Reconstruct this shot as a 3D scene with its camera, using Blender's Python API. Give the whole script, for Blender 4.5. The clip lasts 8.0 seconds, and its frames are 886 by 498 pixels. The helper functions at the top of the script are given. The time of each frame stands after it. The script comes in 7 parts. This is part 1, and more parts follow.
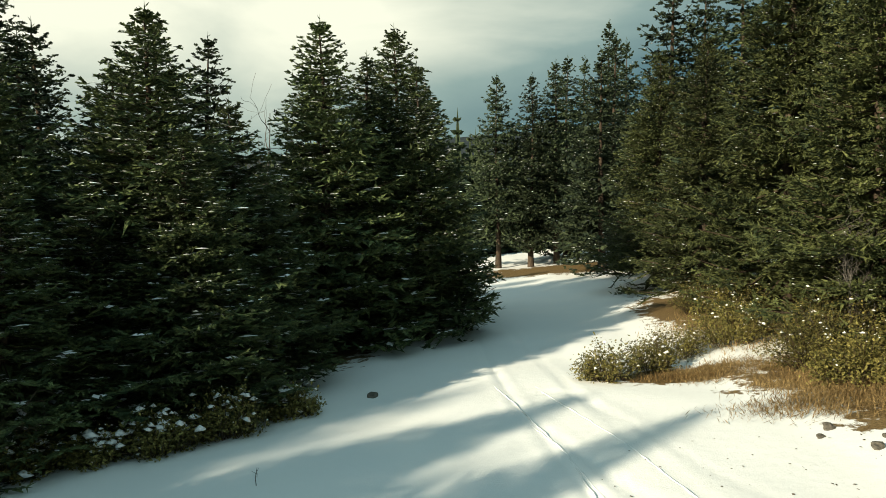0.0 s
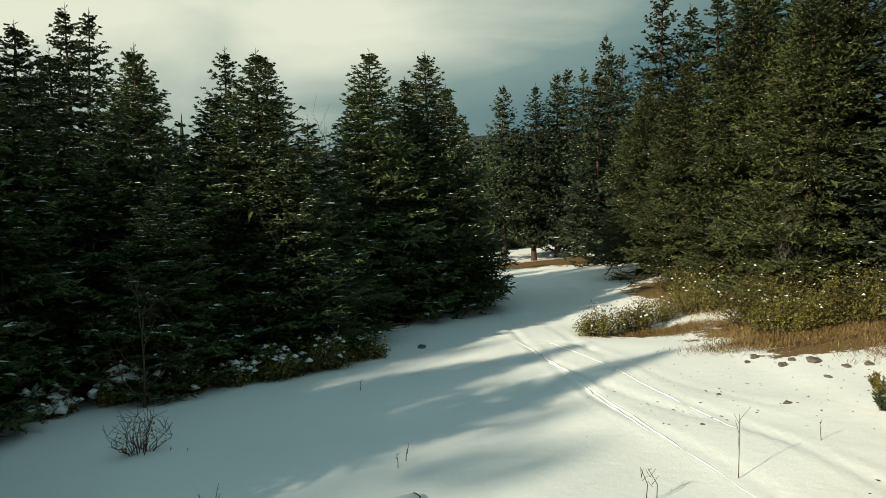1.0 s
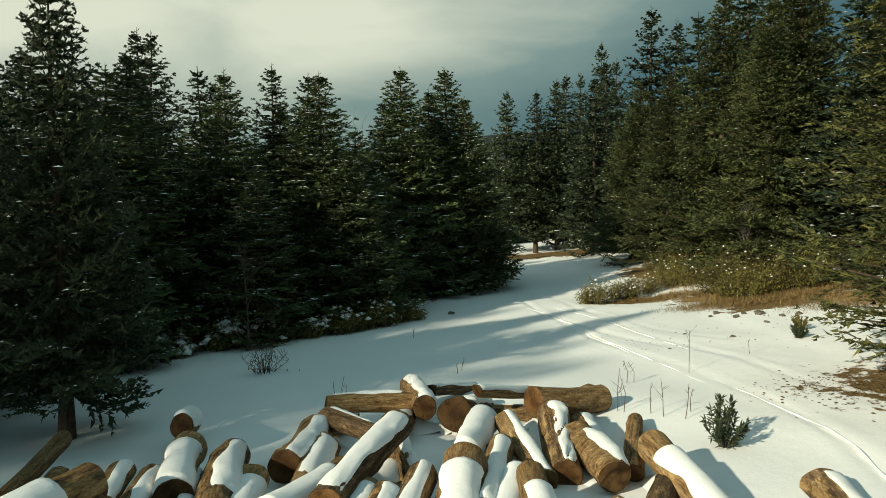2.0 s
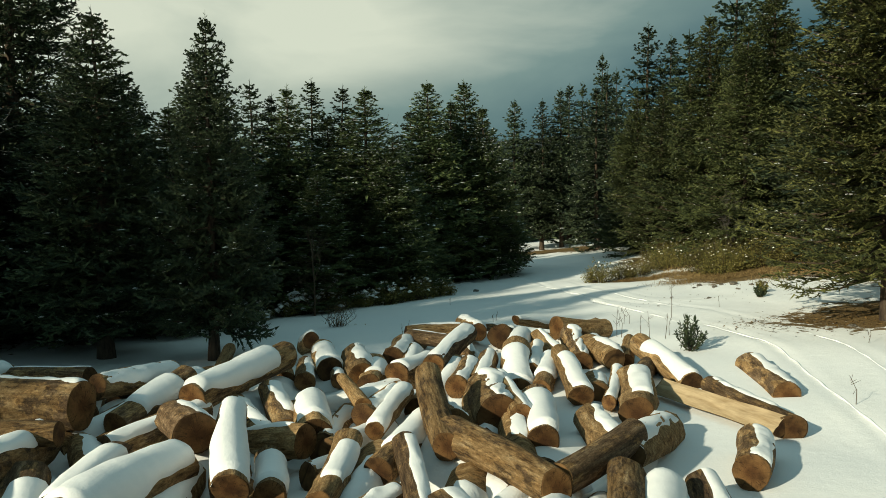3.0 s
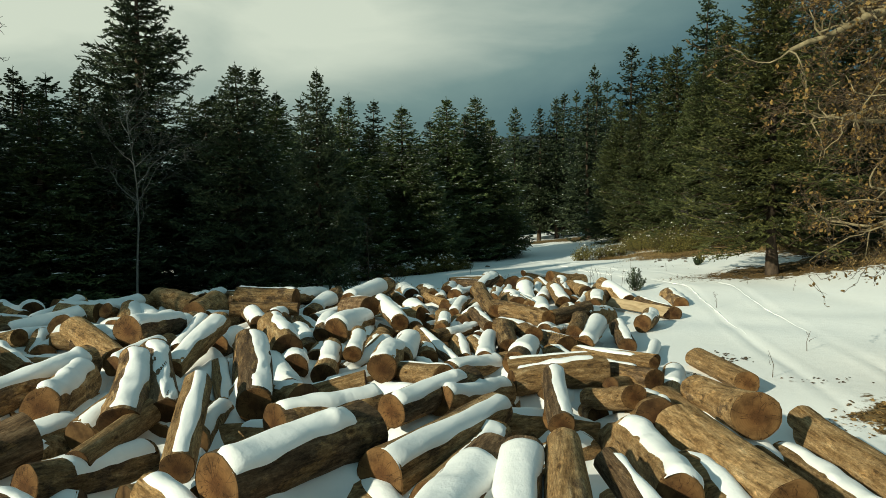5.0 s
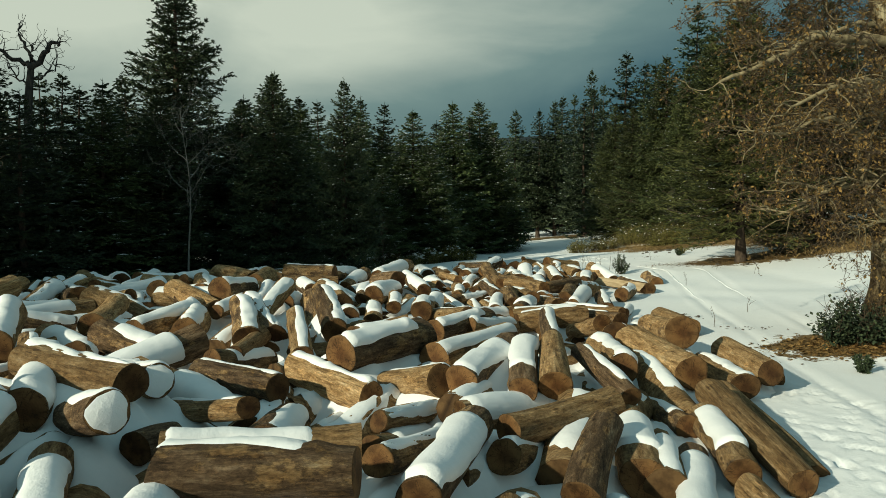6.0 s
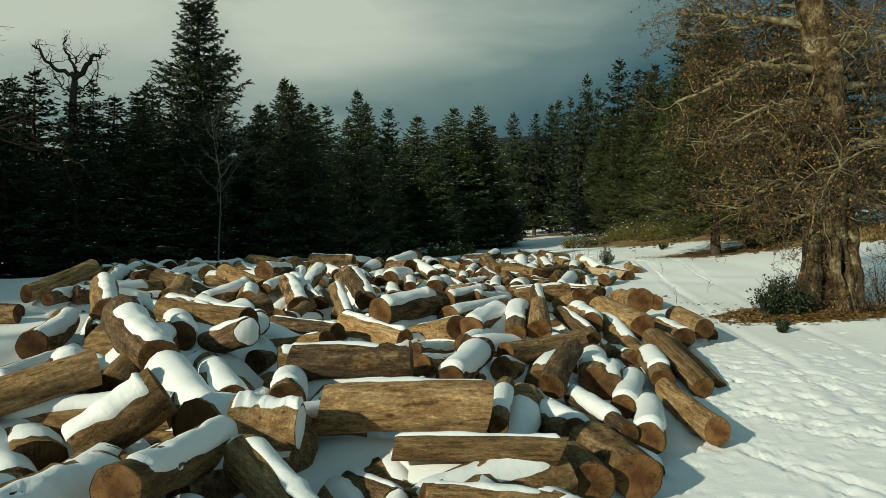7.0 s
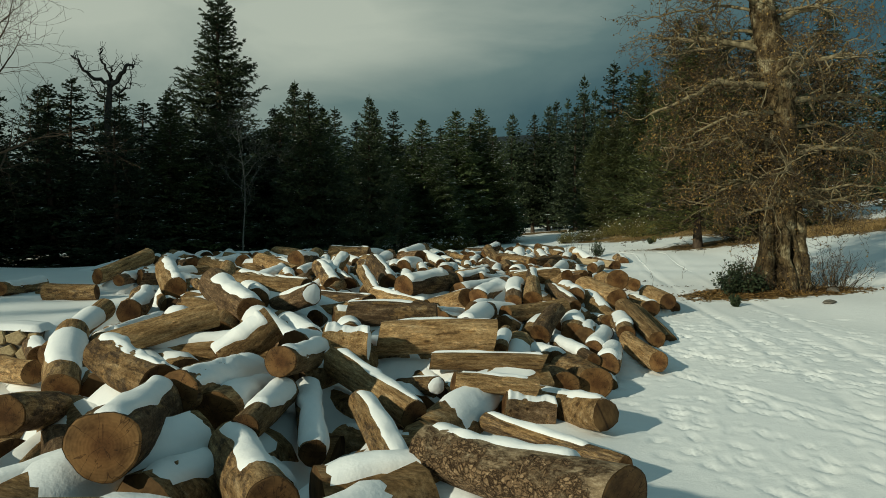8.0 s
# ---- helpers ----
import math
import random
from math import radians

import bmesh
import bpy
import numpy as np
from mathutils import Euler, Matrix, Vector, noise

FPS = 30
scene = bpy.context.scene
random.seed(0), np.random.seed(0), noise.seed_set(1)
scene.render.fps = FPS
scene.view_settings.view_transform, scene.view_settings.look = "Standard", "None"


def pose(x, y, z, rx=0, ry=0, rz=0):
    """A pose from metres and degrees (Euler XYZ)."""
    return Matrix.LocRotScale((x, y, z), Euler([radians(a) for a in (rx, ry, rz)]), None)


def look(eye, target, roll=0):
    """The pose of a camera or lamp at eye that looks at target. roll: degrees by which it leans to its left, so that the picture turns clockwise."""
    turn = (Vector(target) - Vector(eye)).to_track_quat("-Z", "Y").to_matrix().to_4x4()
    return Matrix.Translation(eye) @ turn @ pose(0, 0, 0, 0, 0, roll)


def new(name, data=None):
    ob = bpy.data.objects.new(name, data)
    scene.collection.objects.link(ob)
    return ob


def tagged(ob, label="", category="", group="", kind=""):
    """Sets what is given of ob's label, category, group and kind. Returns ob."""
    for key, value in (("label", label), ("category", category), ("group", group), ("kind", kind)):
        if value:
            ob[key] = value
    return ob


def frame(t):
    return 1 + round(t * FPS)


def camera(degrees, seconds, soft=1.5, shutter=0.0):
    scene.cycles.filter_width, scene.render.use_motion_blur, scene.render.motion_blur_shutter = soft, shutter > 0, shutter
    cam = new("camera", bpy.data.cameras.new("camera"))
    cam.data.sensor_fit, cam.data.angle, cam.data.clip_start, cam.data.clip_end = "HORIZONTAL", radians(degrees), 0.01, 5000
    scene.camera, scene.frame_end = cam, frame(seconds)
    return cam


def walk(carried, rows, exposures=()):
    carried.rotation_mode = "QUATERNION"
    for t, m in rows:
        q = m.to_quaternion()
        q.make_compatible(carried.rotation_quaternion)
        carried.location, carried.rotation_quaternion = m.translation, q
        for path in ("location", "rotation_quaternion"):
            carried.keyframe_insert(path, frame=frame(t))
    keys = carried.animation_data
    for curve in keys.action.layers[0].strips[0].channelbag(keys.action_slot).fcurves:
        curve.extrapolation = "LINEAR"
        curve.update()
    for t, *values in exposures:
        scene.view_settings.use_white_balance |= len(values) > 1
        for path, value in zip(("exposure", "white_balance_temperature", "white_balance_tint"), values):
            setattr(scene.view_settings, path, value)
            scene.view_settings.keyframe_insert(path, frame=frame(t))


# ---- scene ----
cam = camera(63.0, 8.0, soft=0.22)
PATH = [
    (0, (0.555, -2.735, 3.843), (0.590, -0.738, 3.723), -0.40),
    (0.5, (-0.033, -5.229, 3.810), (0.006, -3.233, 3.690), -0.20),
    (1, (-0.548, -7.688, 3.749), (-0.507, -5.692, 3.629), -0.20),
    (1.5, (-1.050, -10.081, 3.647), (-1.004, -8.085, 3.527), -0.10),
    (1.7, (-1.282, -11.025, 3.606), (-1.234, -9.029, 3.486), -0.20),
    (2.8, (-2.635, -15.983, 2.993), (-2.585, -13.986, 2.888), -0.60),
    (3, (-2.806, -16.872, 2.942), (-2.759, -14.876, 2.841), -0.50),
    (3.5, (-3.201, -18.959, 2.882), (-3.152, -16.962, 2.780), -0.30),
    (4, (-3.518, -21.078, 2.865), (-3.468, -19.082, 2.761), -0.20),
    (4.5, (-3.841, -23.012, 2.807), (-3.787, -21.016, 2.702), -0.20),
    (4.7, (-3.975, -23.738, 2.769), (-3.919, -21.742, 2.661), -0.30),
    (5.8, (-4.621, -27.655, 2.510), (-4.560, -25.659, 2.399), 0.10),
    (6, (-4.715, -28.269, 2.456), (-4.654, -26.273, 2.346), 0.20),
    (6.5, (-4.900, -29.760, 2.355), (-4.837, -27.765, 2.245), 0.30),
    (7, (-5.056, -31.193, 2.376), (-4.989, -29.197, 2.264), 0.30),
    (7.5, (-5.236, -32.576, 2.361), (-5.167, -30.580, 2.248), 0.30),
    (8, (-5.395, -33.917, 2.289), (-5.326, -31.922, 2.174), 0.30),
]
walk(cam, [(t, look(eye, target, roll)) for t, eye, target, roll in PATH],
     [(0, 0.45, 7330, 6), (0.5, 0.28, 7300, 5), (1.5, 0.06, 7230, 3), (3.5, -0.07, 7000, 0), (4.5, -0.07, 6880, -1), (6, -0.26, 6780, -2), (7, -0.41, 6740, -2), (8, -0.66, 6700, -2)])

# ---- world, sun, exposure ----
SUN_DIR = Vector((-0.78, -0.62, 0.42)).normalized()
world = bpy.data.worlds.new("world")
scene.world = world
world.use_nodes = True
wn, wl = world.node_tree.nodes, world.node_tree.links
wn.clear()
w_out = wn.new("ShaderNodeOutputWorld")
w_bg = wn.new("ShaderNodeBackground")
w_sky = wn.new("ShaderNodeTexSky")
w_sky.sky_type = "NISHITA"
w_sky.sun_disc = False
w_sky.sun_elevation = math.asin(SUN_DIR.z)
w_sky.sun_rotation = math.atan2(SUN_DIR.x, SUN_DIR.y)
w_sky.altitude = 1200
w_co = wn.new("ShaderNodeTexCoord")
w_map = wn.new("ShaderNodeMapping")
w_map.inputs["Scale"].default_value = (1.0, 0.7, 2.6)
w_noise = wn.new("ShaderNodeTexNoise")
w_noise.inputs["Scale"].default_value = 2.9
w_noise.inputs["Detail"].default_value = 6
w_noise.inputs["Roughness"].default_value = 0.5
w_noise.inputs["Distortion"].default_value = 0.35
w_sep = wn.new("ShaderNodeSeparateXYZ")
w_h = wn.new("ShaderNodeMapRange")
w_h.interpolation_type = "SMOOTHSTEP"
w_h.inputs["From Min"].default_value = 0.10
w_h.inputs["From Max"].default_value = 0.26
w_x = wn.new("ShaderNodeMapRange")
w_x.interpolation_type = "SMOOTHSTEP"
w_x.inputs["From Min"].default_value = 0.58
w_x.inputs["From Max"].default_value = -0.60
w_add = wn.new("ShaderNodeMath")
w_add.operation = "MULTIPLY_ADD"
w_add.inputs[1].default_value = 0.72
w_sum = wn.new("ShaderNodeMath")
w_sum.operation = "MULTIPLY_ADD"
w_sum.inputs[1].default_value = 1.32
w_ramp = wn.new("ShaderNodeValToRGB")
w_ramp.color_ramp.elements[0].position = 0.20
w_ramp.color_ramp.elements[0].color = (0.50, 1.25, 1.60, 1)
w_ramp.color_ramp.elements[1].position = 1.0
w_ramp.color_ramp.elements[1].color = (7.3, 7.7, 6.9, 1)
mid = w_ramp.color_ramp.elements.new(0.58)
mid.color = (2.0, 2.95, 3.0, 1)
w_mix = wn.new("ShaderNodeMix")
w_mix.data_type = "RGBA"
w_mix.inputs["Factor"].default_value = 0.93
wl.new(w_co.outputs["Generated"], w_map.inputs["Vector"])
wl.new(w_map.outputs["Vector"], w_noise.inputs["Vector"])
wl.new(w_co.outputs["Generated"], w_sep.inputs["Vector"])
wl.new(w_sep.outputs["Z"], w_h.inputs["Value"])
wl.new(w_sep.outputs["X"], w_x.inputs["Value"])
wl.new(w_h.outputs["Result"], w_add.inputs[0])
w_soft = wn.new("ShaderNodeMath")
w_soft.operation = "MULTIPLY"
w_soft.inputs[1].default_value = 1.30
wl.new(w_noise.outputs["Fac"], w_soft.inputs[0])
wl.new(w_soft.outputs["Value"], w_add.inputs[2])
# a brighter break in the cloud
w_dot = wn.new("ShaderNodeVectorMath")
w_dot.operation = "DOT_PRODUCT"
w_dot.inputs[1].default_value = Vector((0.0, 1.0, 0.26)).normalized()
wl.new(w_co.outputs["Generated"], w_dot.inputs[0])
w_glow = wn.new("ShaderNodeMapRange")
w_glow.interpolation_type = "SMOOTHSTEP"
w_glow.inputs["From Min"].default_value = 0.955
w_glow.inputs["From Max"].default_value = 0.999
w_glow.inputs["To Max"].default_value = 0.22
wl.new(w_dot.outputs["Value"], w_glow.inputs["Value"])
w_more = wn.new("ShaderNodeMath")
w_more.operation = "ADD"
wl.new(w_glow.outputs["Result"], w_more.inputs[1])
wl.new(w_x.outputs["Result"], w_sum.inputs[0])
wl.new(w_add.outputs["Value"], w_sum.inputs[2])
w_off = wn.new("ShaderNodeMath")
w_off.operation = "MULTIPLY_ADD"
w_off.inputs[1].default_value = 0.60
w_off.inputs[2].default_value = -0.450
wl.new(w_sum.outputs["Value"], w_more.inputs[0])
wl.new(w_more.outputs["Value"], w_off.inputs[0])
wl.new(w_off.outputs["Value"], w_ramp.inputs["Fac"])
wl.new(w_sky.outputs["Color"], w_mix.inputs[6])
wl.new(w_ramp.outputs["Color"], w_mix.inputs[7])
w_top = wn.new("ShaderNodeMapRange")
w_top.interpolation_type = "SMOOTHSTEP"
w_top.inputs["From Min"].default_value = 0.32
w_top.inputs["From Max"].default_value = 0.75
wl.new(w_sep.outputs["Z"], w_top.inputs["Value"])
w_back = wn.new("ShaderNodeMapRange")
w_back.interpolation_type = "SMOOTHSTEP"
w_back.inputs["From Min"].default_value = 0.35
w_back.inputs["From Max"].default_value = -0.2
wl.new(w_sep.outputs["Y"], w_back.inputs["Value"])
w_clear = wn.new("ShaderNodeMath")
w_clear.operation = "MAXIMUM"
wl.new(w_top.outputs["Result"], w_clear.inputs[0])
wl.new(w_back.outputs["Result"], w_clear.inputs[1])
w_fin = wn.new("ShaderNodeMix")
w_fin.data_type = "RGBA"
w_fin.inputs[7].default_value = (1.75, 2.95, 3.55, 1)
wl.new(w_clear.outputs["Value"], w_fin.inputs["Factor"])
wl.new(w_mix.outputs[2], w_fin.inputs[6])
wl.new(w_fin.outputs[2], w_bg.inputs["Color"])
w_bg.inputs["Strength"].default_value = 0.10
wl.new(w_bg.outputs["Background"], w_out.inputs["Surface"])

sun_data = bpy.data.lights.new("sun", "SUN")
sun_data.energy = 5.0
sun_data.angle = radians(1.2)
sun_data.color = (1.0, 0.93, 0.78)
sun = new("sun", sun_data)
sun.matrix_world = look((-60, -24, 40), (-60 - SUN_DIR.x, -24 - SUN_DIR.y, 40 - SUN_DIR.z))
scene.view_settings.exposure = 0.0

# ---- materials ----


def material(name):
    m = bpy.data.materials.new(name)
    m.use_nodes = True
    nodes = m.node_tree.nodes
    return m, nodes, m.node_tree.links, nodes["Principled BSDF"]


def noise_tex(nodes, links, scale, detail=4.0, rough=0.55, coord="Object", stretch=None):
    co = nodes.new("ShaderNodeTexCoord")
    tex = nodes.new("ShaderNodeTexNoise")
    tex.inputs["Scale"].default_value = scale
    tex.inputs["Detail"].default_value = detail
    tex.inputs["Roughness"].default_value = rough
    if stretch:
        mp = nodes.new("ShaderNodeMapping")
        mp.inputs["Scale"].default_value = stretch
        links.new(co.outputs[coord], mp.inputs["Vector"])
        links.new(mp.outputs["Vector"], tex.inputs["Vector"])
    else:
        links.new(co.outputs[coord], tex.inputs["Vector"])
    return tex


def ramp(nodes, links, source, stops):
    r = nodes.new("ShaderNodeValToRGB")
    e = r.color_ramp.elements
    e[0].position, e[0].color = stops[0][0], (*stops[0][1], 1)
    e[1].position, e[1].color = stops[-1][0], (*stops[-1][1], 1)
    for p, c in stops[1:-1]:
        x = e.new(p)
        x.color = (*c, 1)
    links.new(source, r.inputs["Fac"])
    return r


def bump(nodes, links, source, shader, strength, distance, below=None):
    b = nodes.new("ShaderNodeBump")
    b.inputs["Strength"].default_value = strength
    b.inputs["Distance"].default_value = distance
    links.new(source, b.inputs["Height"])
    if below:
        links.new(below.outputs["Normal"], b.inputs["Normal"])
    links.new(b.outputs["Normal"], shader.inputs["Normal"])
    return b


def mixed(nodes, links, fac, a, b, blend="MIX"):
    mx = nodes.new("ShaderNodeMix")
    mx.data_type = "RGBA"
    mx.blend_type = blend
    for socket, value in ((0, fac), (6, a), (7, b)):
        if isinstance(value, (int, float)):
            mx.inputs[socket].default_value = value
        elif isinstance(value, tuple):
            mx.inputs[socket].default_value = (*value, 1)
        else:
            links.new(value, mx.inputs[socket])
    return mx.outputs[2]


def mat_ground():
    m, n, l, p = material("snow_ground")
    big = noise_tex(n, l, 0.35, 4)
    fine = noise_tex(n, l, 38, 5, 0.6)
    lump = noise_tex(n, l, 4.5, 4, 0.5)
    snow = ramp(n, l, big.outputs["Fac"], [(0.3, (0.85, 0.865, 0.865)), (0.7, (0.91, 0.91, 0.89))])
    litter = noise_tex(n, l, 22, 6, 0.7)
    soil = ramp(n, l, litter.outputs["Fac"], [(0.3, (0.050, 0.032, 0.014)), (0.5, (0.16, 0.104, 0.044)), (0.7, (0.29, 0.20, 0.092))])
    at = n.new("ShaderNodeAttribute")
    at.attribute_name = "bare"
    edge = noise_tex(n, l, 2.6, 7, 0.66)
    sm = n.new("ShaderNodeMath")
    sm.operation = "MULTIPLY_ADD"
    sm.inputs[1].default_value = 1.5
    sub = n.new("ShaderNodeMath")
    sub.operation = "SUBTRACT"
    sub.inputs[1].default_value = 0.75
    l.new(edge.outputs["Fac"], sm.inputs[0])
    l.new(at.outputs["Fac"], sm.inputs[2])
    l.new(sm.outputs["Value"], sub.inputs[0])
    mask = ramp(n, l, sub.outputs["Value"], [(0.45, (0, 0, 0)), (0.55, (1, 1, 1))])
    col = mixed(n, l, mask.outputs["Color"], snow.outputs["Color"], soil.outputs["Color"])
    l.new(col, p.inputs["Base Color"])
    p.inputs["Roughness"].default_value = 0.75
    p.inputs["Specular IOR Level"].default_value = 0.25
    b1 = bump(n, l, lump.outputs["Fac"], p, 0.16, 0.05)
    bump(n, l, fine.outputs["Fac"], p, 0.30, 0.012, b1)
    return m


def mat_snow():
    m, n, l, p = material("snow_cap")
    a = noise_tex(n, l, 6, 4)
    f = noise_tex(n, l, 45, 4)
    c = ramp(n, l, a.outputs["Fac"], [(0.3, (0.85, 0.865, 0.865)), (0.7, (0.91, 0.91, 0.90))])
    l.new(c.outputs["Color"], p.inputs["Base Color"])
    p.inputs["Roughness"].default_value = 0.7
    p.inputs["Specular IOR Level"].default_value = 0.25
    b1 = bump(n, l, a.outputs["Fac"], p, 0.3, 0.04)
    bump(n, l, f.outputs["Fac"], p, 0.25, 0.01, b1)
    return m


def mat_bark_log():
    """Weathered barked log: fibres along local X, flaking patches, cracks; each log its own."""
    m, n, l, p = material("log_bark")
    info = n.new("ShaderNodeObjectInfo")
    co = n.new("ShaderNodeTexCoord")
    off = n.new("ShaderNodeVectorMath")
    off.operation = "MULTIPLY_ADD"
    off.inputs[0].default_value = (31.0, 17.0, 23.0)
    l.new(info.outputs["Random"], off.inputs[1])
    l.new(co.outputs["Object"], off.inputs[2])

    def tex(scale, detail, rough, stretch):
        mp = n.new("ShaderNodeMapping")
        mp.inputs["Scale"].default_value = stretch
        l.new(off.outputs["Vector"], mp.inputs["Vector"])
        t = n.new("ShaderNodeTexNoise")
        t.inputs["Scale"].default_value = scale
        t.inputs["Detail"].default_value = detail
        t.inputs["Roughness"].default_value = rough
        l.new(mp.outputs["Vector"], t.inputs["Vector"])
        return t.outputs["Fac"]

    def plus(a, k, b):
        ma = n.new("ShaderNodeMath")
        ma.operation = "MULTIPLY_ADD"
        ma.inputs[1].default_value = k
        l.new(a, ma.inputs[0])
        l.new(b, ma.inputs[2])
        return ma.outputs["Value"]

    fib = tex(7, 9, 0.74, (0.28, 1.5, 1.5))
    blot = tex(5.5, 8, 0.72, (0.45, 1.0, 1.0))
    crack = tex(15, 8, 0.78, (0.13, 1, 1))
    fleck = tex(42, 5, 0.7, (0.4, 1, 1))
    wood = ramp(n, l, fib, [(0.30, (0.110, 0.060, 0.025)), (0.45, (0.265, 0.158, 0.068)), (0.58, (0.41, 0.270, 0.133)), (0.70, (0.58, 0.44, 0.265))])
    bark = ramp(n, l, fib, [(0.32, (0.045, 0.027, 0.014)), (0.52, (0.155, 0.098, 0.054)), (0.70, (0.33, 0.24, 0.15))])
    amount = plus(info.outputs["Random"], 0.34, blot)
    mask = ramp(n, l, amount, [(0.70, (0, 0, 0)), (0.76, (1, 1, 1))])
    col = mixed(n, l, mask.outputs["Color"], wood.outputs["Color"], bark.outputs["Color"])
    cell = n.new("ShaderNodeTexVoronoi")
    cell.inputs["Scale"].default_value = 5.0
    cmap = n.new("ShaderNodeMapping")
    cmap.inputs["Scale"].default_value = (0.42, 1.0, 1.0)
    l.new(off.outputs["Vector"], cmap.inputs["Vector"])
    l.new(cmap.outputs["Vector"], cell.inputs["Vector"])
    knot = ramp(n, l, cell.outputs["Distance"], [(0.05, (0.20, 0.15, 0.11)), (0.11, (0.62, 0.55, 0.48)), (0.16, (1.18, 1.14, 1.08)), (0.24, (1, 1, 1))])
    col = mixed(n, l, 0.85, col, knot.outputs["Color"], "MULTIPLY")
    flake = tex(9, 6, 0.62, (0.55, 1.2, 1.2))
    chip = ramp(n, l, flake, [(0.56, (1, 1, 1)), (0.585, (1.42, 1.40, 1.36))])
    col = mixed(n, l, 0.8, col, chip.outputs["Color"], "MULTIPLY")
    dark = ramp(n, l, crack, [(0.38, (0.16, 0.135, 0.115)), (0.44, (0.76, 0.74, 0.72)), (0.56, (1.1, 1.1, 1.1))])
    col = mixed(n, l, 0.75, col, dark.outputs["Color"], "MULTIPLY")
    fl = ramp(n, l, fleck, [(0.35, (0.42, 0.40, 0.38)), (0.60, (1.28, 1.28, 1.28))])
    col = mixed(n, l, 0.65, col, fl.outputs["Color"], "MULTIPLY")
    val = n.new("ShaderNodeHueSaturation")
    rng = n.new("ShaderNodeMapRange")
    val.inputs["Saturation"].default_value = 1.0
    rng.inputs["To Min"].default_value = 0.68
    rng.inputs["To Max"].default_value = 1.34
    hashed = n.new("ShaderNodeMath")
    hashed.operation = "PINGPONG"
    hashed.inputs[1].default_value = 0.137
    l.new(info.outputs["Random"], hashed.inputs[0])
    rng.inputs["From Max"].default_value = 0.137
    l.new(hashed.outputs["Value"], rng.inputs["Value"])
    l.new(rng.outputs["Result"], val.inputs["Value"])
    l.new(col, val.inputs["Color"])
    l.new(val.outputs["Color"], p.inputs["Base Color"])
    p.inputs["Roughness"].default_value = 0.88
    p.inputs["Specular IOR Level"].default_value = 0.2
    b0 = bump(n, l, chip.outputs["Color"], p, 0.6, -0.008)
    b1 = bump(n, l, mask.outputs["Color"], p, 0.8, 0.014, b0)
    b2 = bump(n, l, fib, p, 0.9, 0.05, b1)
    bump(n, l, crack, p, 0.9, 0.025, b2)
    return m


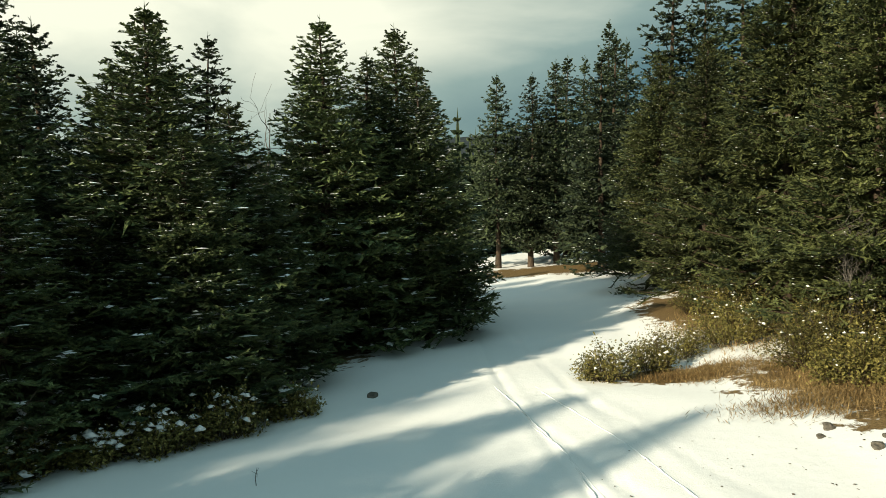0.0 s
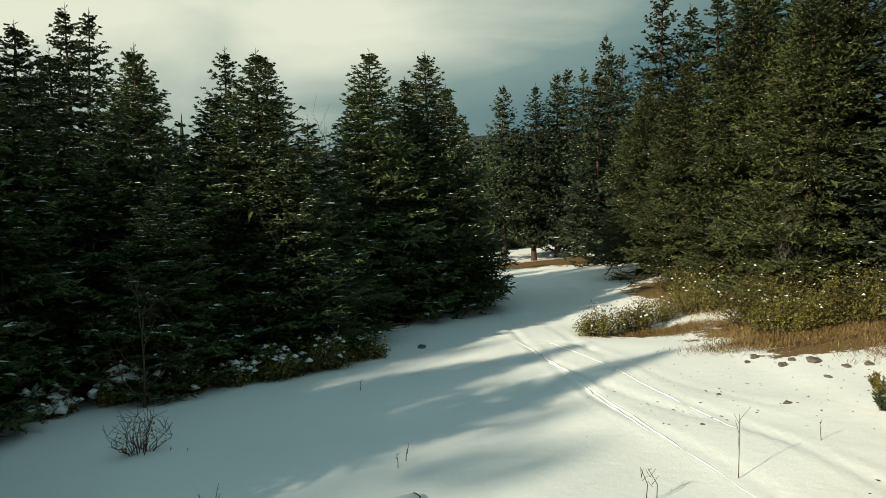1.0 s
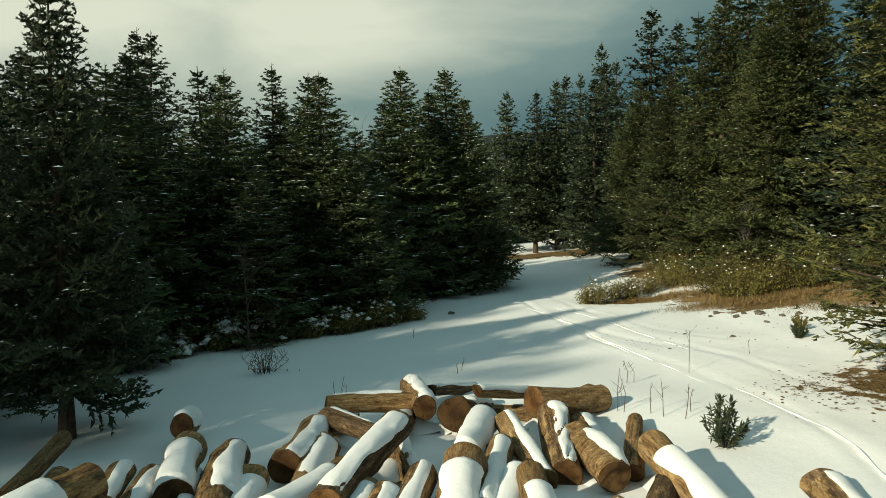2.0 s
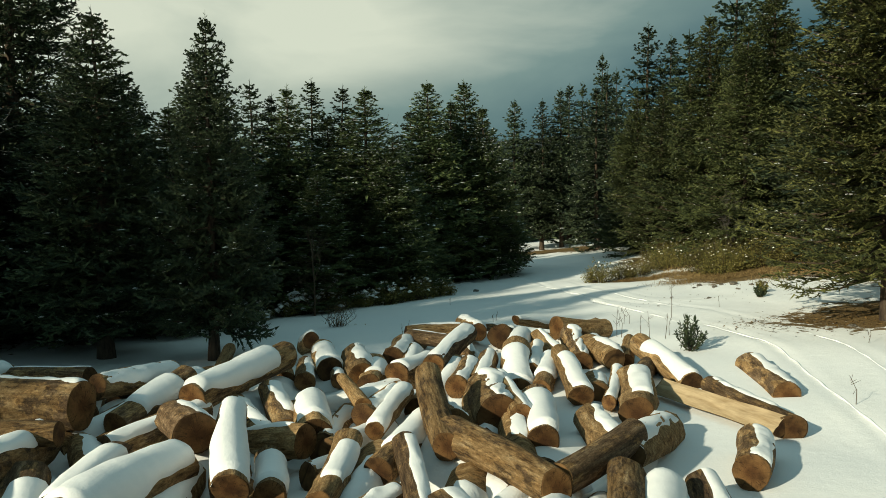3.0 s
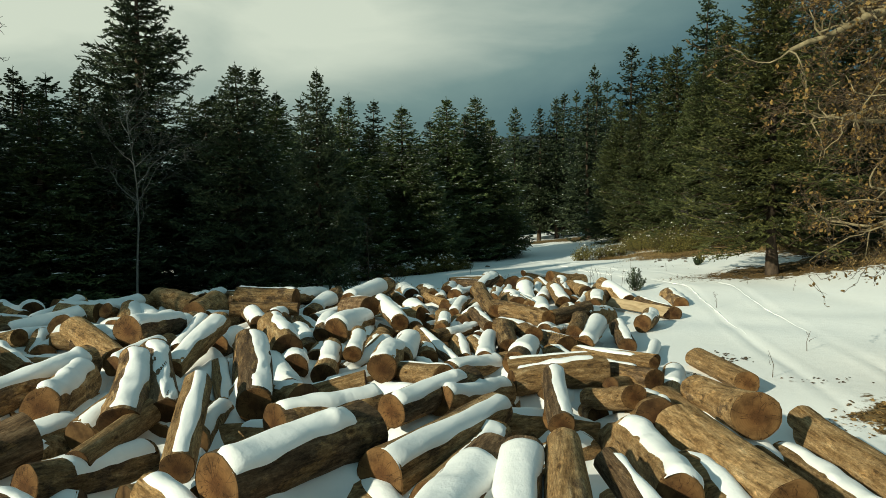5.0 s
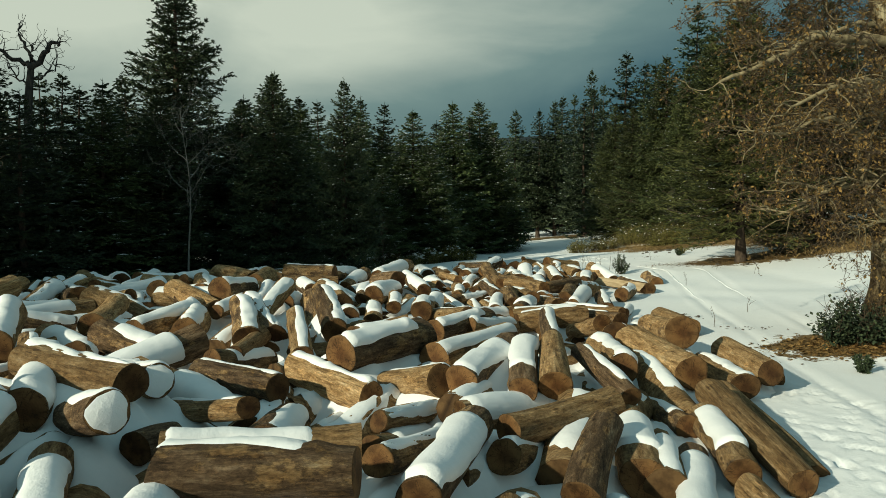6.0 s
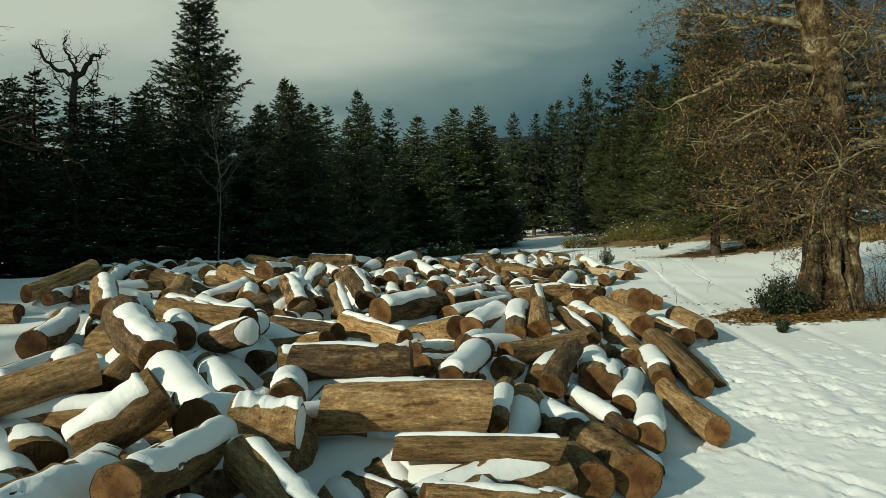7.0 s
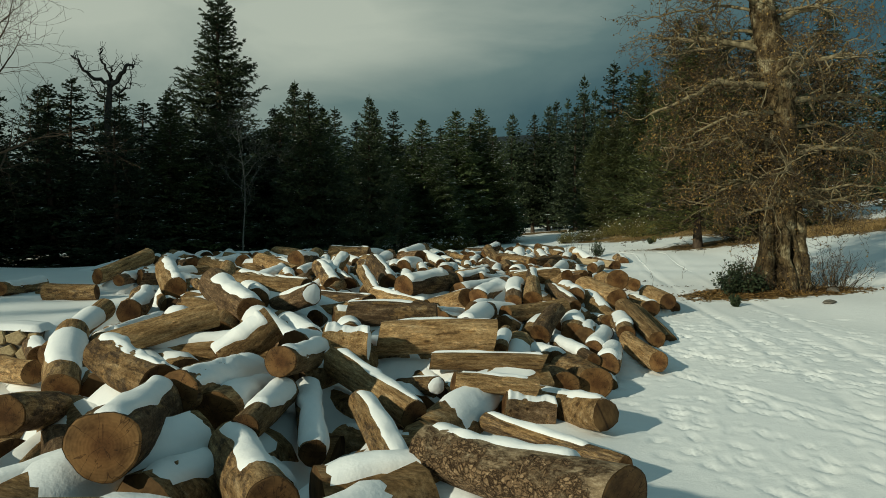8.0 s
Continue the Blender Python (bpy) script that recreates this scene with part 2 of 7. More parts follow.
def mat_bark_rough():
    """Thick fissured bark: raised plates with dark seams, worn to tan in patches."""
    m, n, l, p = material("fissured_bark")
    co = n.new("ShaderNodeTexCoord")
    wob = noise_tex(n, l, 9, 4, 0.6)
    add = n.new("ShaderNodeVectorMath")
    add.operation = "MULTIPLY_ADD"
    add.inputs[1].default_value = (0.16, 0.16, 0.16)
    l.new(wob.outputs["Color"], add.inputs[0])
    l.new(co.outputs["Object"], add.inputs[2])
    mp = n.new("ShaderNodeMapping")
    mp.inputs["Scale"].default_value = (0.55, 1.0, 1.0)
    l.new(add.outputs["Vector"], mp.inputs["Vector"])
    vor = n.new("ShaderNodeTexVoronoi")
    vor.feature = "DISTANCE_TO_EDGE"
    vor.inputs["Scale"].default_value = 30
    l.new(mp.outputs["Vector"], vor.inputs["Vector"])
    cell = n.new("ShaderNodeTexVoronoi")
    cell.inputs["Scale"].default_value = 30
    l.new(mp.outputs["Vector"], cell.inputs["Vector"])
    grain = noise_tex(n, l, 34, 6, 0.72, stretch=(0.5, 1, 1))
    flaw = noise_tex(n, l, 11, 5, 0.7, stretch=(0.5, 1, 1))
    worn = noise_tex(n, l, 3.0, 7, 0.7, stretch=(0.5, 1, 1))
    plate = ramp(n, l, grain.outputs["Fac"], [(0.3, (0.095, 0.058, 0.032)), (0.52, (0.235, 0.155, 0.088)), (0.70, (0.42, 0.31, 0.195))])
    shade = ramp(n, l, cell.outputs["Color"], [(0.2, (0.62, 0.58, 0.54)), (0.8, (1.2, 1.18, 1.15))])
    gap = n.new("ShaderNodeMath")
    gap.operation = "MULTIPLY_ADD"
    gap.inputs[1].default_value = 0.55
    l.new(flaw.outputs["Fac"], gap.inputs[0])
    l.new(vor.outputs["Distance"], gap.inputs[2])
    seam = ramp(n, l, gap.outputs["Value"], [(0.27, (0.22, 0.19, 0.17)), (0.42, (1, 1, 1))])
    tan = ramp(n, l, grain.outputs["Fac"], [(0.3, (0.13, 0.088, 0.050)), (0.52, (0.26, 0.19, 0.115)), (0.70, (0.46, 0.365, 0.245))])
    # the upper side has lost its scales
    sep = n.new("ShaderNodeSeparateXYZ")
    l.new(co.outputs["Object"], sep.inputs["Vector"])
    side = n.new("ShaderNodeMath")
    side.operation = "MULTIPLY_ADD"
    side.inputs[1].default_value = 0.9
    l.new(sep.outputs["Z"], side.inputs[0])
    l.new(worn.outputs["Fac"], side.inputs[2])
    mask = ramp(n, l, side.outputs["Value"], [(0.60, (0, 0, 0)), (0.66, (1, 1, 1))])
    rough = mixed(n, l, 0.9, plate.outputs["Color"], seam.outputs["Color"], "MULTIPLY")
    rough = mixed(n, l, 0.9, rough, shade.outputs["Color"], "MULTIPLY")
    l.new(mixed(n, l, mask.outputs["Color"], rough, tan.outputs["Color"]), p.inputs["Base Color"])
    p.inputs["Roughness"].default_value = 0.9
    p.inputs["Specular IOR Level"].default_value = 0.2
    relief = mixed(n, l, mask.outputs["Color"], seam.outputs["Color"], (0.35, 0.35, 0.35))
    b1 = bump(n, l, relief, p, 1.0, 0.035)
    bump(n, l, grain.outputs["Fac"], p, 0.7, 0.02, b1)
    return m


def mat_cut():
    """Sawn log end: rings round local X, radial cracks, saw marks."""
    m, n, l, p = material("sawn_wood")
    info = n.new("ShaderNodeObjectInfo")
    co = n.new("ShaderNodeTexCoord")
    mp = n.new("ShaderNodeMapping")
    mp.inputs["Scale"].default_value = (0.0, 1.0, 1.0)
    l.new(co.outputs["Object"], mp.inputs["Vector"])
    ln = n.new("ShaderNodeVectorMath")
    ln.operation = "LENGTH"
    l.new(mp.outputs["Vector"], ln.inputs[0])
    ring = n.new("ShaderNodeTexWave")
    ring.wave_type = "RINGS"
    ring.rings_direction = "X"
    ring.inputs["Scale"].default_value = 14
    ring.inputs["Distortion"].default_value = 3.5
    ring.inputs["Detail"].default_value = 3
    ring.inputs["Detail Scale"].default_value = 2
    l.new(co.outputs["Object"], ring.inputs["Vector"])
    blot = noise_tex(n, l, 6, 4, 0.6)
    fine = noise_tex(n, l, 60, 3, 0.6, stretch=(1, 0.25, 1))
    heart = ramp(n, l, ln.outputs["Value"], [(0.05, (0.15, 0.066, 0.022)), (0.13, (0.25, 0.125, 0.045)), (0.27, (0.27, 0.152, 0.062))])
    rc = ramp(n, l, ring.outputs["Fac"], [(0.2, (0.72, 0.66, 0.6)), (0.7, (1, 1, 1))])
    col = mixed(n, l, 0.22, heart.outputs["Color"], rc.outputs["Color"], "MULTIPLY")
    bl = ramp(n, l, blot.outputs["Fac"], [(0.33, (0.30, 0.26, 0.22)), (0.6, (1, 1, 1))])
    col = mixed(n, l, 0.9, col, bl.outputs["Color"], "MULTIPLY")
    # checks: dark cracks that run out from the heart
    sep = n.new("ShaderNodeSeparateXYZ")
    l.new(co.outputs["Object"], sep.inputs["Vector"])
    turn = n.new("ShaderNodeMath")
    turn.operation = "ARCTAN2"
    l.new(sep.outputs["Y"], turn.inputs[0])
    l.new(sep.outputs["Z"], turn.inputs[1])
    polar = n.new("ShaderNodeCombineXYZ")
    l.new(turn.outputs["Value"], polar.inputs["X"])
    l.new(ln.outputs["Value"], polar.inputs["Y"])
    l.new(info.outputs["Random"], polar.inputs["Z"])
    pm = n.new("ShaderNodeMapping")
    pm.inputs["Scale"].default_value = (1.9, 3.2, 40.0)
    l.new(polar.outputs["Vector"], pm.inputs["Vector"])
    chk = n.new("ShaderNodeTexNoise")
    chk.inputs["Scale"].default_value = 1.0
    chk.inputs["Detail"].default_value = 3
    l.new(pm.outputs["Vector"], chk.inputs["Vector"])
    check = ramp(n, l, chk.outputs["Fac"], [(0.482, (1, 1, 1)), (0.497, (0.16, 0.12, 0.09)), (0.512, (1, 1, 1))])
    col = mixed(n, l, 0.8, col, check.outputs["Color"], "MULTIPLY")
    val = n.new("ShaderNodeHueSaturation")
    rng = n.new("ShaderNodeMapRange")
    rng.inputs["To Min"].default_value = 0.36
    rng.inputs["To Max"].default_value = 0.82
    l.new(info.outputs["Random"], rng.inputs["Value"])
    l.new(rng.outputs["Result"], val.inputs["Value"])
    l.new(col, val.inputs["Color"])
    l.new(val.outputs["Color"], p.inputs["Base Color"])
    p.inputs["Roughness"].default_value = 0.8
    p.inputs["Specular IOR Level"].default_value = 0.2
    b1 = bump(n, l, ring.outputs["Fac"], p, 0.15, 0.004)
    bump(n, l, fine.outputs["Fac"], p, 0.4, 0.006, b1)
    return m


def mat_needles(name, dark, light):
    m, n, l, p = material(name)
    geo = n.new("ShaderNodeNewGeometry")
    info = n.new("ShaderNodeObjectInfo")
    patch = noise_tex(n, l, 0.9, 4, 0.6)
    ad = n.new("ShaderNodeMath")
    ad.operation = "MULTIPLY_ADD"
    ad.inputs[1].default_value = 0.5
    l.new(geo.outputs["Random Per Island"], ad.inputs[0])
    l.new(patch.outputs["Fac"], ad.inputs[2])
    c = ramp(n, l, ad.outputs["Value"], [(0.45, dark), (0.95, light)])
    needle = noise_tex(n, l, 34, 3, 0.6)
    # shade between needles and leaves painted into the colour as dark noise
    gap_shade = ramp(n, l, needle.outputs["Fac"], [(0.36, (0.34, 0.34, 0.34)), (0.60, (1.25, 1.25, 1.25))])
    val = n.new("ShaderNodeHueSaturation")
    rng = n.new("ShaderNodeMapRange")
    rng.inputs["To Min"].default_value = 0.75
    rng.inputs["To Max"].default_value = 1.25
    l.new(info.outputs["Random"], rng.inputs["Value"])
    l.new(rng.outputs["Result"], val.inputs["Value"])
    l.new(mixed(n, l, 0.9, c.outputs["Color"], gap_shade.outputs["Color"], "MULTIPLY"), val.inputs["Color"])
    l.new(val.outputs["Color"], p.inputs["Base Color"])
    p.inputs["Roughness"].default_value = 0.6
    p.inputs["Specular IOR Level"].default_value = 0.25
    bump(n, l, needle.outputs["Fac"], p, 1.0, 0.05)
    return m


def mat_plain(name, a, b, scale, rough=0.85, bump_d=0.02, stretch=None):
    m, n, l, p = material(name)
    t = noise_tex(n, l, scale, 6, 0.65, stretch=stretch)
    t2 = noise_tex(n, l, scale * 0.2, 3, 0.5)
    c = ramp(n, l, t.outputs["Fac"], [(0.3, a), (0.7, b)])
    c2 = ramp(n, l, t2.outputs["Fac"], [(0.3, (0.7, 0.7, 0.7)), (0.7, (1, 1, 1))])
    l.new(mixed(n, l, 0.7, c.outputs["Color"], c2.outputs["Color"], "MULTIPLY"), p.inputs["Base Color"])
    p.inputs["Roughness"].default_value = rough
    p.inputs["Specular IOR Level"].default_value = 0.25
    bump(n, l, t.outputs["Fac"], p, 0.6, bump_d)
    return m


def mat_oak():
    """Old bark: pale worn plates, dark furrows and brown moss in patches."""
    m, n, l, p = material("mottled_old_bark")
    patch = noise_tex(n, l, 2.1, 5, 0.65)
    fine = noise_tex(n, l, 26, 5, 0.65, stretch=(1, 1, 0.45))
    plates = noise_tex(n, l, 9, 4, 0.6, stretch=(1, 1, 0.5))
    tone = ramp(n, l, patch.outputs["Fac"], [(0.38, (0.070, 0.048, 0.024)), (0.52, (0.15, 0.108, 0.058)), (0.66, (0.38, 0.325, 0.21))])
    furrow = ramp(n, l, plates.outputs["Fac"], [(0.36, (0.30, 0.27, 0.23)), (0.52, (1.0, 1.0, 1.0)), (0.70, (1.2, 1.18, 1.1))])
    speck = ramp(n, l, fine.outputs["Fac"], [(0.36, (0.45, 0.42, 0.36)), (0.56, (1.12, 1.12, 1.10))])
    c = mixed(n, l, 0.9, tone.outputs["Color"], furrow.outputs["Color"], "MULTIPLY")
    l.new(mixed(n, l, 0.9, c, speck.outputs["Color"], "MULTIPLY"), p.inputs["Base Color"])
    p.inputs["Roughness"].default_value = 0.9
    p.inputs["Specular IOR Level"].default_value = 0.15
    bump(n, l, fine.outputs["Fac"], p, 0.8, 0.03, bump(n, l, plates.outputs["Fac"], p, 1.0, 0.10))
    return m


M_GROUND = mat_ground()
M_SNOW = mat_snow()
M_BARK = mat_bark_log()
M_BARK_ROUGH = mat_bark_rough()
M_CUT = mat_cut()
M_SPLIT = mat_plain("split_wood", (0.30, 0.205, 0.105), (0.62, 0.47, 0.29), 14, bump_d=0.015, stretch=(0.12, 1, 1))
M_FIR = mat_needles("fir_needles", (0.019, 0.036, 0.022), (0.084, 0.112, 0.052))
# brighter copies of the fir needles, with sunlight on the trees put into the colour
M_FIR_EDGE = mat_needles("sun_lifted_fir_needles", (0.038, 0.068, 0.032), (0.160, 0.205, 0.078))
M_FIR_SUN = mat_needles("sunlit_fir_needles", (0.026, 0.042, 0.017), (0.125, 0.142, 0.048))
M_FIR_LIT = mat_needles("bright_sunlit_fir_needles", (0.034, 0.046, 0.016), (0.180, 0.182, 0.056))
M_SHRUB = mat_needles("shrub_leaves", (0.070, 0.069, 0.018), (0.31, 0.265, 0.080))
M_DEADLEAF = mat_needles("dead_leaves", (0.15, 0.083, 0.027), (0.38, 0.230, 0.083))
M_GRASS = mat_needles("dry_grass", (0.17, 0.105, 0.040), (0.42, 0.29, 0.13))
M_TRUNK = mat_plain("fir_trunk_bark", (0.026, 0.018, 0.013), (0.115, 0.082, 0.056), 14, stretch=(1, 1, 0.3))
M_OAK = mat_oak()
M_OAKLEAF = mat_needles("withered_leaves", (0.115, 0.066, 0.020), (0.33, 0.205, 0.068))
M_LIMB = mat_plain("pale_limb_bark", (0.10, 0.078, 0.042), (0.40, 0.325, 0.19), 9, bump_d=0.03, stretch=(1, 1, 0.5))
M_TWIG = mat_plain("twig_bark", (0.045, 0.031, 0.021), (0.15, 0.105, 0.068), 20)
M_GREYWOOD = mat_plain("grey_dead_wood", (0.055, 0.050, 0.044), (0.19, 0.172, 0.15), 12, stretch=(1, 1, 0.3))
# darker copy of the grey dead wood: the snag's shade is in the colour
M_SNAG = mat_plain("shaded_dead_wood", (0.018, 0.016, 0.014), (0.085, 0.076, 0.064), 12, stretch=(1, 1, 0.3))
M_STONE = mat_plain("field_stone", (0.06, 0.055, 0.046), (0.21, 0.185, 0.15), 11)
M_BIRCH = mat_plain("pale_smooth_bark", (0.085, 0.080, 0.070), (0.27, 0.255, 0.225), 9, stretch=(1, 1, 0.3))
M_WALLSTONE = mat_plain("wall_stone", (0.25, 0.175, 0.090), (0.54, 0.42, 0.24), 8)
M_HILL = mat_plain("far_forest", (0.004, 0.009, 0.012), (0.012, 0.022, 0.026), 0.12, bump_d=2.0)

# ---- helpers for meshes ----


def part(name, mesh, mat, parent, label=""):
    """Links a mesh as one object under a thing or a part."""
    if mat and not mesh.materials:
        mesh.materials.append(mat)
    ob = new(name, mesh)
    ob.parent = parent
    if label:
        tagged(ob, label)
    return ob


def mesh_of(name, verts, faces, smooth=False):
    me = bpy.data.meshes.new(name)
    me.from_pydata([tuple(v) for v in verts], [], [tuple(int(i) for i in f) for f in faces])
    if smooth:
        me.polygons.foreach_set("use_smooth", [True] * len(me.polygons))
    me.update()
    return me


def fast_mesh(name, verts, faces, smooth=False):
    """A mesh from numpy arrays, all faces with the same number of corners."""
    verts = np.asarray(verts, dtype=np.float32)
    faces = np.asarray(faces, dtype=np.int32)
    me = bpy.data.meshes.new(name)
    k = faces.shape[1]
    me.vertices.add(len(verts))
    me.vertices.foreach_set("co", verts.ravel())
    me.loops.add(faces.size)
    me.loops.foreach_set("vertex_index", faces.ravel())
    me.polygons.add(len(faces))
    me.polygons.foreach_set("loop_start", np.arange(0, faces.size, k, dtype=np.int32))
    if smooth:
        me.polygons.foreach_set("use_smooth", np.ones(len(faces), dtype=bool))
    me.update(calc_edges=True)
    return me


def unit(v):
    return v / np.maximum(np.linalg.norm(v, axis=-1, keepdims=True), 1e-9)


def blades(base, tip, width, rng, cross=True):
    """Lens-shaped needle sprays from base to tip: a flat one and an upright one."""
    n = len(base)
    d = tip - base
    up = np.tile(np.array([0.0, 0.0, 1.0]), (n, 1)) + rng.normal(0, 0.35, (n, 3))
    side = unit(np.cross(d, up))
    nor = unit(np.cross(side, d))
    w = width[:, None]
    mid_p = base + d * (0.42 + 0.1 * rng.random((n, 1)))
    sets = [(side, 1.0), (nor, 0.75)] if cross else [(side, 1.0)]
    vs, fs, off = [], [], 0
    for axis, k in sets:
        quad = np.stack([base, mid_p + axis * w * k, tip, mid_p - axis * w * k], axis=1)
        vs.append(quad.reshape(-1, 3))
        fs.append(np.arange(n * 4).reshape(n, 4) + off)
        off += n * 4
    return np.concatenate(vs), np.concatenate(fs)


def shoots(base, tip, width, rng):
    """Short needle shoots, one pointed triangle each."""
    n = len(base)
    d = tip - base
    side = unit(np.cross(d, np.array([0.0, 0.0, 1.0]) + rng.normal(0, 0.6, (n, 3)))) * width[:, None]
    root = base + d * 0.08
    v = np.stack([root + side, tip, root - side], axis=1).reshape(-1, 3)
    return v, np.arange(n * 3).reshape(n, 3)


def tube(points, radii, sides):
    """Verts and quads of a tapering tube along a line of points."""
    pts = np.asarray(points, float)
    tang = unit(np.gradient(pts, axis=0))
    ref = np.array([0.0, 0.0, 1.0]) if abs(tang[0][2]) < 0.8 else np.array([1.0, 0.0, 0.0])
    a = unit(np.cross(tang, ref))
    b = np.cross(tang, a)
    ang = np.arange(sides) * 2 * math.pi / sides
    rings = pts[:, None, :] + np.asarray(radii)[:, None, None] * (np.cos(ang)[None, :, None] * a[:, None, :] + np.sin(ang)[None, :, None] * b[:, None, :])
    k = len(pts)
    i = np.arange(k - 1)[:, None] * sides
    j = np.arange(sides)[None, :]
    j2 = (j + 1) % sides
    f = np.stack([i + j, i + j2, i + sides + j2, i + sides + j], axis=-1).reshape(-1, 4)
    return rings.reshape(-1, 3), f


def join(chunks):
    vs, fs, off = [], [], 0
    for v, f in chunks:
        vs.append(v)
        fs.append(np.asarray(f) + off)
        off += len(v)
    return np.concatenate(vs), np.concatenate(fs)


# ---- ground ----
TRACK = [(2.6, 26.0), (2.7, 17.0), (2.9, 11.5), (3.4, 6.0), (4.4, 1.0), (4.6, -3.0), (3.4, -8.5), (2.0, -15.5), (0.7, -23.0), (-0.4, -28.5), (-1.6, -34.0)]


SIDE_TRACK = [(2.9, 11.5), (3.8, 7.0), (5.6, 2.8), (8.5, -1.0), (13.0, -4.0), (18.0, -6.0)]


def smooth(a, b, x):
    t = np.clip((np.asarray(x, float) - a) / (b - a), 0, 1)
    return t * t * (3 - 2 * t)


def wobble(x, y, s, seed=0.0):
    return np.sin(x * s + 1.3 * np.sin(y * s * 0.7 + seed)) * np.cos(y * s * 0.9 + 1.7 * np.sin(x * s * 0.6 + seed * 1.7))


def base_height(x, y):
    """The lie of the land: falls to the left and along the trail, banks up to the right."""
    x, y = np.asarray(x, float), np.asarray(y, float)
    z = 0.03 + 0.055 * np.clip(x, -9, 7)
    z = z + 0.13 * np.clip(x - 6.5, 0, 60) * smooth(-30, -10, y) * (1 - 0.4 * smooth(20, 40, y))
    z = z - 0.022 * np.clip(y, 0, 45)
    z = z + 0.05 * wobble(x, y, 0.55) + 0.025 * wobble(x, y, 1.3, 2.0)
    z = z + 0.62 * smooth(-10.6, -11.9, x) * smooth(-21.55, -21.42, y) * smooth(-3, -9, y)
    z = z + 0.17 * smooth(-7.0, -4.2, x) * smooth(3.0, -2.4, x) * smooth(-19.2, -22.5, y)
    far = np.hypot(x, y - 10)
    z = z + 0.10 * np.clip(far - 75, 0, 1e9) * smooth(75, 160, far) * (0.75 + 0.35 * np.sin(np.arctan2(x, y) * 3 + 0.6))
    return z


def track_dist(x, y, line):
    """Signed distance from the middle of the wheel track."""
    best = np.full(np.shape(x), 1e9)
    sign = np.zeros(np.shape(x))
    pts = []
    for k in range(len(line) - 1):
        p0, p1 = line[max(k - 1, 0)], line[k]
        p2, p3 = line[k + 1], line[min(k + 2, len(line) - 1)]
        for s in range(6):
            u = s / 6
            pts.append([0.5 * (2 * p1[i] + (p2[i] - p0[i]) * u + (2 * p0[i] - 5 * p1[i] + 4 * p2[i] - p3[i]) * u * u + (3 * p1[i] - p0[i] - 3 * p2[i] + p3[i]) * u ** 3) for i in (0, 1)])
    for (ax, ay), (bx, by) in zip(pts[:-1], pts[1:]):
        dx, dy = bx - ax, by - ay
        ll = dx * dx + dy * dy
        t = np.clip(((x - ax) * dx + (y - ay) * dy) / ll, 0, 1)
        ex, ey = x - (ax + t * dx), y - (ay + t * dy)
        d = np.hypot(ex, ey)
        s = np.sign(dx * ey - dy * ex)
        upd = d < best
        best = np.where(upd, d, best)
        sign = np.where(upd, s, sign)
    return best * sign


def axis(stops):
    """Grid lines: (start, end, step) runs."""
    out = []
    for a, b, st in stops:
        out.extend(np.arange(a, b - st * 0.5, st))
    out.append(stops[-1][1])
    return np.array(out)


def far_run(start, end, first, grow):
    out, s, p = [], first, start
    while p < end:
        p += s
        s *= grow
        out.append(p)
    return np.array(out)


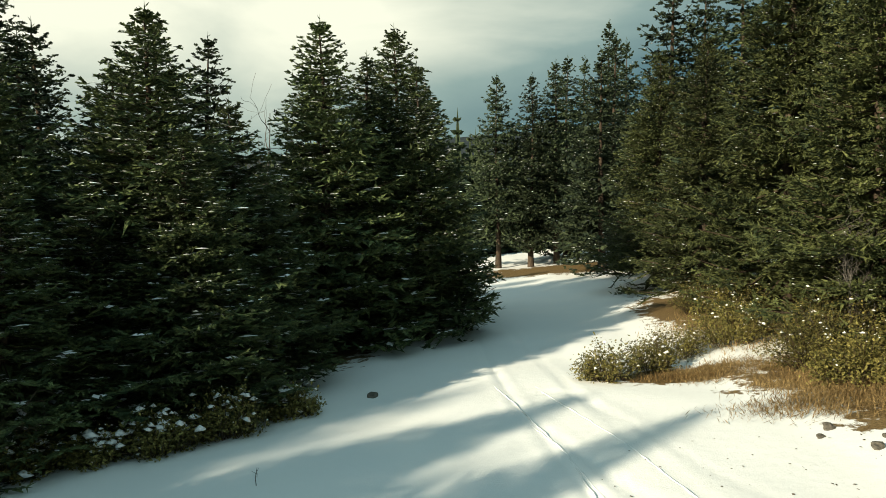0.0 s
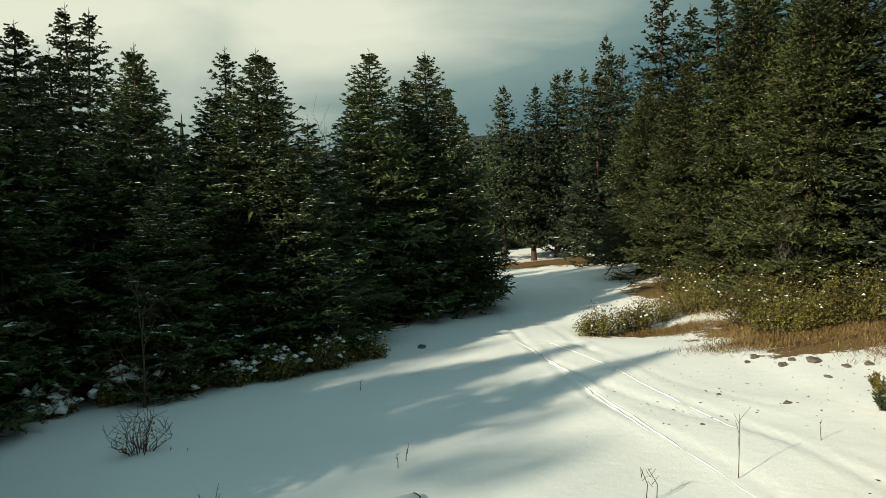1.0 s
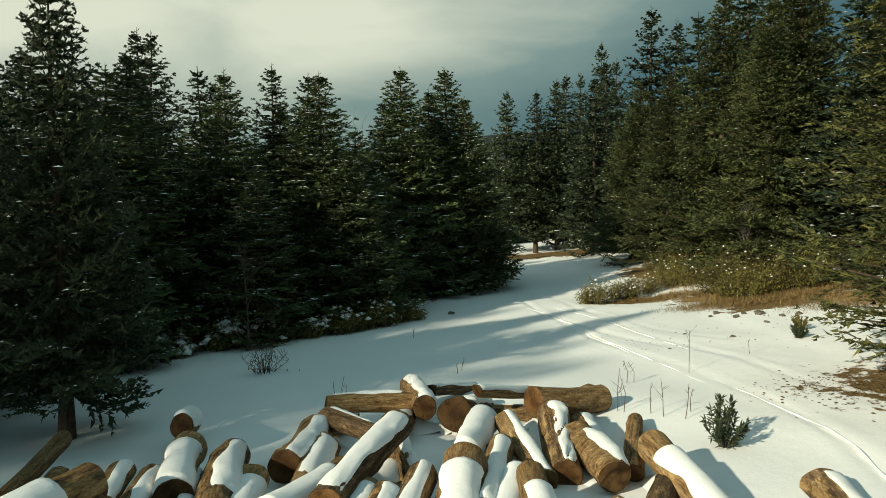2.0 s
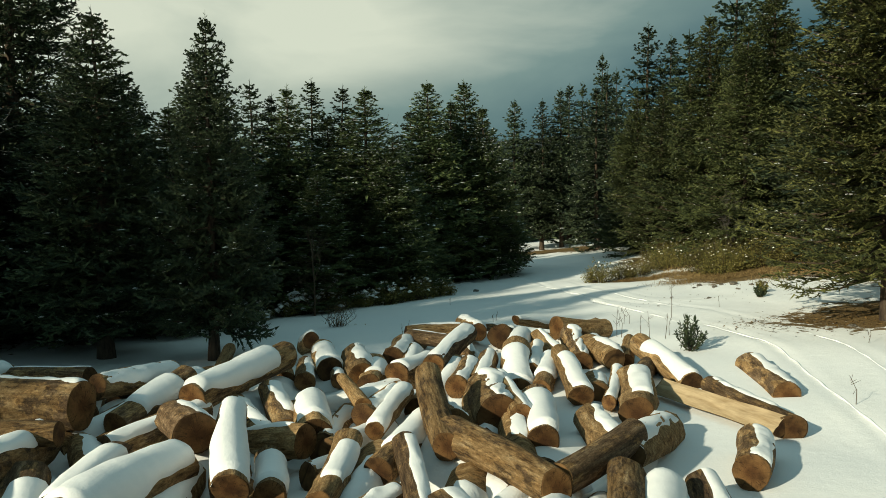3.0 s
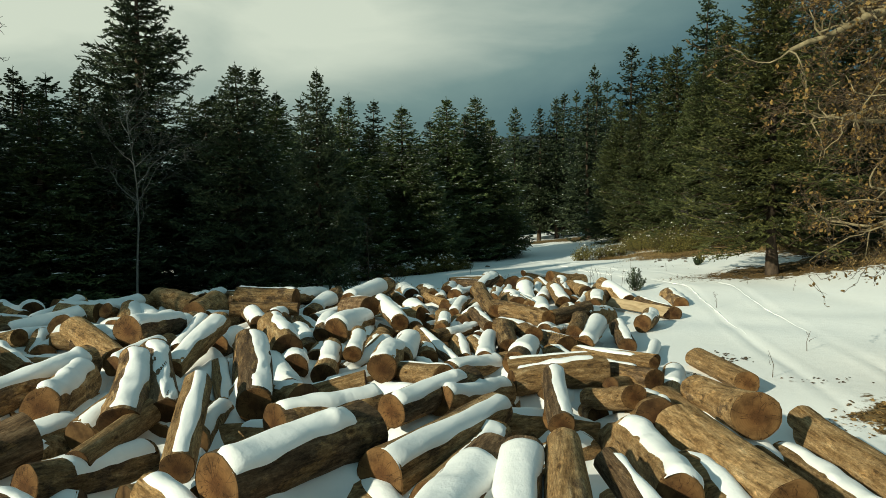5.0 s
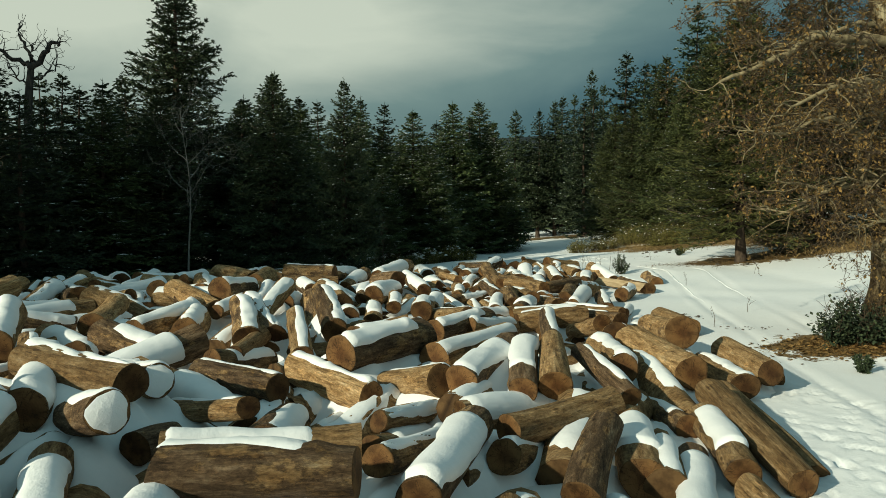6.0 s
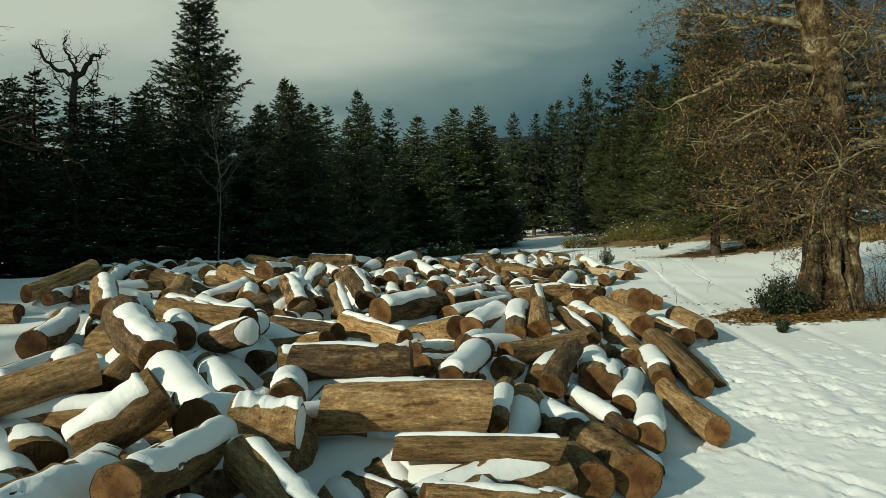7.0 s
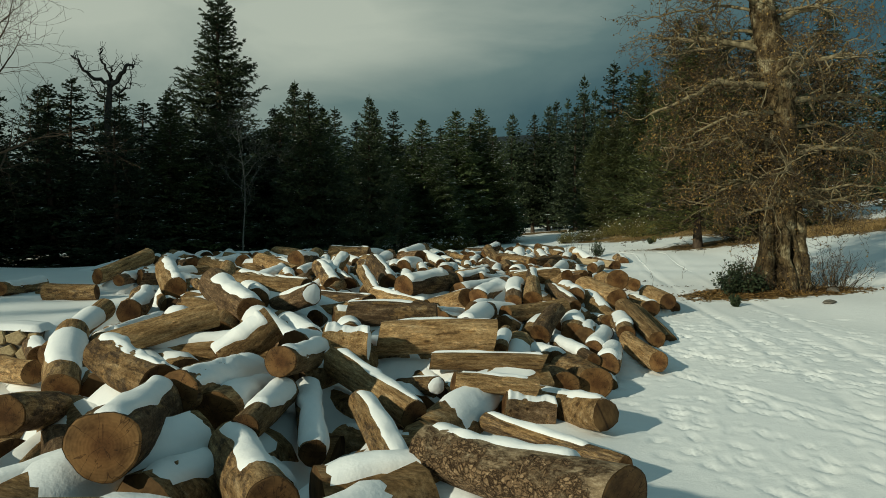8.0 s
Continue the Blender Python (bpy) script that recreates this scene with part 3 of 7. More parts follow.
def build_ground():
    xs = axis([(-18, -4, 0.25), (-4, -2.9, 0.085), (-2.9, 3.0, 0.050), (3.0, 5.5, 0.12), (5.5, 16, 0.3)])
    xs = np.concatenate([-(far_run(18, 1500, 0.5, 1.22))[::-1], xs, far_run(16, 1500, 0.5, 1.22)])
    ys = axis([(-36, -31, 0.25), (-31, -17.5, 0.050), (-17.5, -13, 0.10), (-13, 14, 0.18), (14, 50, 0.5)])
    ys = np.concatenate([-(far_run(36, 1500, 0.6, 1.25))[::-1], ys, far_run(50, 1500, 0.8, 1.2)])
    X, Y = np.meshgrid(xs, ys)
    Z = base_height(X, Y)
    near = (np.abs(Y) < 40)
    for line, off in ((TRACK, -0.66), (TRACK, 0.66), (SIDE_TRACK, -0.7), (SIDE_TRACK, 0.7)):
        d = track_dist(X, Y, line)
        e = (d - off) / 0.08
        Z = Z + near * (0.45 + 0.55 * np.sin(Y * 0.35 + off) ** 2) * (-0.026 * np.exp(-e * e) + 0.009 * np.exp(-((np.abs(d - off) - 0.24) / 0.09) ** 2))
    rng = np.random.default_rng(5)
    heap = np.zeros_like(X)
    for cx, cy, rx, ry, top in HEAP:
        heap = np.maximum(heap, top * smooth(1.0, 0.6, np.sqrt(((X - cx) / rx) ** 2 + ((Y - cy) / ry) ** 2)))
    Z = Z + heap * (1.0 + 0.42 * wobble(X, Y, 1.9, 0.7) + 0.30 * wobble(X, Y, 4.3, 3.1))
    # trodden snow beside the pile: lines of prints and loose ones
    prints = []
    for k in range(70):
        x0, y0 = rng.uniform(-2.6, 2.9), rng.uniform(-31, -22)
        ang = math.radians(rng.uniform(98, 128))
        for s in range(rng.integers(8, 22)):
            side = 0.07 if s % 2 else -0.07
            px = x0 + math.cos(ang) * s * 0.34 - math.sin(ang) * side
            py = y0 + math.sin(ang) * s * 0.34 + math.cos(ang) * side
            prints.append((px, py, ang + rng.normal(0, 0.15)))
            ang += rng.normal(0, 0.05)
    for k in range(90):
        prints.append((rng.normal(-0.2, 1.5), rng.uniform(-30, -18), rng.uniform(0, math.pi)))
    for px, py, a in prints:
        i0, i1 = np.searchsorted(xs, (px - 0.5, px + 0.5))
        j0, j1 = np.searchsorted(ys, (py - 0.5, py + 0.5))
        lx, ly = X[j0:j1, i0:i1] - px, Y[j0:j1, i0:i1] - py
        u = lx * math.cos(a) + ly * math.sin(a)
        v = -lx * math.sin(a) + ly * math.cos(a)
        big = rng.uniform(0.55, 1.15)
        r = np.sqrt((u / (0.135 * big)) ** 2 + (v / (0.040 * big)) ** 2)
        Z[j0:j1, i0:i1] += -0.026 * big * np.exp(-r ** 3.0) + 0.007 * np.exp(-((r - 1.55) / 0.4) ** 2)
    # shallow grooves dragged through the trodden snow
    for k in range(6):
        gx, slope = rng.uniform(-2.2, 2.4), rng.uniform(0.30, 0.52)
        d = (X - gx + slope * (Y + 25.0) + 0.05 * np.sin(Y * 1.7 + k)) / (0.045 + 0.02 * rng.random())
        span = smooth(-31.5, -29.5, Y) * smooth(-19.0 - k * 0.4, -22.0 - k * 0.4, Y)
        Z = Z + span * (-0.015 * np.exp(-d * d) + 0.008 * np.exp(-((np.abs(d) - 2.0) / 0.8) ** 2))
    # where the snow is gone
    bare = np.zeros_like(X)
    for cx, cy, rx, ry in BARE:
        q = np.sqrt(((X - cx) / rx) ** 2 + ((Y - cy) / ry) ** 2)
        bare = np.maximum(bare, 1.3 - 0.8 * q)
    ny, nx = X.shape
    idx = np.arange(ny * nx).reshape(ny, nx)
    f = np.stack([idx[:-1, :-1], idx[:-1, 1:], idx[1:, 1:], idx[1:, :-1]], axis=-1).reshape(-1, 4)
    me = fast_mesh("ground", np.stack([X, Y, Z], axis=-1).reshape(-1, 3), f, True)
    at = me.attributes.new("bare", "FLOAT", "POINT")
    at.data.foreach_set("value", np.clip(bare, 0, 1.3).astype(np.float32).ravel())
    me.materials.append(M_GROUND)
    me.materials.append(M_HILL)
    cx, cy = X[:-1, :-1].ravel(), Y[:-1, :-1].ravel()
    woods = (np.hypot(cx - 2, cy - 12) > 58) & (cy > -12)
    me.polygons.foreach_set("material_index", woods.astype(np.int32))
    return tagged(new("ground", me), "snow-covered forest clearing with wheel tracks and bare brown patches", "ground", kind="structure")


# patches of bare soil and dead grass: centre and half-axes
BARE = [(9.3, -0.7, 4.1, 2.0), (3.45, -16.4, 2.15, 1.05), (14.5, -1.6, 4.5, 2.8), (9.2, 8.6, 2.0, 0.9), (10.0, 11.5, 3.2, 2.0), (6.0, 12.9, 1.5, 0.7), (9.0, 44.0, 6.5, 3.5),
        (13.0, 20.0, 4.0, 9.0), (9.5, 20.5, 1.8, 5.0), (-10.5, 15.0, 5.0, 5.0), (-4.2, 19.0, 3.0, 3.2), (14.0, 4.0, 4.0, 5.0), (-20.0, 6.0, 6.0, 9.0)]


# snow caught in the log pile: centre, half-axes and height
HEAP = [(-5.0, -7.0, 6.0, 4.5, 0.20), (-6.0, -13.5, 6.0, 6.0, 0.20), (-5.8, -20.0, 5.0, 6.0, 0.17), (-6.6, -26.5, 3.8, 4.4, 0.12)]


def gz(x, y):
    return float(base_height(x, y))


build_ground()

# ---- firs ----


def fir_meshes(seed, boughs, twigs, low=0.35, thin=1.0, stout=1.0, ragged=0.0, mat=None, cap=0.30, snowy=1.0, layer=0.55):
    """Trunk, crown and snow of a fir 10 m high with a crown radius of 2.4 m."""
    rng = np.random.default_rng(seed)
    H = 10.0
    up = np.array([0.0, 0.0, 1.0])
    b_all, t_all, w_all, s_b, s_w = [], [], [], [], []
    b_flat, t_flat, w_flat = [], [], []
    b_tri, t_tri, w_tri = [], [], []
    steps = np.linspace(0.10, 0.97, 8 if twigs > 8 else 6 if twigs > 6 else 4)
    coarse = 0.70 if twigs > 8 else 1.0 if twigs > 6 else 1.55 if twigs > 4 else 2.0
    stems = []
    layers = boughs / 8.5
    for k in range(boughs):
        h = ((k + rng.random()) / boughs) ** 0.80
        h = h + (layer if h < 0.72 else 0.42) * (round(h * layers) / layers - h)
        h = min(max(h, 0.0), 0.975)
        z = low + h * (H - 0.12 - low)
        reach = (2.84 * (1 - h) ** 0.82 * (0.80 + 0.20 * min(1, h / 0.20)) + 0.05) * (1 + ragged * (math.sin(h * 31 + 0.8) + 0.5 * math.sin(h * 13)) * (1 - 0.7 * h))
        if rng.random() > thin * (1.0 if h < 0.85 else 0.85):
            continue
        a = k * 2.39996 + rng.normal(0, 0.30)
        L = reach * rng.uniform(0.66, 1.12)
        zz = z + rng.normal(0, 0.06)
        rise = -0.30 + 0.62 * h + 0.30 * max(0.0, h - 0.72) / 0.28 + rng.normal(0, 0.09)
        out = np.array([math.cos(a), math.sin(a), 0.0])
        side = np.array([-math.sin(a), math.cos(a), 0.0])
        n_t = max(3, int(twigs * (0.30 + 0.75 * L / 2.4)))
        u = np.linspace(0.24, 0.98, n_t) + rng.normal(0, 0.02, n_t)

        def on(uu):
            return np.array([0, 0, zz]) + out * (uu[:, None] * L) + up * ((rise * L * uu - 0.10 * L * np.sin(uu * 3.14) + 0.14 * L * uu ** 3)[:, None])

        axis_p = on(u)
        stems.append((on(np.array([0.0, 0.5, 0.95])), [0.035 * L / 2 + 0.006, 0.02 * L / 2 + 0.005, 0.004]))
        for sg in (-1, 1):
            tl = L * (0.07 + 0.36 * np.sin(np.clip(u, 0, 1) ** 0.85 * 2.85 + 0.12)) * rng.uniform(0.65, 1.25, n_t) + 0.03
            tip = axis_p + (out * 0.66 + side * sg * 0.76) * tl[:, None] + up * (tl * rng.normal(0.02, 0.20, n_t))[:, None]
            b_flat.append(axis_p), t_flat.append(tip), w_flat.append((0.016 + 0.034 * tl) * coarse)
            for q in steps:
                m = axis_p + (tip - axis_p) * q
                for s2 in (-1, 1):
                    l2 = tl * (0.38 - 0.22 * q) * rng.uniform(0.55, 1.3, n_t) + 0.035
                    l2 = np.minimum(l2, cap * rng.uniform(0.7, 1.15, n_t))
                    d2 = unit(out * (0.85 if s2 * sg < 0 else 0.25) + side * sg * (0.2 if s2 * sg < 0 else 1.0))
                    tp = m + d2 * l2[:, None] + up * (l2 * rng.normal(0.10, 0.42, n_t))[:, None]
                    b_tri.append(m), t_tri.append(tp), w_tri.append((0.022 + 0.140 * l2) * coarse)
        b_all.append(axis_p[:-1]), t_all.append(axis_p[1:] + out * 0.04), w_all.append(np.full(n_t - 1, 0.012 + 0.013 * L))
        b_all.append(axis_p[-1:]), t_all.append(axis_p[-1:] + out * (0.05 + 0.06 * L) + up * 0.03), w_all.append(np.array([0.012 + 0.010 * L]))
        # the dense inner needles of the bough
        b_all.append(on(np.array([0.02]))), t_all.append(on(np.array([0.50]))), w_all.append(np.array([0.085 * L]))
        if rng.random() < 0.75 and h < 0.93:
            for q in rng.choice(n_t, size=min(5, n_t), replace=False):
                for _ in range(1 + int(rng.random() < snowy - 1.0) * 2):
                    s_b.append(axis_p[q] + side * rng.normal(0, 0.14) * L * 0.5 + out * rng.normal(0, 0.05) + up * 0.035)
                    s_w.append(rng.uniform(0.015, 0.030 + 0.055 * (1 - h)) * (0.75 + 0.25 * snowy) * (0.62 if cap < 0.2 else 1.0))
    # leader
    for q in range(7):
        a = q * 2.4
        b_all.append(np.array([[0, 0, H - 0.55 + q * 0.08]])), t_all.append(np.array([[0.11 * math.cos(a), 0.11 * math.sin(a), H - 0.47 + q * 0.085]])), w_all.append(np.array([0.016]))
    b_all.append(np.array([[0, 0, H - 0.7]])), t_all.append(np.array([[0.01, 0, H + 0.12]])), w_all.append(np.array([0.022]))
    base, tip, wid = np.concatenate(b_all), np.concatenate(t_all), np.concatenate(w_all)
    v, f = join([blades(base, tip, wid, rng), blades(np.concatenate(b_flat), np.concatenate(t_flat), np.concatenate(w_flat), rng, cross=False)])
    f = np.concatenate([f[:, [0, 1, 2]], f[:, [0, 2, 3]]])
    v, f = join([(v, f), shoots(np.concatenate(b_tri), np.concatenate(t_tri), np.concatenate(w_tri), rng)])
    crown = fast_mesh("fir_crown", v, f)
    crown.materials.append(mat or M_FIR)
    zt = np.linspace(0, 0.985, 9) * H
    trunk_p = np.stack([0.05 * np.sin(zt * 0.7), 0.05 * np.cos(zt * 0.5), zt - 0.15], axis=1)
    chunk = [tube(trunk_p, stout * 0.165 * (1 - zt / H) ** 0.9 + 0.008 + 0.07 * np.exp(-zt * 2.2), 9)]
    chunk += [tube(p, r, 3) for p, r in stems] if twigs > 6 else []
    v, f = join(chunk)
    trunk = fast_mesh("fir_trunk", v, f, True)
    trunk.materials.append(M_TRUNK)
    c = np.array(s_b)
    w = np.array(s_w)[:, None]
    lump = np.array([[1, 0, 0], [0, 1, 0], [-1, 0, 0], [0, -1, 0], [0, 0, 0.5], [0, 0, -0.3]])
    sv, sf = [], []
    tri = np.array([[0, 1, 4], [1, 2, 4], [2, 3, 4], [3, 0, 4]])
    turn = rng.random(len(c)) * 6.28
    st = rng.uniform(0.9, 3.2, len(c))
    for k in range(6):
        lx, ly, lz = lump[k]
        px, py = lx * st, ly
        sv.append(c + w * np.stack([px * np.cos(turn) - py * np.sin(turn), px * np.sin(turn) + py * np.cos(turn), np.full(len(c), lz)], axis=1))
    sv = np.stack(sv, axis=1).reshape(-1, 3)
    sf = (np.arange(len(c))[:, None, None] * 6 + tri[None]).reshape(-1, 3)
    snow = fast_mesh("fir_snow", sv, sf, True)
    snow.materials.append(M_SNOW)
    return trunk, crown, snow


FIR_KINDS = {
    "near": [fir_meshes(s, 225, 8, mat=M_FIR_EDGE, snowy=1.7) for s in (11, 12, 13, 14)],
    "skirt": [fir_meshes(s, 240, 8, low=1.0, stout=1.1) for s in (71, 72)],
    "mid": [fir_meshes(s, 145, 6) for s in (21, 22, 23)],
    "far": [fir_meshes(s, 100, 4) for s in (31, 32)],
    "gaunt": [fir_meshes(41, 310, 9, thin=0.76, cap=0.17, stout=1.3, ragged=0.34)],
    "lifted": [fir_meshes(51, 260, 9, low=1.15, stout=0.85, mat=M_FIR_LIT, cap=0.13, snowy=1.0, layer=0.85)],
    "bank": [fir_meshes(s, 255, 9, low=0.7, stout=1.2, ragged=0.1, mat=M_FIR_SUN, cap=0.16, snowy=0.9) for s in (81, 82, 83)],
    "grove": [fir_meshes(s, 150, 6, low=1.6, stout=0.9, ragged=0.12) for s in (61, 62)],
}
FIR_LABEL = {"bank": "sunlit olive-green fir rising behind the shrubs", "skirt": "dark green fir, its trunk showing below the boughs", "near": "dark green fir with layered boughs, lightly dusted with snow", "mid": "dense dark green fir standing in the forest edge",
             "far": "dark fir standing deep in the forest", "gaunt": "tall gaunt old fir with sparse ragged boughs",
             "lifted": "big olive-green fir with a short bare trunk on brown litter", "grove": "fir with a bare pale lower trunk beside the trail"}
fir_rng = random.Random(3)
fir_count = {}


def fir(x, y, top, spread, kind="near", snow=True, foot=None):
    """A fir: top is the height of its tip above zero, spread its crown radius in metres."""
    z0 = gz(x, y) if foot is None else foot
    k = fir_count[kind] = fir_count.get(kind, -1) + 1
    meshes = FIR_KINDS[kind][k % len(FIR_KINDS[kind])]
    root = tagged(new("fir_tree"), FIR_LABEL[kind], "tree", "firs of the forest edge")
    s, w = (top - z0) / 10.0, spread / (2.05 if kind in ("near", "mid", "skirt") else 2.4)
    root.matrix_world = Matrix.LocRotScale((x, y, z0), Euler((fir_rng.uniform(-0.015, 0.015), fir_rng.uniform(-0.015, 0.015), fir_rng.uniform(0, 6.28))), (w, w, s))
    part("trunk", meshes[0], None, root)
    part("crown", meshes[1], None, root)
    if snow:
        tagged(part("snow_dusting", meshes[2], None, root, "small patches of fresh snow on the boughs"), kind="stuff")
    return root


# forest edge beside the trail
fir(-2.6, 19.2, 9.45, 2.6)
fir(-1.5, 21.0, 8.8, 2.2)
fir(-0.5, 22.9, 10.15, 2.6)
fir(0.3, 20.6, 8.4, 2.0)
fir(-5.12, 12.2, 7.95, 2.35)
fir(-7.45, 23.6, 10.0, 2.5, "mid")
fir(-8.9, 23.0, 10.3, 2.5, "mid")
fir(-8.1, 11.5, 7.9, 2.1)
fir(-4.2, 11.4, 5.4, 1.6)
fir(-5.9, 11.2, 4.2, 1.5)
fir(-7.0, 14.9, 7.2, 2.4)
fir(-10.8, 9.0, 7.6, 2.5)
fir(-7.65, -0.4, 7.4, 1.25, "skirt")
fir(-10.4, 0.4, 7.75, 1.85, "skirt")
fir(-10.6, 5.4, 6.3, 2.0)
fir(-12.4, 3.1, 7.0, 2.1, "skirt")
fir(-14.6, 21.5, 11.6, 2.7, "mid")
fir(-15.4, 24.8, 12.3, 2.6, "mid")
fir(-11.3, 11.8, 8.6, 2.4)
fir(-12.5, 16.0, 8.8, 2.6, "mid")
fir(-16.65, 8.2, 15.1, 3.5, "gaunt")
fir(-22.3, 33.0, 11.9, 2.6, "mid")
fir(-15.2, 3.5, 7.4, 2.6, "mid")
fir(-16.5, -1.0, 6.6, 2.3)
fir(-19.2, 3.0, 7.6, 2.6, "mid")
fir(-21.9, 1.3, 8.5, 2.5, "mid")
fir(-20.5, -3.5, 6.2, 2.4, "mid")
fir(-24.5, -2.0, 7.4, 2.6, "far")
fir(-27.0, 8.0, 9.0, 2.8, "far")
fir(-3.6, 24.2, 8.8, 2.4, "mid")
fir(0.4, 26.8, 8.8, 2.4, "mid")
# far end of the trail
fir(5.4, 48.9, 13.1, 2.9, "grove")
fir(7.7, 48.3, 13.1, 2.8, "grove")
fir(9.6, 49.0, 14.1, 2.9, "grove")
fir(11.0, 52.5, 15.1, 3.0, "mid")
fir(15.8, 59.0, 19.4, 3.4, "far")
fir(17.0, 57.5, 17.6, 3.0, "far")
fir(14.0, 60.3, 16.7, 2.8, "far")
# bank beside the shrubs
fir(13.0, 34.5, 16.2, 3.2, "mid")
fir(14.4, 34.0, 15.2, 2.9, "mid")
fir(10.6, 39.5, 12.6, 2.7, "mid")
fir(12.2, 43.0, 14.5, 2.9, "mid")
fir(17.6, 31.0, 19.5, 3.6, "mid")
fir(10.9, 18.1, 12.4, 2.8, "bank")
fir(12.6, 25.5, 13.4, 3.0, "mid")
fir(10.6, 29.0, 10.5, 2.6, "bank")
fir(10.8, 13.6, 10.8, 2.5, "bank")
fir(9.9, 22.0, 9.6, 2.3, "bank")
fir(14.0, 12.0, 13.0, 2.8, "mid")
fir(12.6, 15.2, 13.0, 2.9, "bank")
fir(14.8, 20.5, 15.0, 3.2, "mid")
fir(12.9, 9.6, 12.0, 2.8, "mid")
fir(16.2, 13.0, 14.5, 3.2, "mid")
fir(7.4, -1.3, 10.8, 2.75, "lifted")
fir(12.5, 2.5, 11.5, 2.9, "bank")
fir(17.0, 6.0, 13.5, 3.1, "grove")
fir(16.0, -3.0, 12.0, 2.9, "grove")
fir(21.0, 20.0, 18.0, 3.4, "far")
fir(-13.2, 7.2, 7.6, 2.5, "mid")
fir(-18.6, 6.5, 8.2, 2.6, "mid")
fir(-22.5, 8.5, 9.2, 2.7, "far")
fir(-24.0, 3.5, 8.6, 2.6, "far")
# the tall firs beside the clearing that shade its edge: offset across the light, reach of the shadow
SHADE_ROW = [(-12.8, 14.2), (-11.9, 12.8), (-11.1, 11.4), (-10.6, 8.0), (-9.4, 9.5), (0.4, -6.0), (2.4, -12.0), (4.8, -15.0), (7.4, -18.5), (10.0, -22.5), (12.8, -25.0), (-0.6, -1.5), (1.4, -9.5), (3.6, -13.5)]
SHADE_ROW += [(-8.8 + 0.82 * k, 6.0 + 1.3 * math.sin(k * 2.1) - 0.30 * max(0, k - 5)) for k in range(10)]
for k, (across, reach) in enumerate(SHADE_ROW):
    back = 36.0 + (k * 5 % 4) + (5 if k % 2 else 0)
    along = reach - back
    fir(0.78 * along + 0.62 * across, 0.62 * along - 0.78 * across, 0.42 * back - 0.1, 2.7 + 0.3 * (k % 3), "far", snow=False)
# more firs of the dark edge
fir(-22.8, -4.6, 7.0, 2.5, "mid")
fir(-26.0, 1.0, 8.6, 2.7, "mid")
fir(-22.0, 5.5, 8.6, 2.6, "far")
fir(-17.5, 1.5, 7.6, 2.4, "mid")
fir(-14.8, 0.2, 6.8, 2.2, "skirt")
fir(-20.0, 9.5, 9.4, 2.6, "far")
fir(-14.0, 10.5, 8.4, 2.4, "mid")
fir(-9.6, 15.5, 8.2, 2.3, "mid")
fir(-11.5, 20.0, 9.6, 2.5, "mid")
fir(-4.2, 14.6, 6.4, 2.0)
fir(-6.8, 9.6, 4.6, 1.6)
fir(-17.1, -5.4, 6.1, 1.7, "mid")
fir(-17.9, -2.2, 6.3, 2.0, "mid")

# ---- log pile ----


def snow_cap(rng, centre, radius, fine, wide):
    """Snow lying along the top of a log: a strip that leans to one side, or a thick wide blanket."""
    nv, nw = (11, 30) if fine else (6, 12)
    lean = rng.uniform(0.0, 0.35) if wide else rng.uniform(0.10, 0.75)
    half = rng.uniform(1.25, 1.65) if wide else rng.uniform(0.60, 1.15)
    thick = rng.uniform(0.060, 0.095) if wide else rng.uniform(0.030, 0.062)
    worn = 0.0 if wide else rng.choice([0.0, 0.0, 0.25, 0.6])
    a, b = -0.5 + rng.choice([0.004, 0.004, 0.02, 0.10, 0.25]), 0.5 - rng.choice([0.004, 0.004, 0.02, 0.08, 0.20])
    uu = np.linspace(a, b, nw)
    vv = np.linspace(-1, 1, nv)
    U, V = np.meshgrid(uu, vv, indexing="ij")
    ph = rng.random(10) * 6.28

    def ragged(p0, p1, p2, p3):
        return half * (0.90 + 0.20 * np.sin(U * 4.2 + p0) + 0.10 * np.sin(U * 9.5 + p1) + 0.05 * np.sin(U * 17 + p2) + 0.025 * np.sin(U * 31 + p3))

    A = math.pi / 2 + lean - np.where(V > 0, V * ragged(*ph[:4]), V * ragged(*ph[4:8]))
    fall = np.minimum((U - a) / 0.035, (b - U) / 0.035)
    fall = np.sqrt(np.clip(1 - (1 - np.clip(fall, 0, 1)) ** 2, 0, 1))
    prof = np.clip(1 - np.abs(V) ** 2.6, 0, 1) ** 0.7
    wave = 0.10 if wide else 0.25
    th = thick * prof * fall * (1 + wave * np.sin(U * 8 + ph[6]) + 0.6 * wave * np.sin(U * 21 + V * 2 + ph[7]))
    holes = np.sin(U * 11 + ph[8] + 2.0 * np.sin(V * 2 + ph[9])) * np.sin(V * 3.1 + U * 7 + ph[4]) + 0.5 * np.sin(U * 31 + V * 5 + ph[5])
    th = th - worn * 0.07 * np.clip(holes - 0.30, 0, 1)
    rr = radius(U, A)
    if wide:
        for _ in range(10):
            rr[1:-1] = (rr[:-2] + 2 * rr[1:-1] + rr[2:]) / 4
    rr = rr + th - 0.010
    pts = centre(U) + np.stack([0 * A, rr * np.cos(A), rr * np.sin(A)], axis=-1)
    # the end of the cap hangs a little over the sawn face
    idx = np.arange(nw * nv).reshape(nw, nv)
    f = np.stack([idx[:-1, :-1], idx[:-1, 1:], idx[1:, 1:], idx[1:, :-1]], axis=-1).reshape(-1, 4)
    snow = fast_mesh("log_snow", pts.reshape(-1, 3), f, True)
    snow.materials.append(M_SNOW)
    return snow


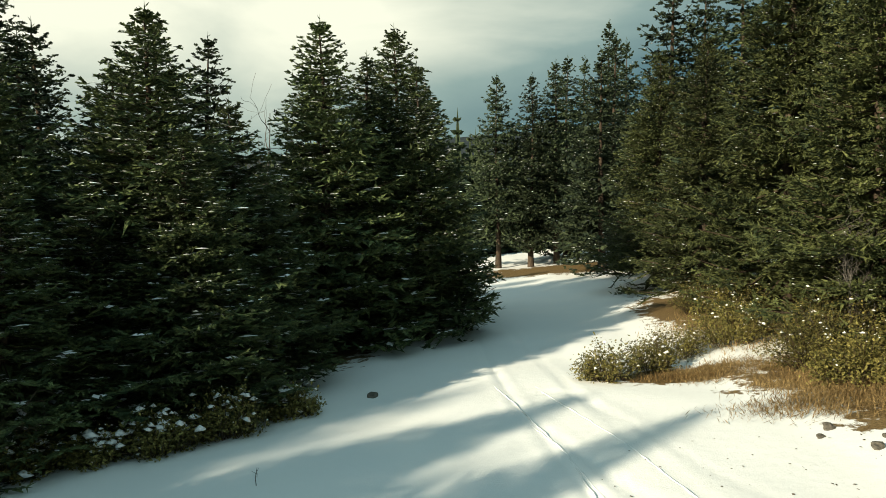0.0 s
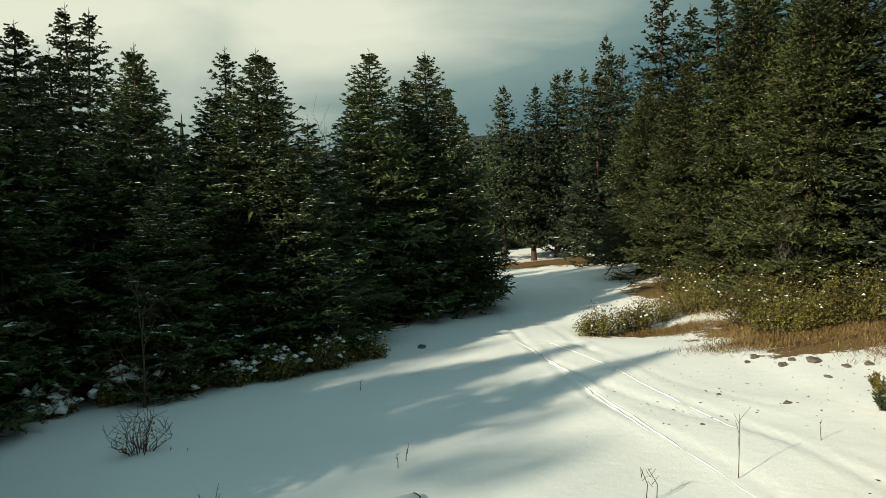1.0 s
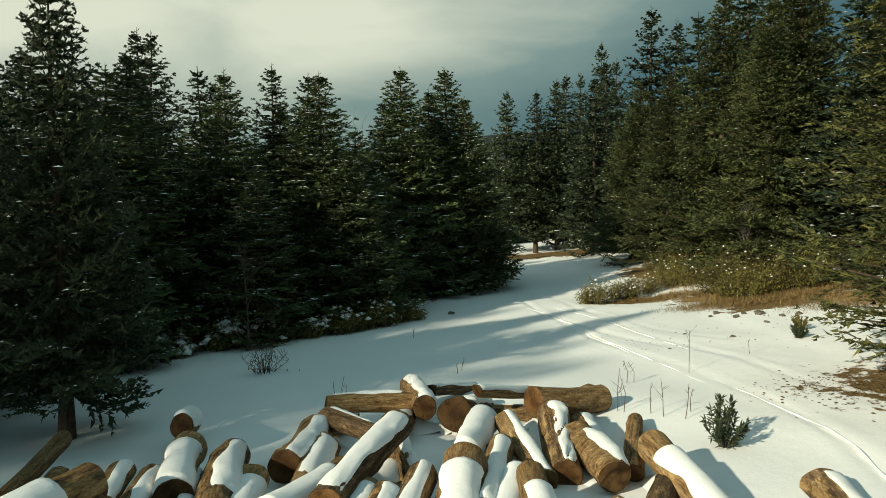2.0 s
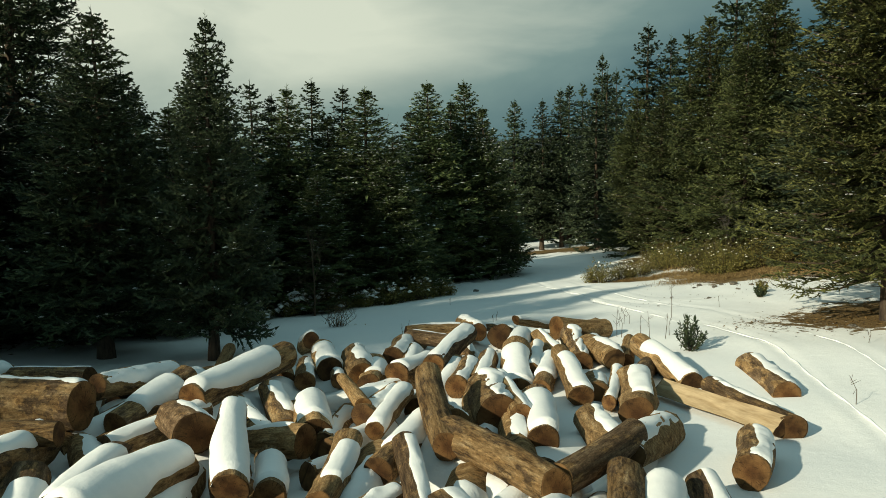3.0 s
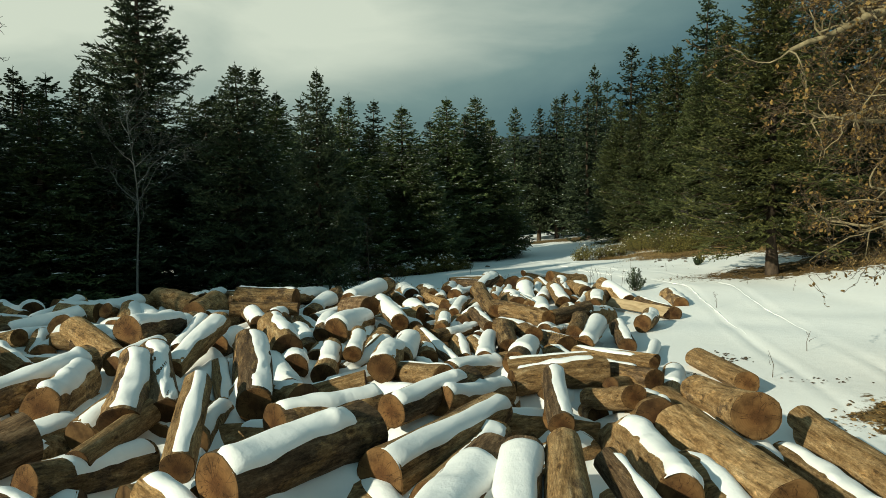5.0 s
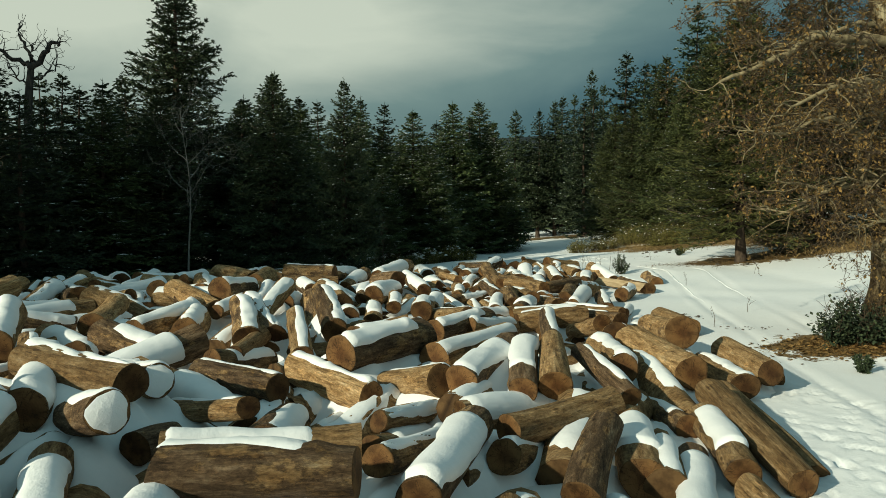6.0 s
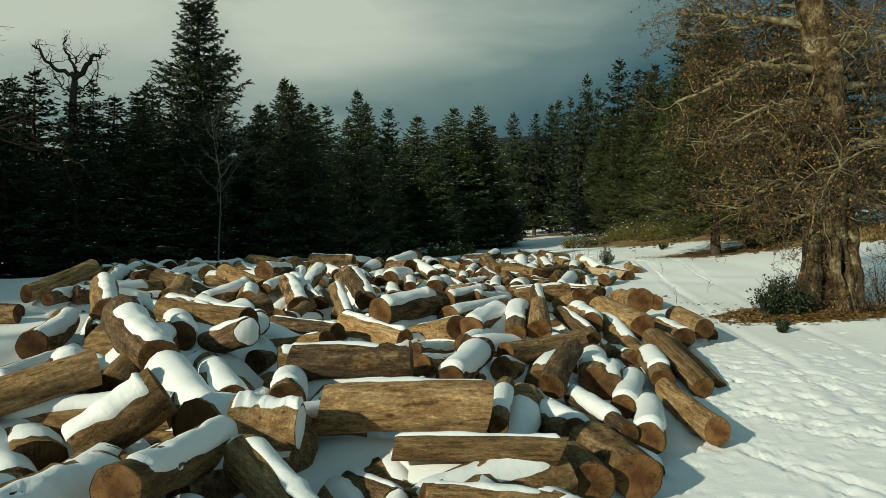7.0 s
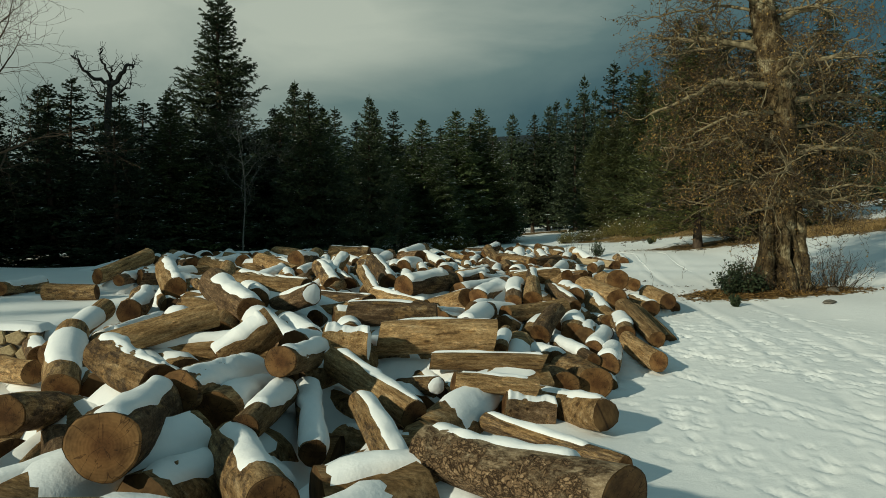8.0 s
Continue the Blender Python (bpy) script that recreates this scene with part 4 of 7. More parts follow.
def log_meshes(seed, fine=True):
    """Bark, two sawn ends and a cap of snow of a log 2 m long and 0.24 m in radius, lying along X."""
    rng = np.random.default_rng(seed)
    L, R, ns, nu = (2.0, 0.24, 24, 11) if fine else (2.0, 0.24, 12, 5)
    ang = np.arange(ns) * 2 * math.pi / ns
    u = np.linspace(-0.5, 0.5, nu)
    taper = rng.uniform(-0.10, 0.10)
    bend = rng.uniform(-0.05, 0.05, 2)
    lobes = [(rng.integers(2, 4), rng.uniform(0.01, 0.055), rng.random() * 6.28, rng.uniform(-1.2, 1.2)) for _ in range(3)]
    knots = [(rng.uniform(-0.45, 0.45), rng.random() * 6.28, rng.uniform(0.02, 0.055)) for _ in range(4)]
    flare = rng.choice([0.0, 0.0, 0.10])

    def centre(uu):
        return np.stack([uu * L, bend[0] * (1 - 4 * uu ** 2), bend[1] * (1 - 4 * uu ** 2)], axis=-1)

    def radius(uu, aa):
        r = R * (1 + taper * uu * 2 + flare * np.exp(-(0.5 - uu) * 7))
        for k, amp, ph, tw in lobes:
            r = r * (1 + amp * np.sin(k * aa + ph + tw * uu * 2))
        for ku, ka, kh in knots:
            da = np.abs((aa - ka + math.pi) % (2 * math.pi) - math.pi)
            r = r + kh * np.exp(-((uu - ku) / 0.035) ** 2 - (da / 0.28) ** 2)
        return r + 0.004 * np.sin(aa * 7 + uu * 9)

    cut = [(rng.normal(0, 0.10), rng.normal(0, 0.12)) for _ in range(2)]
    U, A = np.meshgrid(u, ang, indexing="ij")
    rr = radius(U, A)
    pts = centre(U) + np.stack([0 * A, rr * np.cos(A), rr * np.sin(A)], axis=-1)
    for row, (cy, cz) in ((0, cut[0]), (-1, cut[1])):
        pts[row, :, 0] += pts[row, :, 1] * cy + pts[row, :, 2] * cz
    idx = np.arange(nu * ns).reshape(nu, ns)
    nxt = np.roll(idx, -1, axis=1)
    f = np.stack([idx[:-1], nxt[:-1], nxt[1:], idx[1:]], axis=-1).reshape(-1, 4)
    bark = fast_mesh("log_bark", pts.reshape(-1, 3), f[:, ::-1], True)
    bark.materials.append(M_BARK)
    ends = []
    for row, sgn, (cy, cz) in ((0, -1, cut[0]), (nu - 1, 1, cut[1])):
        rim = pts[row]
        c = rim.mean(axis=0)
        rings = [c + (rim - c) * 0.995 + np.array([-0.006 * sgn, 0, 0]), c + (rim - c) * 0.93 + np.array([0.004 * sgn, 0, 0]), c + (rim - c) * 0.45 + np.array([0.006 * sgn, 0, 0])]
        v = np.concatenate(rings + [c[None] + np.array([[0.004 * sgn, 0, 0]])])
        fs = []
        for q in range(2):
            for k in range(ns):
                quad = (q * ns + k, q * ns + (k + 1) % ns, (q + 1) * ns + (k + 1) % ns, (q + 1) * ns + k)
                fs.append(quad if sgn > 0 else quad[::-1])
        for k in range(ns):
            tri = (2 * ns + k, 2 * ns + (k + 1) % ns, 3 * ns)
            fs.append(tri if sgn > 0 else tri[::-1])
        me = mesh_of("log_end", v, fs)
        me.materials.append(M_CUT)
        ends.append(me)
    plates = []
    for row, sgn in ((0, -1), (nu - 1, 1)):
        rim = pts[row]
        c = rim.mean(axis=0)
        jag = 0.90 + 0.05 * np.sin(ang * 3 + rng.random() * 6) + 0.03 * np.sin(ang * 7)
        off = np.array([sgn, 0.0, 0.0])
        v = np.concatenate([c + (rim - c) * jag[:, None] + off * 0.004, c + (rim - c) * (jag * 0.9)[:, None] + off * 0.016, c[None] + off * 0.022])
        fs = [(k, (k + 1) % ns, ns + (k + 1) % ns, ns + k) for k in range(ns)] + [(ns + k, ns + (k + 1) % ns, 2 * ns) for k in range(ns)]
        me = mesh_of("log_snow_plate", v, fs if sgn > 0 else [q[::-1] for q in fs], True)
        me.materials.append(M_SNOW)
        plates.append(me)
    caps = [snow_cap(rng, centre, radius, fine, wide) for wide in (False, True)]
    return bark, ends[0], ends[1], caps[0], plates, caps[1]


LOG_KINDS = [log_meshes(100 + k) for k in range(24)]
BURIED_KINDS = [log_meshes(200 + k, False) for k in range(12)]
log_count = [0]


def log(x, y, z, yaw, pitch=0.0, length=2.0, r=0.24, snow=True, kind=None, label="", rough=False, plate=False, heavy=False):
    """A log whose middle is at (x, y, z); yaw and pitch in degrees, pitch lifting its +X end."""
    k = log_count[0] = log_count[0] + 1
    bark, e0, e1, cap, plates, blanket = LOG_KINDS[(k * 7) % 24 if kind is None else kind]
    heavy = heavy or (k > 145 and k % 3 == 0 and r < 0.25)
    if 0.3 * math.cos(radians(yaw)) - 0.95 * math.sin(radians(yaw)) > 0:
        yaw, pitch = yaw + 180, -pitch
    root = tagged(new("log"), label or ("sawn brown log capped with snow, lying in the pile" if snow else "bare sawn brown log lying in the pile"), "log", "logs of the pile")
    root.matrix_world = Matrix.LocRotScale((x, y, z), Euler((0, radians(-pitch), radians(yaw))), (length / 2.0, r / 0.24, r / 0.24))
    if rough:
        bark = bark.copy()
        bark.materials[0] = M_BARK_ROUGH
    part("bark", bark, None, root, "thick fissured bark" if rough else "")
    faces = [part("sawn_end", e0, None, root), part("sawn_end", e1, None, root)]
    if snow:
        part("snow_cap", blanket if heavy else cap, None, root, "thick smooth blanket of white snow" if heavy else "smooth cap of white snow")
        if plate:
            near_end = 0 if math.sin(radians(yaw)) > 0 else 1
            part("snow_plate", plates[near_end], None, faces[near_end], "thin plate of snow stuck to the sawn end")
    return root


def split_log(x, y, z, yaw, pitch, length, r, roll):
    """A log cleft in half: round bark below, a pale flat cleft face, sawn half ends."""
    root = tagged(new("split_log"), "split half log with a pale cleft face on the pile", "log")
    root.matrix_world = Matrix.LocRotScale((x, y, z), Euler((radians(roll), radians(-pitch), radians(yaw))), None)
    rng = np.random.default_rng(31)
    u = np.linspace(-length / 2, length / 2, 14)
    a = np.linspace(math.pi, 2 * math.pi, 11)
    U, A = np.meshgrid(u, a, indexing="ij")
    rr = r * (1 + 0.05 * np.sin(A * 3 + U) + 0.03 * np.sin(U * 6))
    pts = np.stack([U, rr * np.cos(A), rr * np.sin(A)], axis=-1)
    idx = np.arange(14 * 11).reshape(14, 11)
    f = np.stack([idx[:-1, :-1], idx[1:, :-1], idx[1:, 1:], idx[:-1, 1:]], axis=-1).reshape(-1, 4)
    part("bark", fast_mesh("split_bark", pts.reshape(-1, 3), f, True), M_BARK, root)
    w = np.linspace(0, 1, 8)
    top = pts[:, 0:1] * (1 - w)[None, :, None] + pts[:, -1:] * w[None, :, None]
    top[:, 1:-1, 2] += rng.normal(0, 0.008, (14, 6)) + 0.015 * np.sin(u * 3)[:, None]
    idx = np.arange(14 * 8).reshape(14, 8)
    f = np.stack([idx[:-1, :-1], idx[1:, :-1], idx[1:, 1:], idx[:-1, 1:]], axis=-1).reshape(-1, 4)
    part("cleft_face", fast_mesh("split_face", top.reshape(-1, 3), f), M_SPLIT, root, "pale fibrous cleft wood")
    for row, sgn in ((0, -1), (-1, 1)):
        ring = list(range(11))
        me = mesh_of("split_end", pts[row] + np.array([0.002 * sgn, 0, 0]), [ring if sgn < 0 else ring[::-1]])
        part("sawn_end", me, M_CUT, root)
    return root


PILE = [(1.0, -0.9), (1.6, -5.0), (0.2, -9.6), (-0.3, -14.5), (-0.6, -19.2), (-1.8, -22.8), (-3.4, -26.8), (-4.4, -29.4), (-9.6, -29.4), (-9.8, -25.0), (-10.4, -20.0), (-13.2, -15.0), (-15.5, -9.5), (-11.5, -5.8), (-5.0, -3.0)]


def inside(x, y, poly=PILE):
    hit = False
    for (ax, ay), (bx, by) in zip(poly, poly[1:] + poly[:1]):
        if (ay > y) != (by > y) and x < (bx - ax) * (y - ay) / (by - ay) + ax:
            hit = not hit
    return hit


def edge_dist(x, y, poly=PILE):
    best = 1e9
    for (ax, ay), (bx, by) in zip(poly, poly[1:] + poly[:1]):
        dx, dy = bx - ax, by - ay
        t = max(0, min(1, ((x - ax) * dx + (y - ay) * dy) / (dx * dx + dy * dy)))
        best = min(best, math.hypot(x - ax - t * dx, y - ay - t * dy))
    return best



LOGS = (
    log(-11.51, -9.27, 0.49, 177, -1, 0.87, 0.26),
    log(-11.02, -8.11, 0.48, 78, 0, 1.75, 0.20, heavy=True),
    log(-9.96, -7.56, 0.45, 135, 2, 1.82, 0.30, snow=False),
    log(-9.03, -8.68, 0.48, 90, 0, 1.75, 0.30, snow=False),
    log(-8.73, -12.55, 0.75, 81, -4, 1.55, 0.23),
    log(-9.27, -12.97, 0.50, 179, -2, 1.17, 0.19),
    log(-8.50, -13.63, 0.49, 84, 0, 1.78, 0.15, heavy=True),
    log(-7.48, -15.80, 0.56, 113, 7, 2.28, 0.22),
    log(-7.93, -12.77, 0.37, 90, 11, 2.82, 0.19),
    log(-8.17, -12.38, 0.56, 96, 5, 1.99, 0.14, heavy=True),
    log(-7.41, -14.38, 0.16, 89, 1, 1.82, 0.18, heavy=True),
    log(-7.41, -14.35, -0.02, 108, -1, 1.66, 0.18, heavy=True),
    log(-6.96, -14.77, 0.18, 108, 7, 2.35, 0.12),
    log(-6.81, -13.94, 0.31, 104, 19, 1.81, 0.23),
    log(-6.48, -13.49, 0.10, 111, 3, 1.96, 0.22, heavy=True),
    log(-6.74, -12.05, 0.48, 110, 4, 2.00, 0.25),
    log(-7.61, -10.10, 0.49, 109, 1, 1.78, 0.18, heavy=True),
    log(-6.65, -10.34, 0.10, 110, 5, 2.05, 0.22, heavy=True),
    log(-5.73, -13.03, 0.24, 93, 3, 1.92, 0.18, heavy=True),
    log(-5.18, -12.54, 0.16, 74, 4, 2.04, 0.18),
    log(-5.29, -12.88, 0.49, 92, 1, 1.80, 0.14, heavy=True),
    log(-4.67, -14.69, 0.58, 88, -4, 1.66, 0.21),
    log(-5.52, -15.27, 0.26, -177, -16, 1.21, 0.14),
    log(-5.44, -14.79, 0.07, 67, -15, 1.00, 0.09),
    log(-5.22, -16.98, 0.43, 38, -2, 1.28, 0.26),
    log(-4.63, -15.55, 0.29, 123, -9, 1.17, 0.14, heavy=True),
    log(-4.04, -16.75, 0.60, 56, -1, 1.67, 0.18),
    log(-3.56, -16.39, 0.48, 55, -9, 1.46, 0.17),
    log(-4.21, -15.61, 0.56, 120, -7, 1.28, 0.17),
    log(-3.36, -14.49, 0.42, 49, -5, 1.41, 0.16),
    log(-4.22, -11.07, -0.03, 87, 0, 1.31, 0.19),
    log(-4.47, -13.50, 0.47, 86, -1, 1.71, 0.19, heavy=True),
    log(-3.94, -12.25, 0.30, 107, 6, 2.12, 0.11),
    log(-3.49, -11.73, 0.12, 92, 1, 1.80, 0.16),
    log(-3.14, -13.41, 0.48, 82, 0, 1.75, 0.14, heavy=True),
    log(-2.73, -12.64, 0.52, 86, 2, 1.88, 0.17, snow=False),
    log(-2.44, -11.53, 0.44, 106, -3, 1.62, 0.18),
    log(-2.61, -13.81, 0.45, 74, -2, 1.64, 0.18, heavy=True),
    log(-2.37, -14.72, 0.52, -179, -4, 1.18, 0.11),
    log(-2.39, -15.46, 0.47, -173, -5, 1.26, 0.19),
    log(-2.65, -16.52, 0.50, 81, 0, 1.74, 0.14),
    log(-1.38, -14.40, 0.52, 123, -3, 1.50, 0.10),
    log(-1.61, -15.10, 0.50, 118, -1, 1.64, 0.14),
    log(-1.43, -15.44, 0.39, 52, -8, 1.29, 0.12, snow=False),
    log(-2.05, -16.78, 0.56, 98, -15, 1.34, 0.13, snow=False),
    log(-2.07, -16.05, 0.14, 86, -13, 0.91, 0.14, snow=False),
    log(-0.63, -14.78, 0.21, 69, -1, 1.67, 0.14, heavy=True),
    log(-0.11, -12.26, 0.14, 69, -1, 1.58, 0.10, heavy=True),
    log(0.36, -14.04, 0.24, 88, -2, 2.05, 0.175, snow=False),
    log(-13.81, -12.72, 0.62, 83, 8, 1.97, 0.16, snow=False),
    log(-12.61, -15.51, 0.46, 92, -2, 1.70, 0.14, heavy=True),
    log(-11.05, -17.22, 0.60, 114, 7, 1.97, 0.27),
    log(-9.81, -18.87, 0.55, 116, 4, 1.91, 0.13),
    log(-8.18, -23.07, 0.95, 126, 11, 1.47, 0.22),
    log(-8.24, -21.63, 0.74, 111, -4, 1.60, 0.21, heavy=True),
    log(-7.87, -21.59, 0.96, 148, 2, 1.52, 0.19),
    log(-7.41, -22.43, 0.78, 126, -15, 1.48, 0.17, plate=True),
    log(-7.62, -20.75, 0.66, 122, -12, 1.55, 0.18, plate=True),
    log(-6.77, -21.35, 0.53, 135, -12, 1.51, 0.11),
    log(-7.04, -21.70, 0.35, 91, -12, 1.51, 0.13, snow=False),
    log(-5.76, -23.67, 0.76, -180, 0, 1.27, 0.19),
    log(-5.17, -25.21, 0.70, -180, -1, 1.41, 0.21),
    log(-7.14, -23.65, 0.54, 113, -1, 1.70, 0.16, heavy=True),
    log(-6.33, -23.96, 0.53, 96, -6, 1.40, 0.17, heavy=True),
    log(-6.20, -25.77, 0.75, 177, 5, 0.51, 0.18, plate=True),
    log(-8.83, -22.69, 0.43, 120, -2, 1.66, 0.15, heavy=True),
    log(-10.36, -15.19, 0.56, 100, 5, 1.89, 0.22, snow=False),
    log(-9.38, -13.33, 0.59, 132, 7, 1.94, 0.21, snow=False),
    log(-7.63, -16.36, 0.62, 107, 8, 2.01, 0.21),
    log(-7.62, -13.82, 0.65, 87, 10, 2.02, 0.18),
    log(-7.23, -17.63, 0.47, 90, -1, 1.71, 0.13, snow=False),
    log(-7.21, -18.28, 0.32, 75, -12, 1.54, 0.18),
    log(-6.50, -17.67, 0.62, 102, 8, 2.04, 0.15),
    log(-6.35, -15.64, 0.65, 104, 10, 2.04, 0.22),
    log(-5.19, -18.94, 0.69, 55, -1, 1.71, 0.24),
    log(-5.77, -19.81, 0.42, 134, 4, 1.47, 0.18),
    log(-4.85, -19.92, 0.42, 122, -13, 1.50, 0.19),
    log(-3.95, -19.78, 0.61, 67, 1, 1.77, 0.21),
    log(-4.77, -21.02, 0.37, 64, -10, 1.54, 0.11),
    log(-4.77, -22.29, 0.44, 69, -11, 1.51, 0.14),
    log(-4.48, -22.79, 0.55, 74, 0, 1.74, 0.17, heavy=True),
    log(-3.76, -21.78, 0.22, 67, -16, 1.42, 0.16),
    log(-3.37, -21.61, 0.52, 41, -1, 1.55, 0.16, snow=False),
    log(-3.33, -22.69, 0.50, 68, 9, 1.29, 0.15, snow=False),
    log(-3.50, -19.94, 0.64, 81, 4, 1.91, 0.16, heavy=True),
    log(-3.14, -19.83, 0.66, 81, 4, 1.90, 0.17, snow=False),
    log(-2.70, -17.07, 0.64, 82, 2, 1.83, 0.13),
    log(-2.59, -19.93, 0.56, 94, 4, 1.91, 0.12),
    log(-2.16, -18.67, 0.47, 86, -2, 1.67, 0.20),
    log(-1.50, -18.70, 0.49, 97, 2, 1.82, 0.23, snow=False),
    log(-0.92, -17.22, 0.61, 88, -6, 1.64, 0.22, snow=False),
    log(-0.16, -18.36, 0.35, 86, -1, 1.72, 0.18, snow=False),
    log(-0.61, -18.63, 0.22, 86, -2, 1.68, 0.18),
    log(-1.50, -21.43, 0.29, 89, 7, 2.05, 0.16, snow=False),
    log(-1.86, -21.61, 0.24, 79, -1, 1.70, 0.16, heavy=True),
    log(-1.94, -20.32, 0.13, 88, -7, 1.44, 0.14),
    log(-2.76, -21.85, 0.29, 78, -1, 1.69, 0.19, heavy=True),
    log(-2.50, -22.56, 0.17, 70, -1, 1.72, 0.15, heavy=True),
    log(-3.19, -23.86, 0.27, 97, -2, 1.59, 0.10, heavy=True),
    log(-2.10, -23.50, 0.20, 88, -1, 1.66, 0.14, snow=False),
    log(-2.68, -23.91, 0.20, 73, -4, 1.51, 0.14, heavy=True),
    log(-4.26, -24.47, 0.54, 81, -2, 1.63, 0.09, heavy=True),
    log(-3.66, -23.93, 0.15, 100, -9, 1.20, 0.17, heavy=True),
    log(-8.01, -27.30, 0.81, 130, 2, 1.41, 0.19),
    log(-8.58, -24.79, 0.75, 34, 12, 1.32, 0.17, snow=False),
    log(-7.36, -25.60, 0.74, 24, 32, 0.73, 0.20),
    log(-6.57, -26.67, 0.79, 86, -8, 1.60, 0.15),
    log(-4.59, -25.68, 0.50, -180, 2, 1.31, 0.11),
    log(-3.37, -24.78, 0.15, 97, -5, 1.50, 0.22, snow=False),
    log(-3.68, -24.96, 0.11, 90, -8, 1.39, 0.17, snow=False),
    log(-5.43, -25.91, 0.28, 109, -14, 1.45, 0.10, plate=True),
    log(-4.61, -26.64, 0.47, -180, 6, 0.85, 0.10),
    log(-4.27, -26.73, 0.23, -179, 10, 0.53, 0.16),
    log(-4.23, -27.68, 0.23, 126, -1, 1.66, 0.09),
    log(-4.82, -29.76, 0.73, 134, -2, 1.44, 0.19, rough=True),
    log(-5.86, -26.77, 0.50, 124, 8, 1.57, 0.15),
    log(-5.69, -28.19, 0.44, 104, 2, 1.92, 0.13),
    log(-6.35, -27.54, 0.41, 100, 1, 1.81, 0.12, heavy=True),
    log(-6.65, -27.93, 0.62, 90, -4, 1.52, 0.12, heavy=True),
    log(-6.49, -29.27, 0.54, 113, -5, 1.42, 0.18),
    log(-7.39, -28.84, 0.76, 99, -7, 1.58, 0.22),
    log(-7.44, -28.24, 0.14, 85, -19, 1.26, 0.18, heavy=True),
    log(-8.85, -27.37, 0.42, 100, -14, 1.45, 0.17, snow=False),
    log(-8.45, -28.24, 0.22, 107, -7, 1.38, 0.09, snow=False),
    log(-8.30, -28.03, 0.24, 117, -4, 1.49, 0.15, snow=False),
    log(-9.62, -25.15, 0.44, 112, 7, 2.10, 0.20, heavy=True),
    log(-7.24, -27.28, 0.66, 82, -8, 1.57, 0.20),
    log(-11.40, -23.00, -0.17, 136, -6, 1.51, 0.19, snow=False),
    log(-11.52, -22.19, -0.04, 120, -3, 1.64, 0.17),
    log(-13.37, -17.09, 0.30, 179, 0, 1.19, 0.18, snow=False),
    log(-15.24, -15.65, 0.29, 87, -1, 1.73, 0.18),
    log(-5.63, -10.15, 0.34, 75, -1, 1.68, 0.24, heavy=True),
    log(-6.16, -9.96, 0.31, 91, 2, 1.87, 0.16, heavy=True),
    log(-5.66, -8.48, 0.49, 119, -7, 1.44, 0.22),
    log(-5.01, -9.09, 0.03, 112, 1, 1.81, 0.17),
    log(-4.36, -7.12, 0.16, 100, 0, 1.73, 0.23, heavy=True),
    log(-4.47, -9.39, 0.18, 102, -5, 1.48, 0.17, heavy=True),
    log(-3.77, -9.51, 0.30, 87, 1, 1.79, 0.15, heavy=True),
    log(-3.54, -10.70, 0.30, 51, 0, 1.42, 0.13),
    log(-2.97, -10.05, 0.42, 96, 1, 1.80, 0.13),
    log(-3.08, -10.39, 0.13, 88, -10, 1.24, 0.11, heavy=True),
    log(-3.29, -7.35, 0.32, 80, 1, 1.78, 0.13, heavy=True),
    log(-3.05, -8.69, 0.30, 73, 1, 1.80, 0.18, heavy=True),
    log(-0.96, -11.23, 0.30, 70, 2, 1.89, 0.18, heavy=True),
    log(-0.25, -10.86, 0.20, 80, 2, 1.93, 0.17),
    log(0.76, -9.14, 0.24, 64, 0, 1.12, 0.20),
    log(-1.16, -10.97, 0.41, 74, 0, 1.78, 0.17, snow=False),
    log(-13.18, -14.54, 0.69, 73, 11, 2.01, 0.20, snow=False),
    log(-10.71, -22.53, -0.11, 114, 11, 2.31, 0.23),
    log(-10.29, -23.37, 0.49, 95, 8, 2.18, 0.16),
    log(-10.37, -21.28, 0.20, 84, 0, 2.27, 0.10),
    log(-10.17, -19.77, -0.11, -124, -9, 2.24, 0.40, snow=False),
    log(-8.90, -24.93, 0.23, 133, 5, 2.20, 0.27),
    log(-7.60, -25.74, 0.18, 75, -2, 1.48, 0.25),
    log(-7.87, -23.34, 0.27, 80, 4, 2.06, 0.28),
    log(-8.60, -26.15, -0.03, 97, -4, 1.57, 0.31),
    log(-8.82, -26.90, -0.11, 119, 0, 1.49, 0.19, snow=False),
    log(-9.36, -26.55, -0.37, 105, 0, 1.50, 0.13),
    log(-6.85, -28.03, 0.08, 117, -2, 1.49, 0.24),
    log(-4.08, -25.32, -0.14, 108, -9, 1.55, 0.18),
    log(-4.05, -26.78, -0.10, 132, 0, 1.85, 0.10),
    log(-5.41, -27.70, -0.20, 110, -17, 1.54, 0.14, snow=False),
    log(-10.07, -26.03, -0.40, 136, -7, 1.53, 0.21),
    log(-10.98, -19.46, 0.35, 105, 0, 2.28, 0.24),
    log(-3.17, -24.14, -0.06, 98, -2, 1.57, 0.21),
    log(-2.85, -23.02, -0.15, 87, -5, 1.57, 0.12),
    log(-1.13, -20.86, 0.12, 88, 5, 2.21, 0.17, snow=False),
    log(-5.95, -22.61, 0.45, -166, 0, 1.53, 0.25),
    log(-7.33, -21.17, 0.10, 97, -15, 1.52, 0.12),
    log(-6.86, -19.89, 0.46, -42, 2, 1.58, 0.17),
    log(-9.82, -16.25, 0.28, -85, 0, 1.55, 0.17),
    log(-8.67, -15.80, 0.43, 100, -2, 1.65, 0.25),
    log(-3.94, -17.94, 0.50, 59, 0, 2.29, 0.21),
    log(-4.86, -21.38, 0.18, 69, -13, 1.55, 0.16),
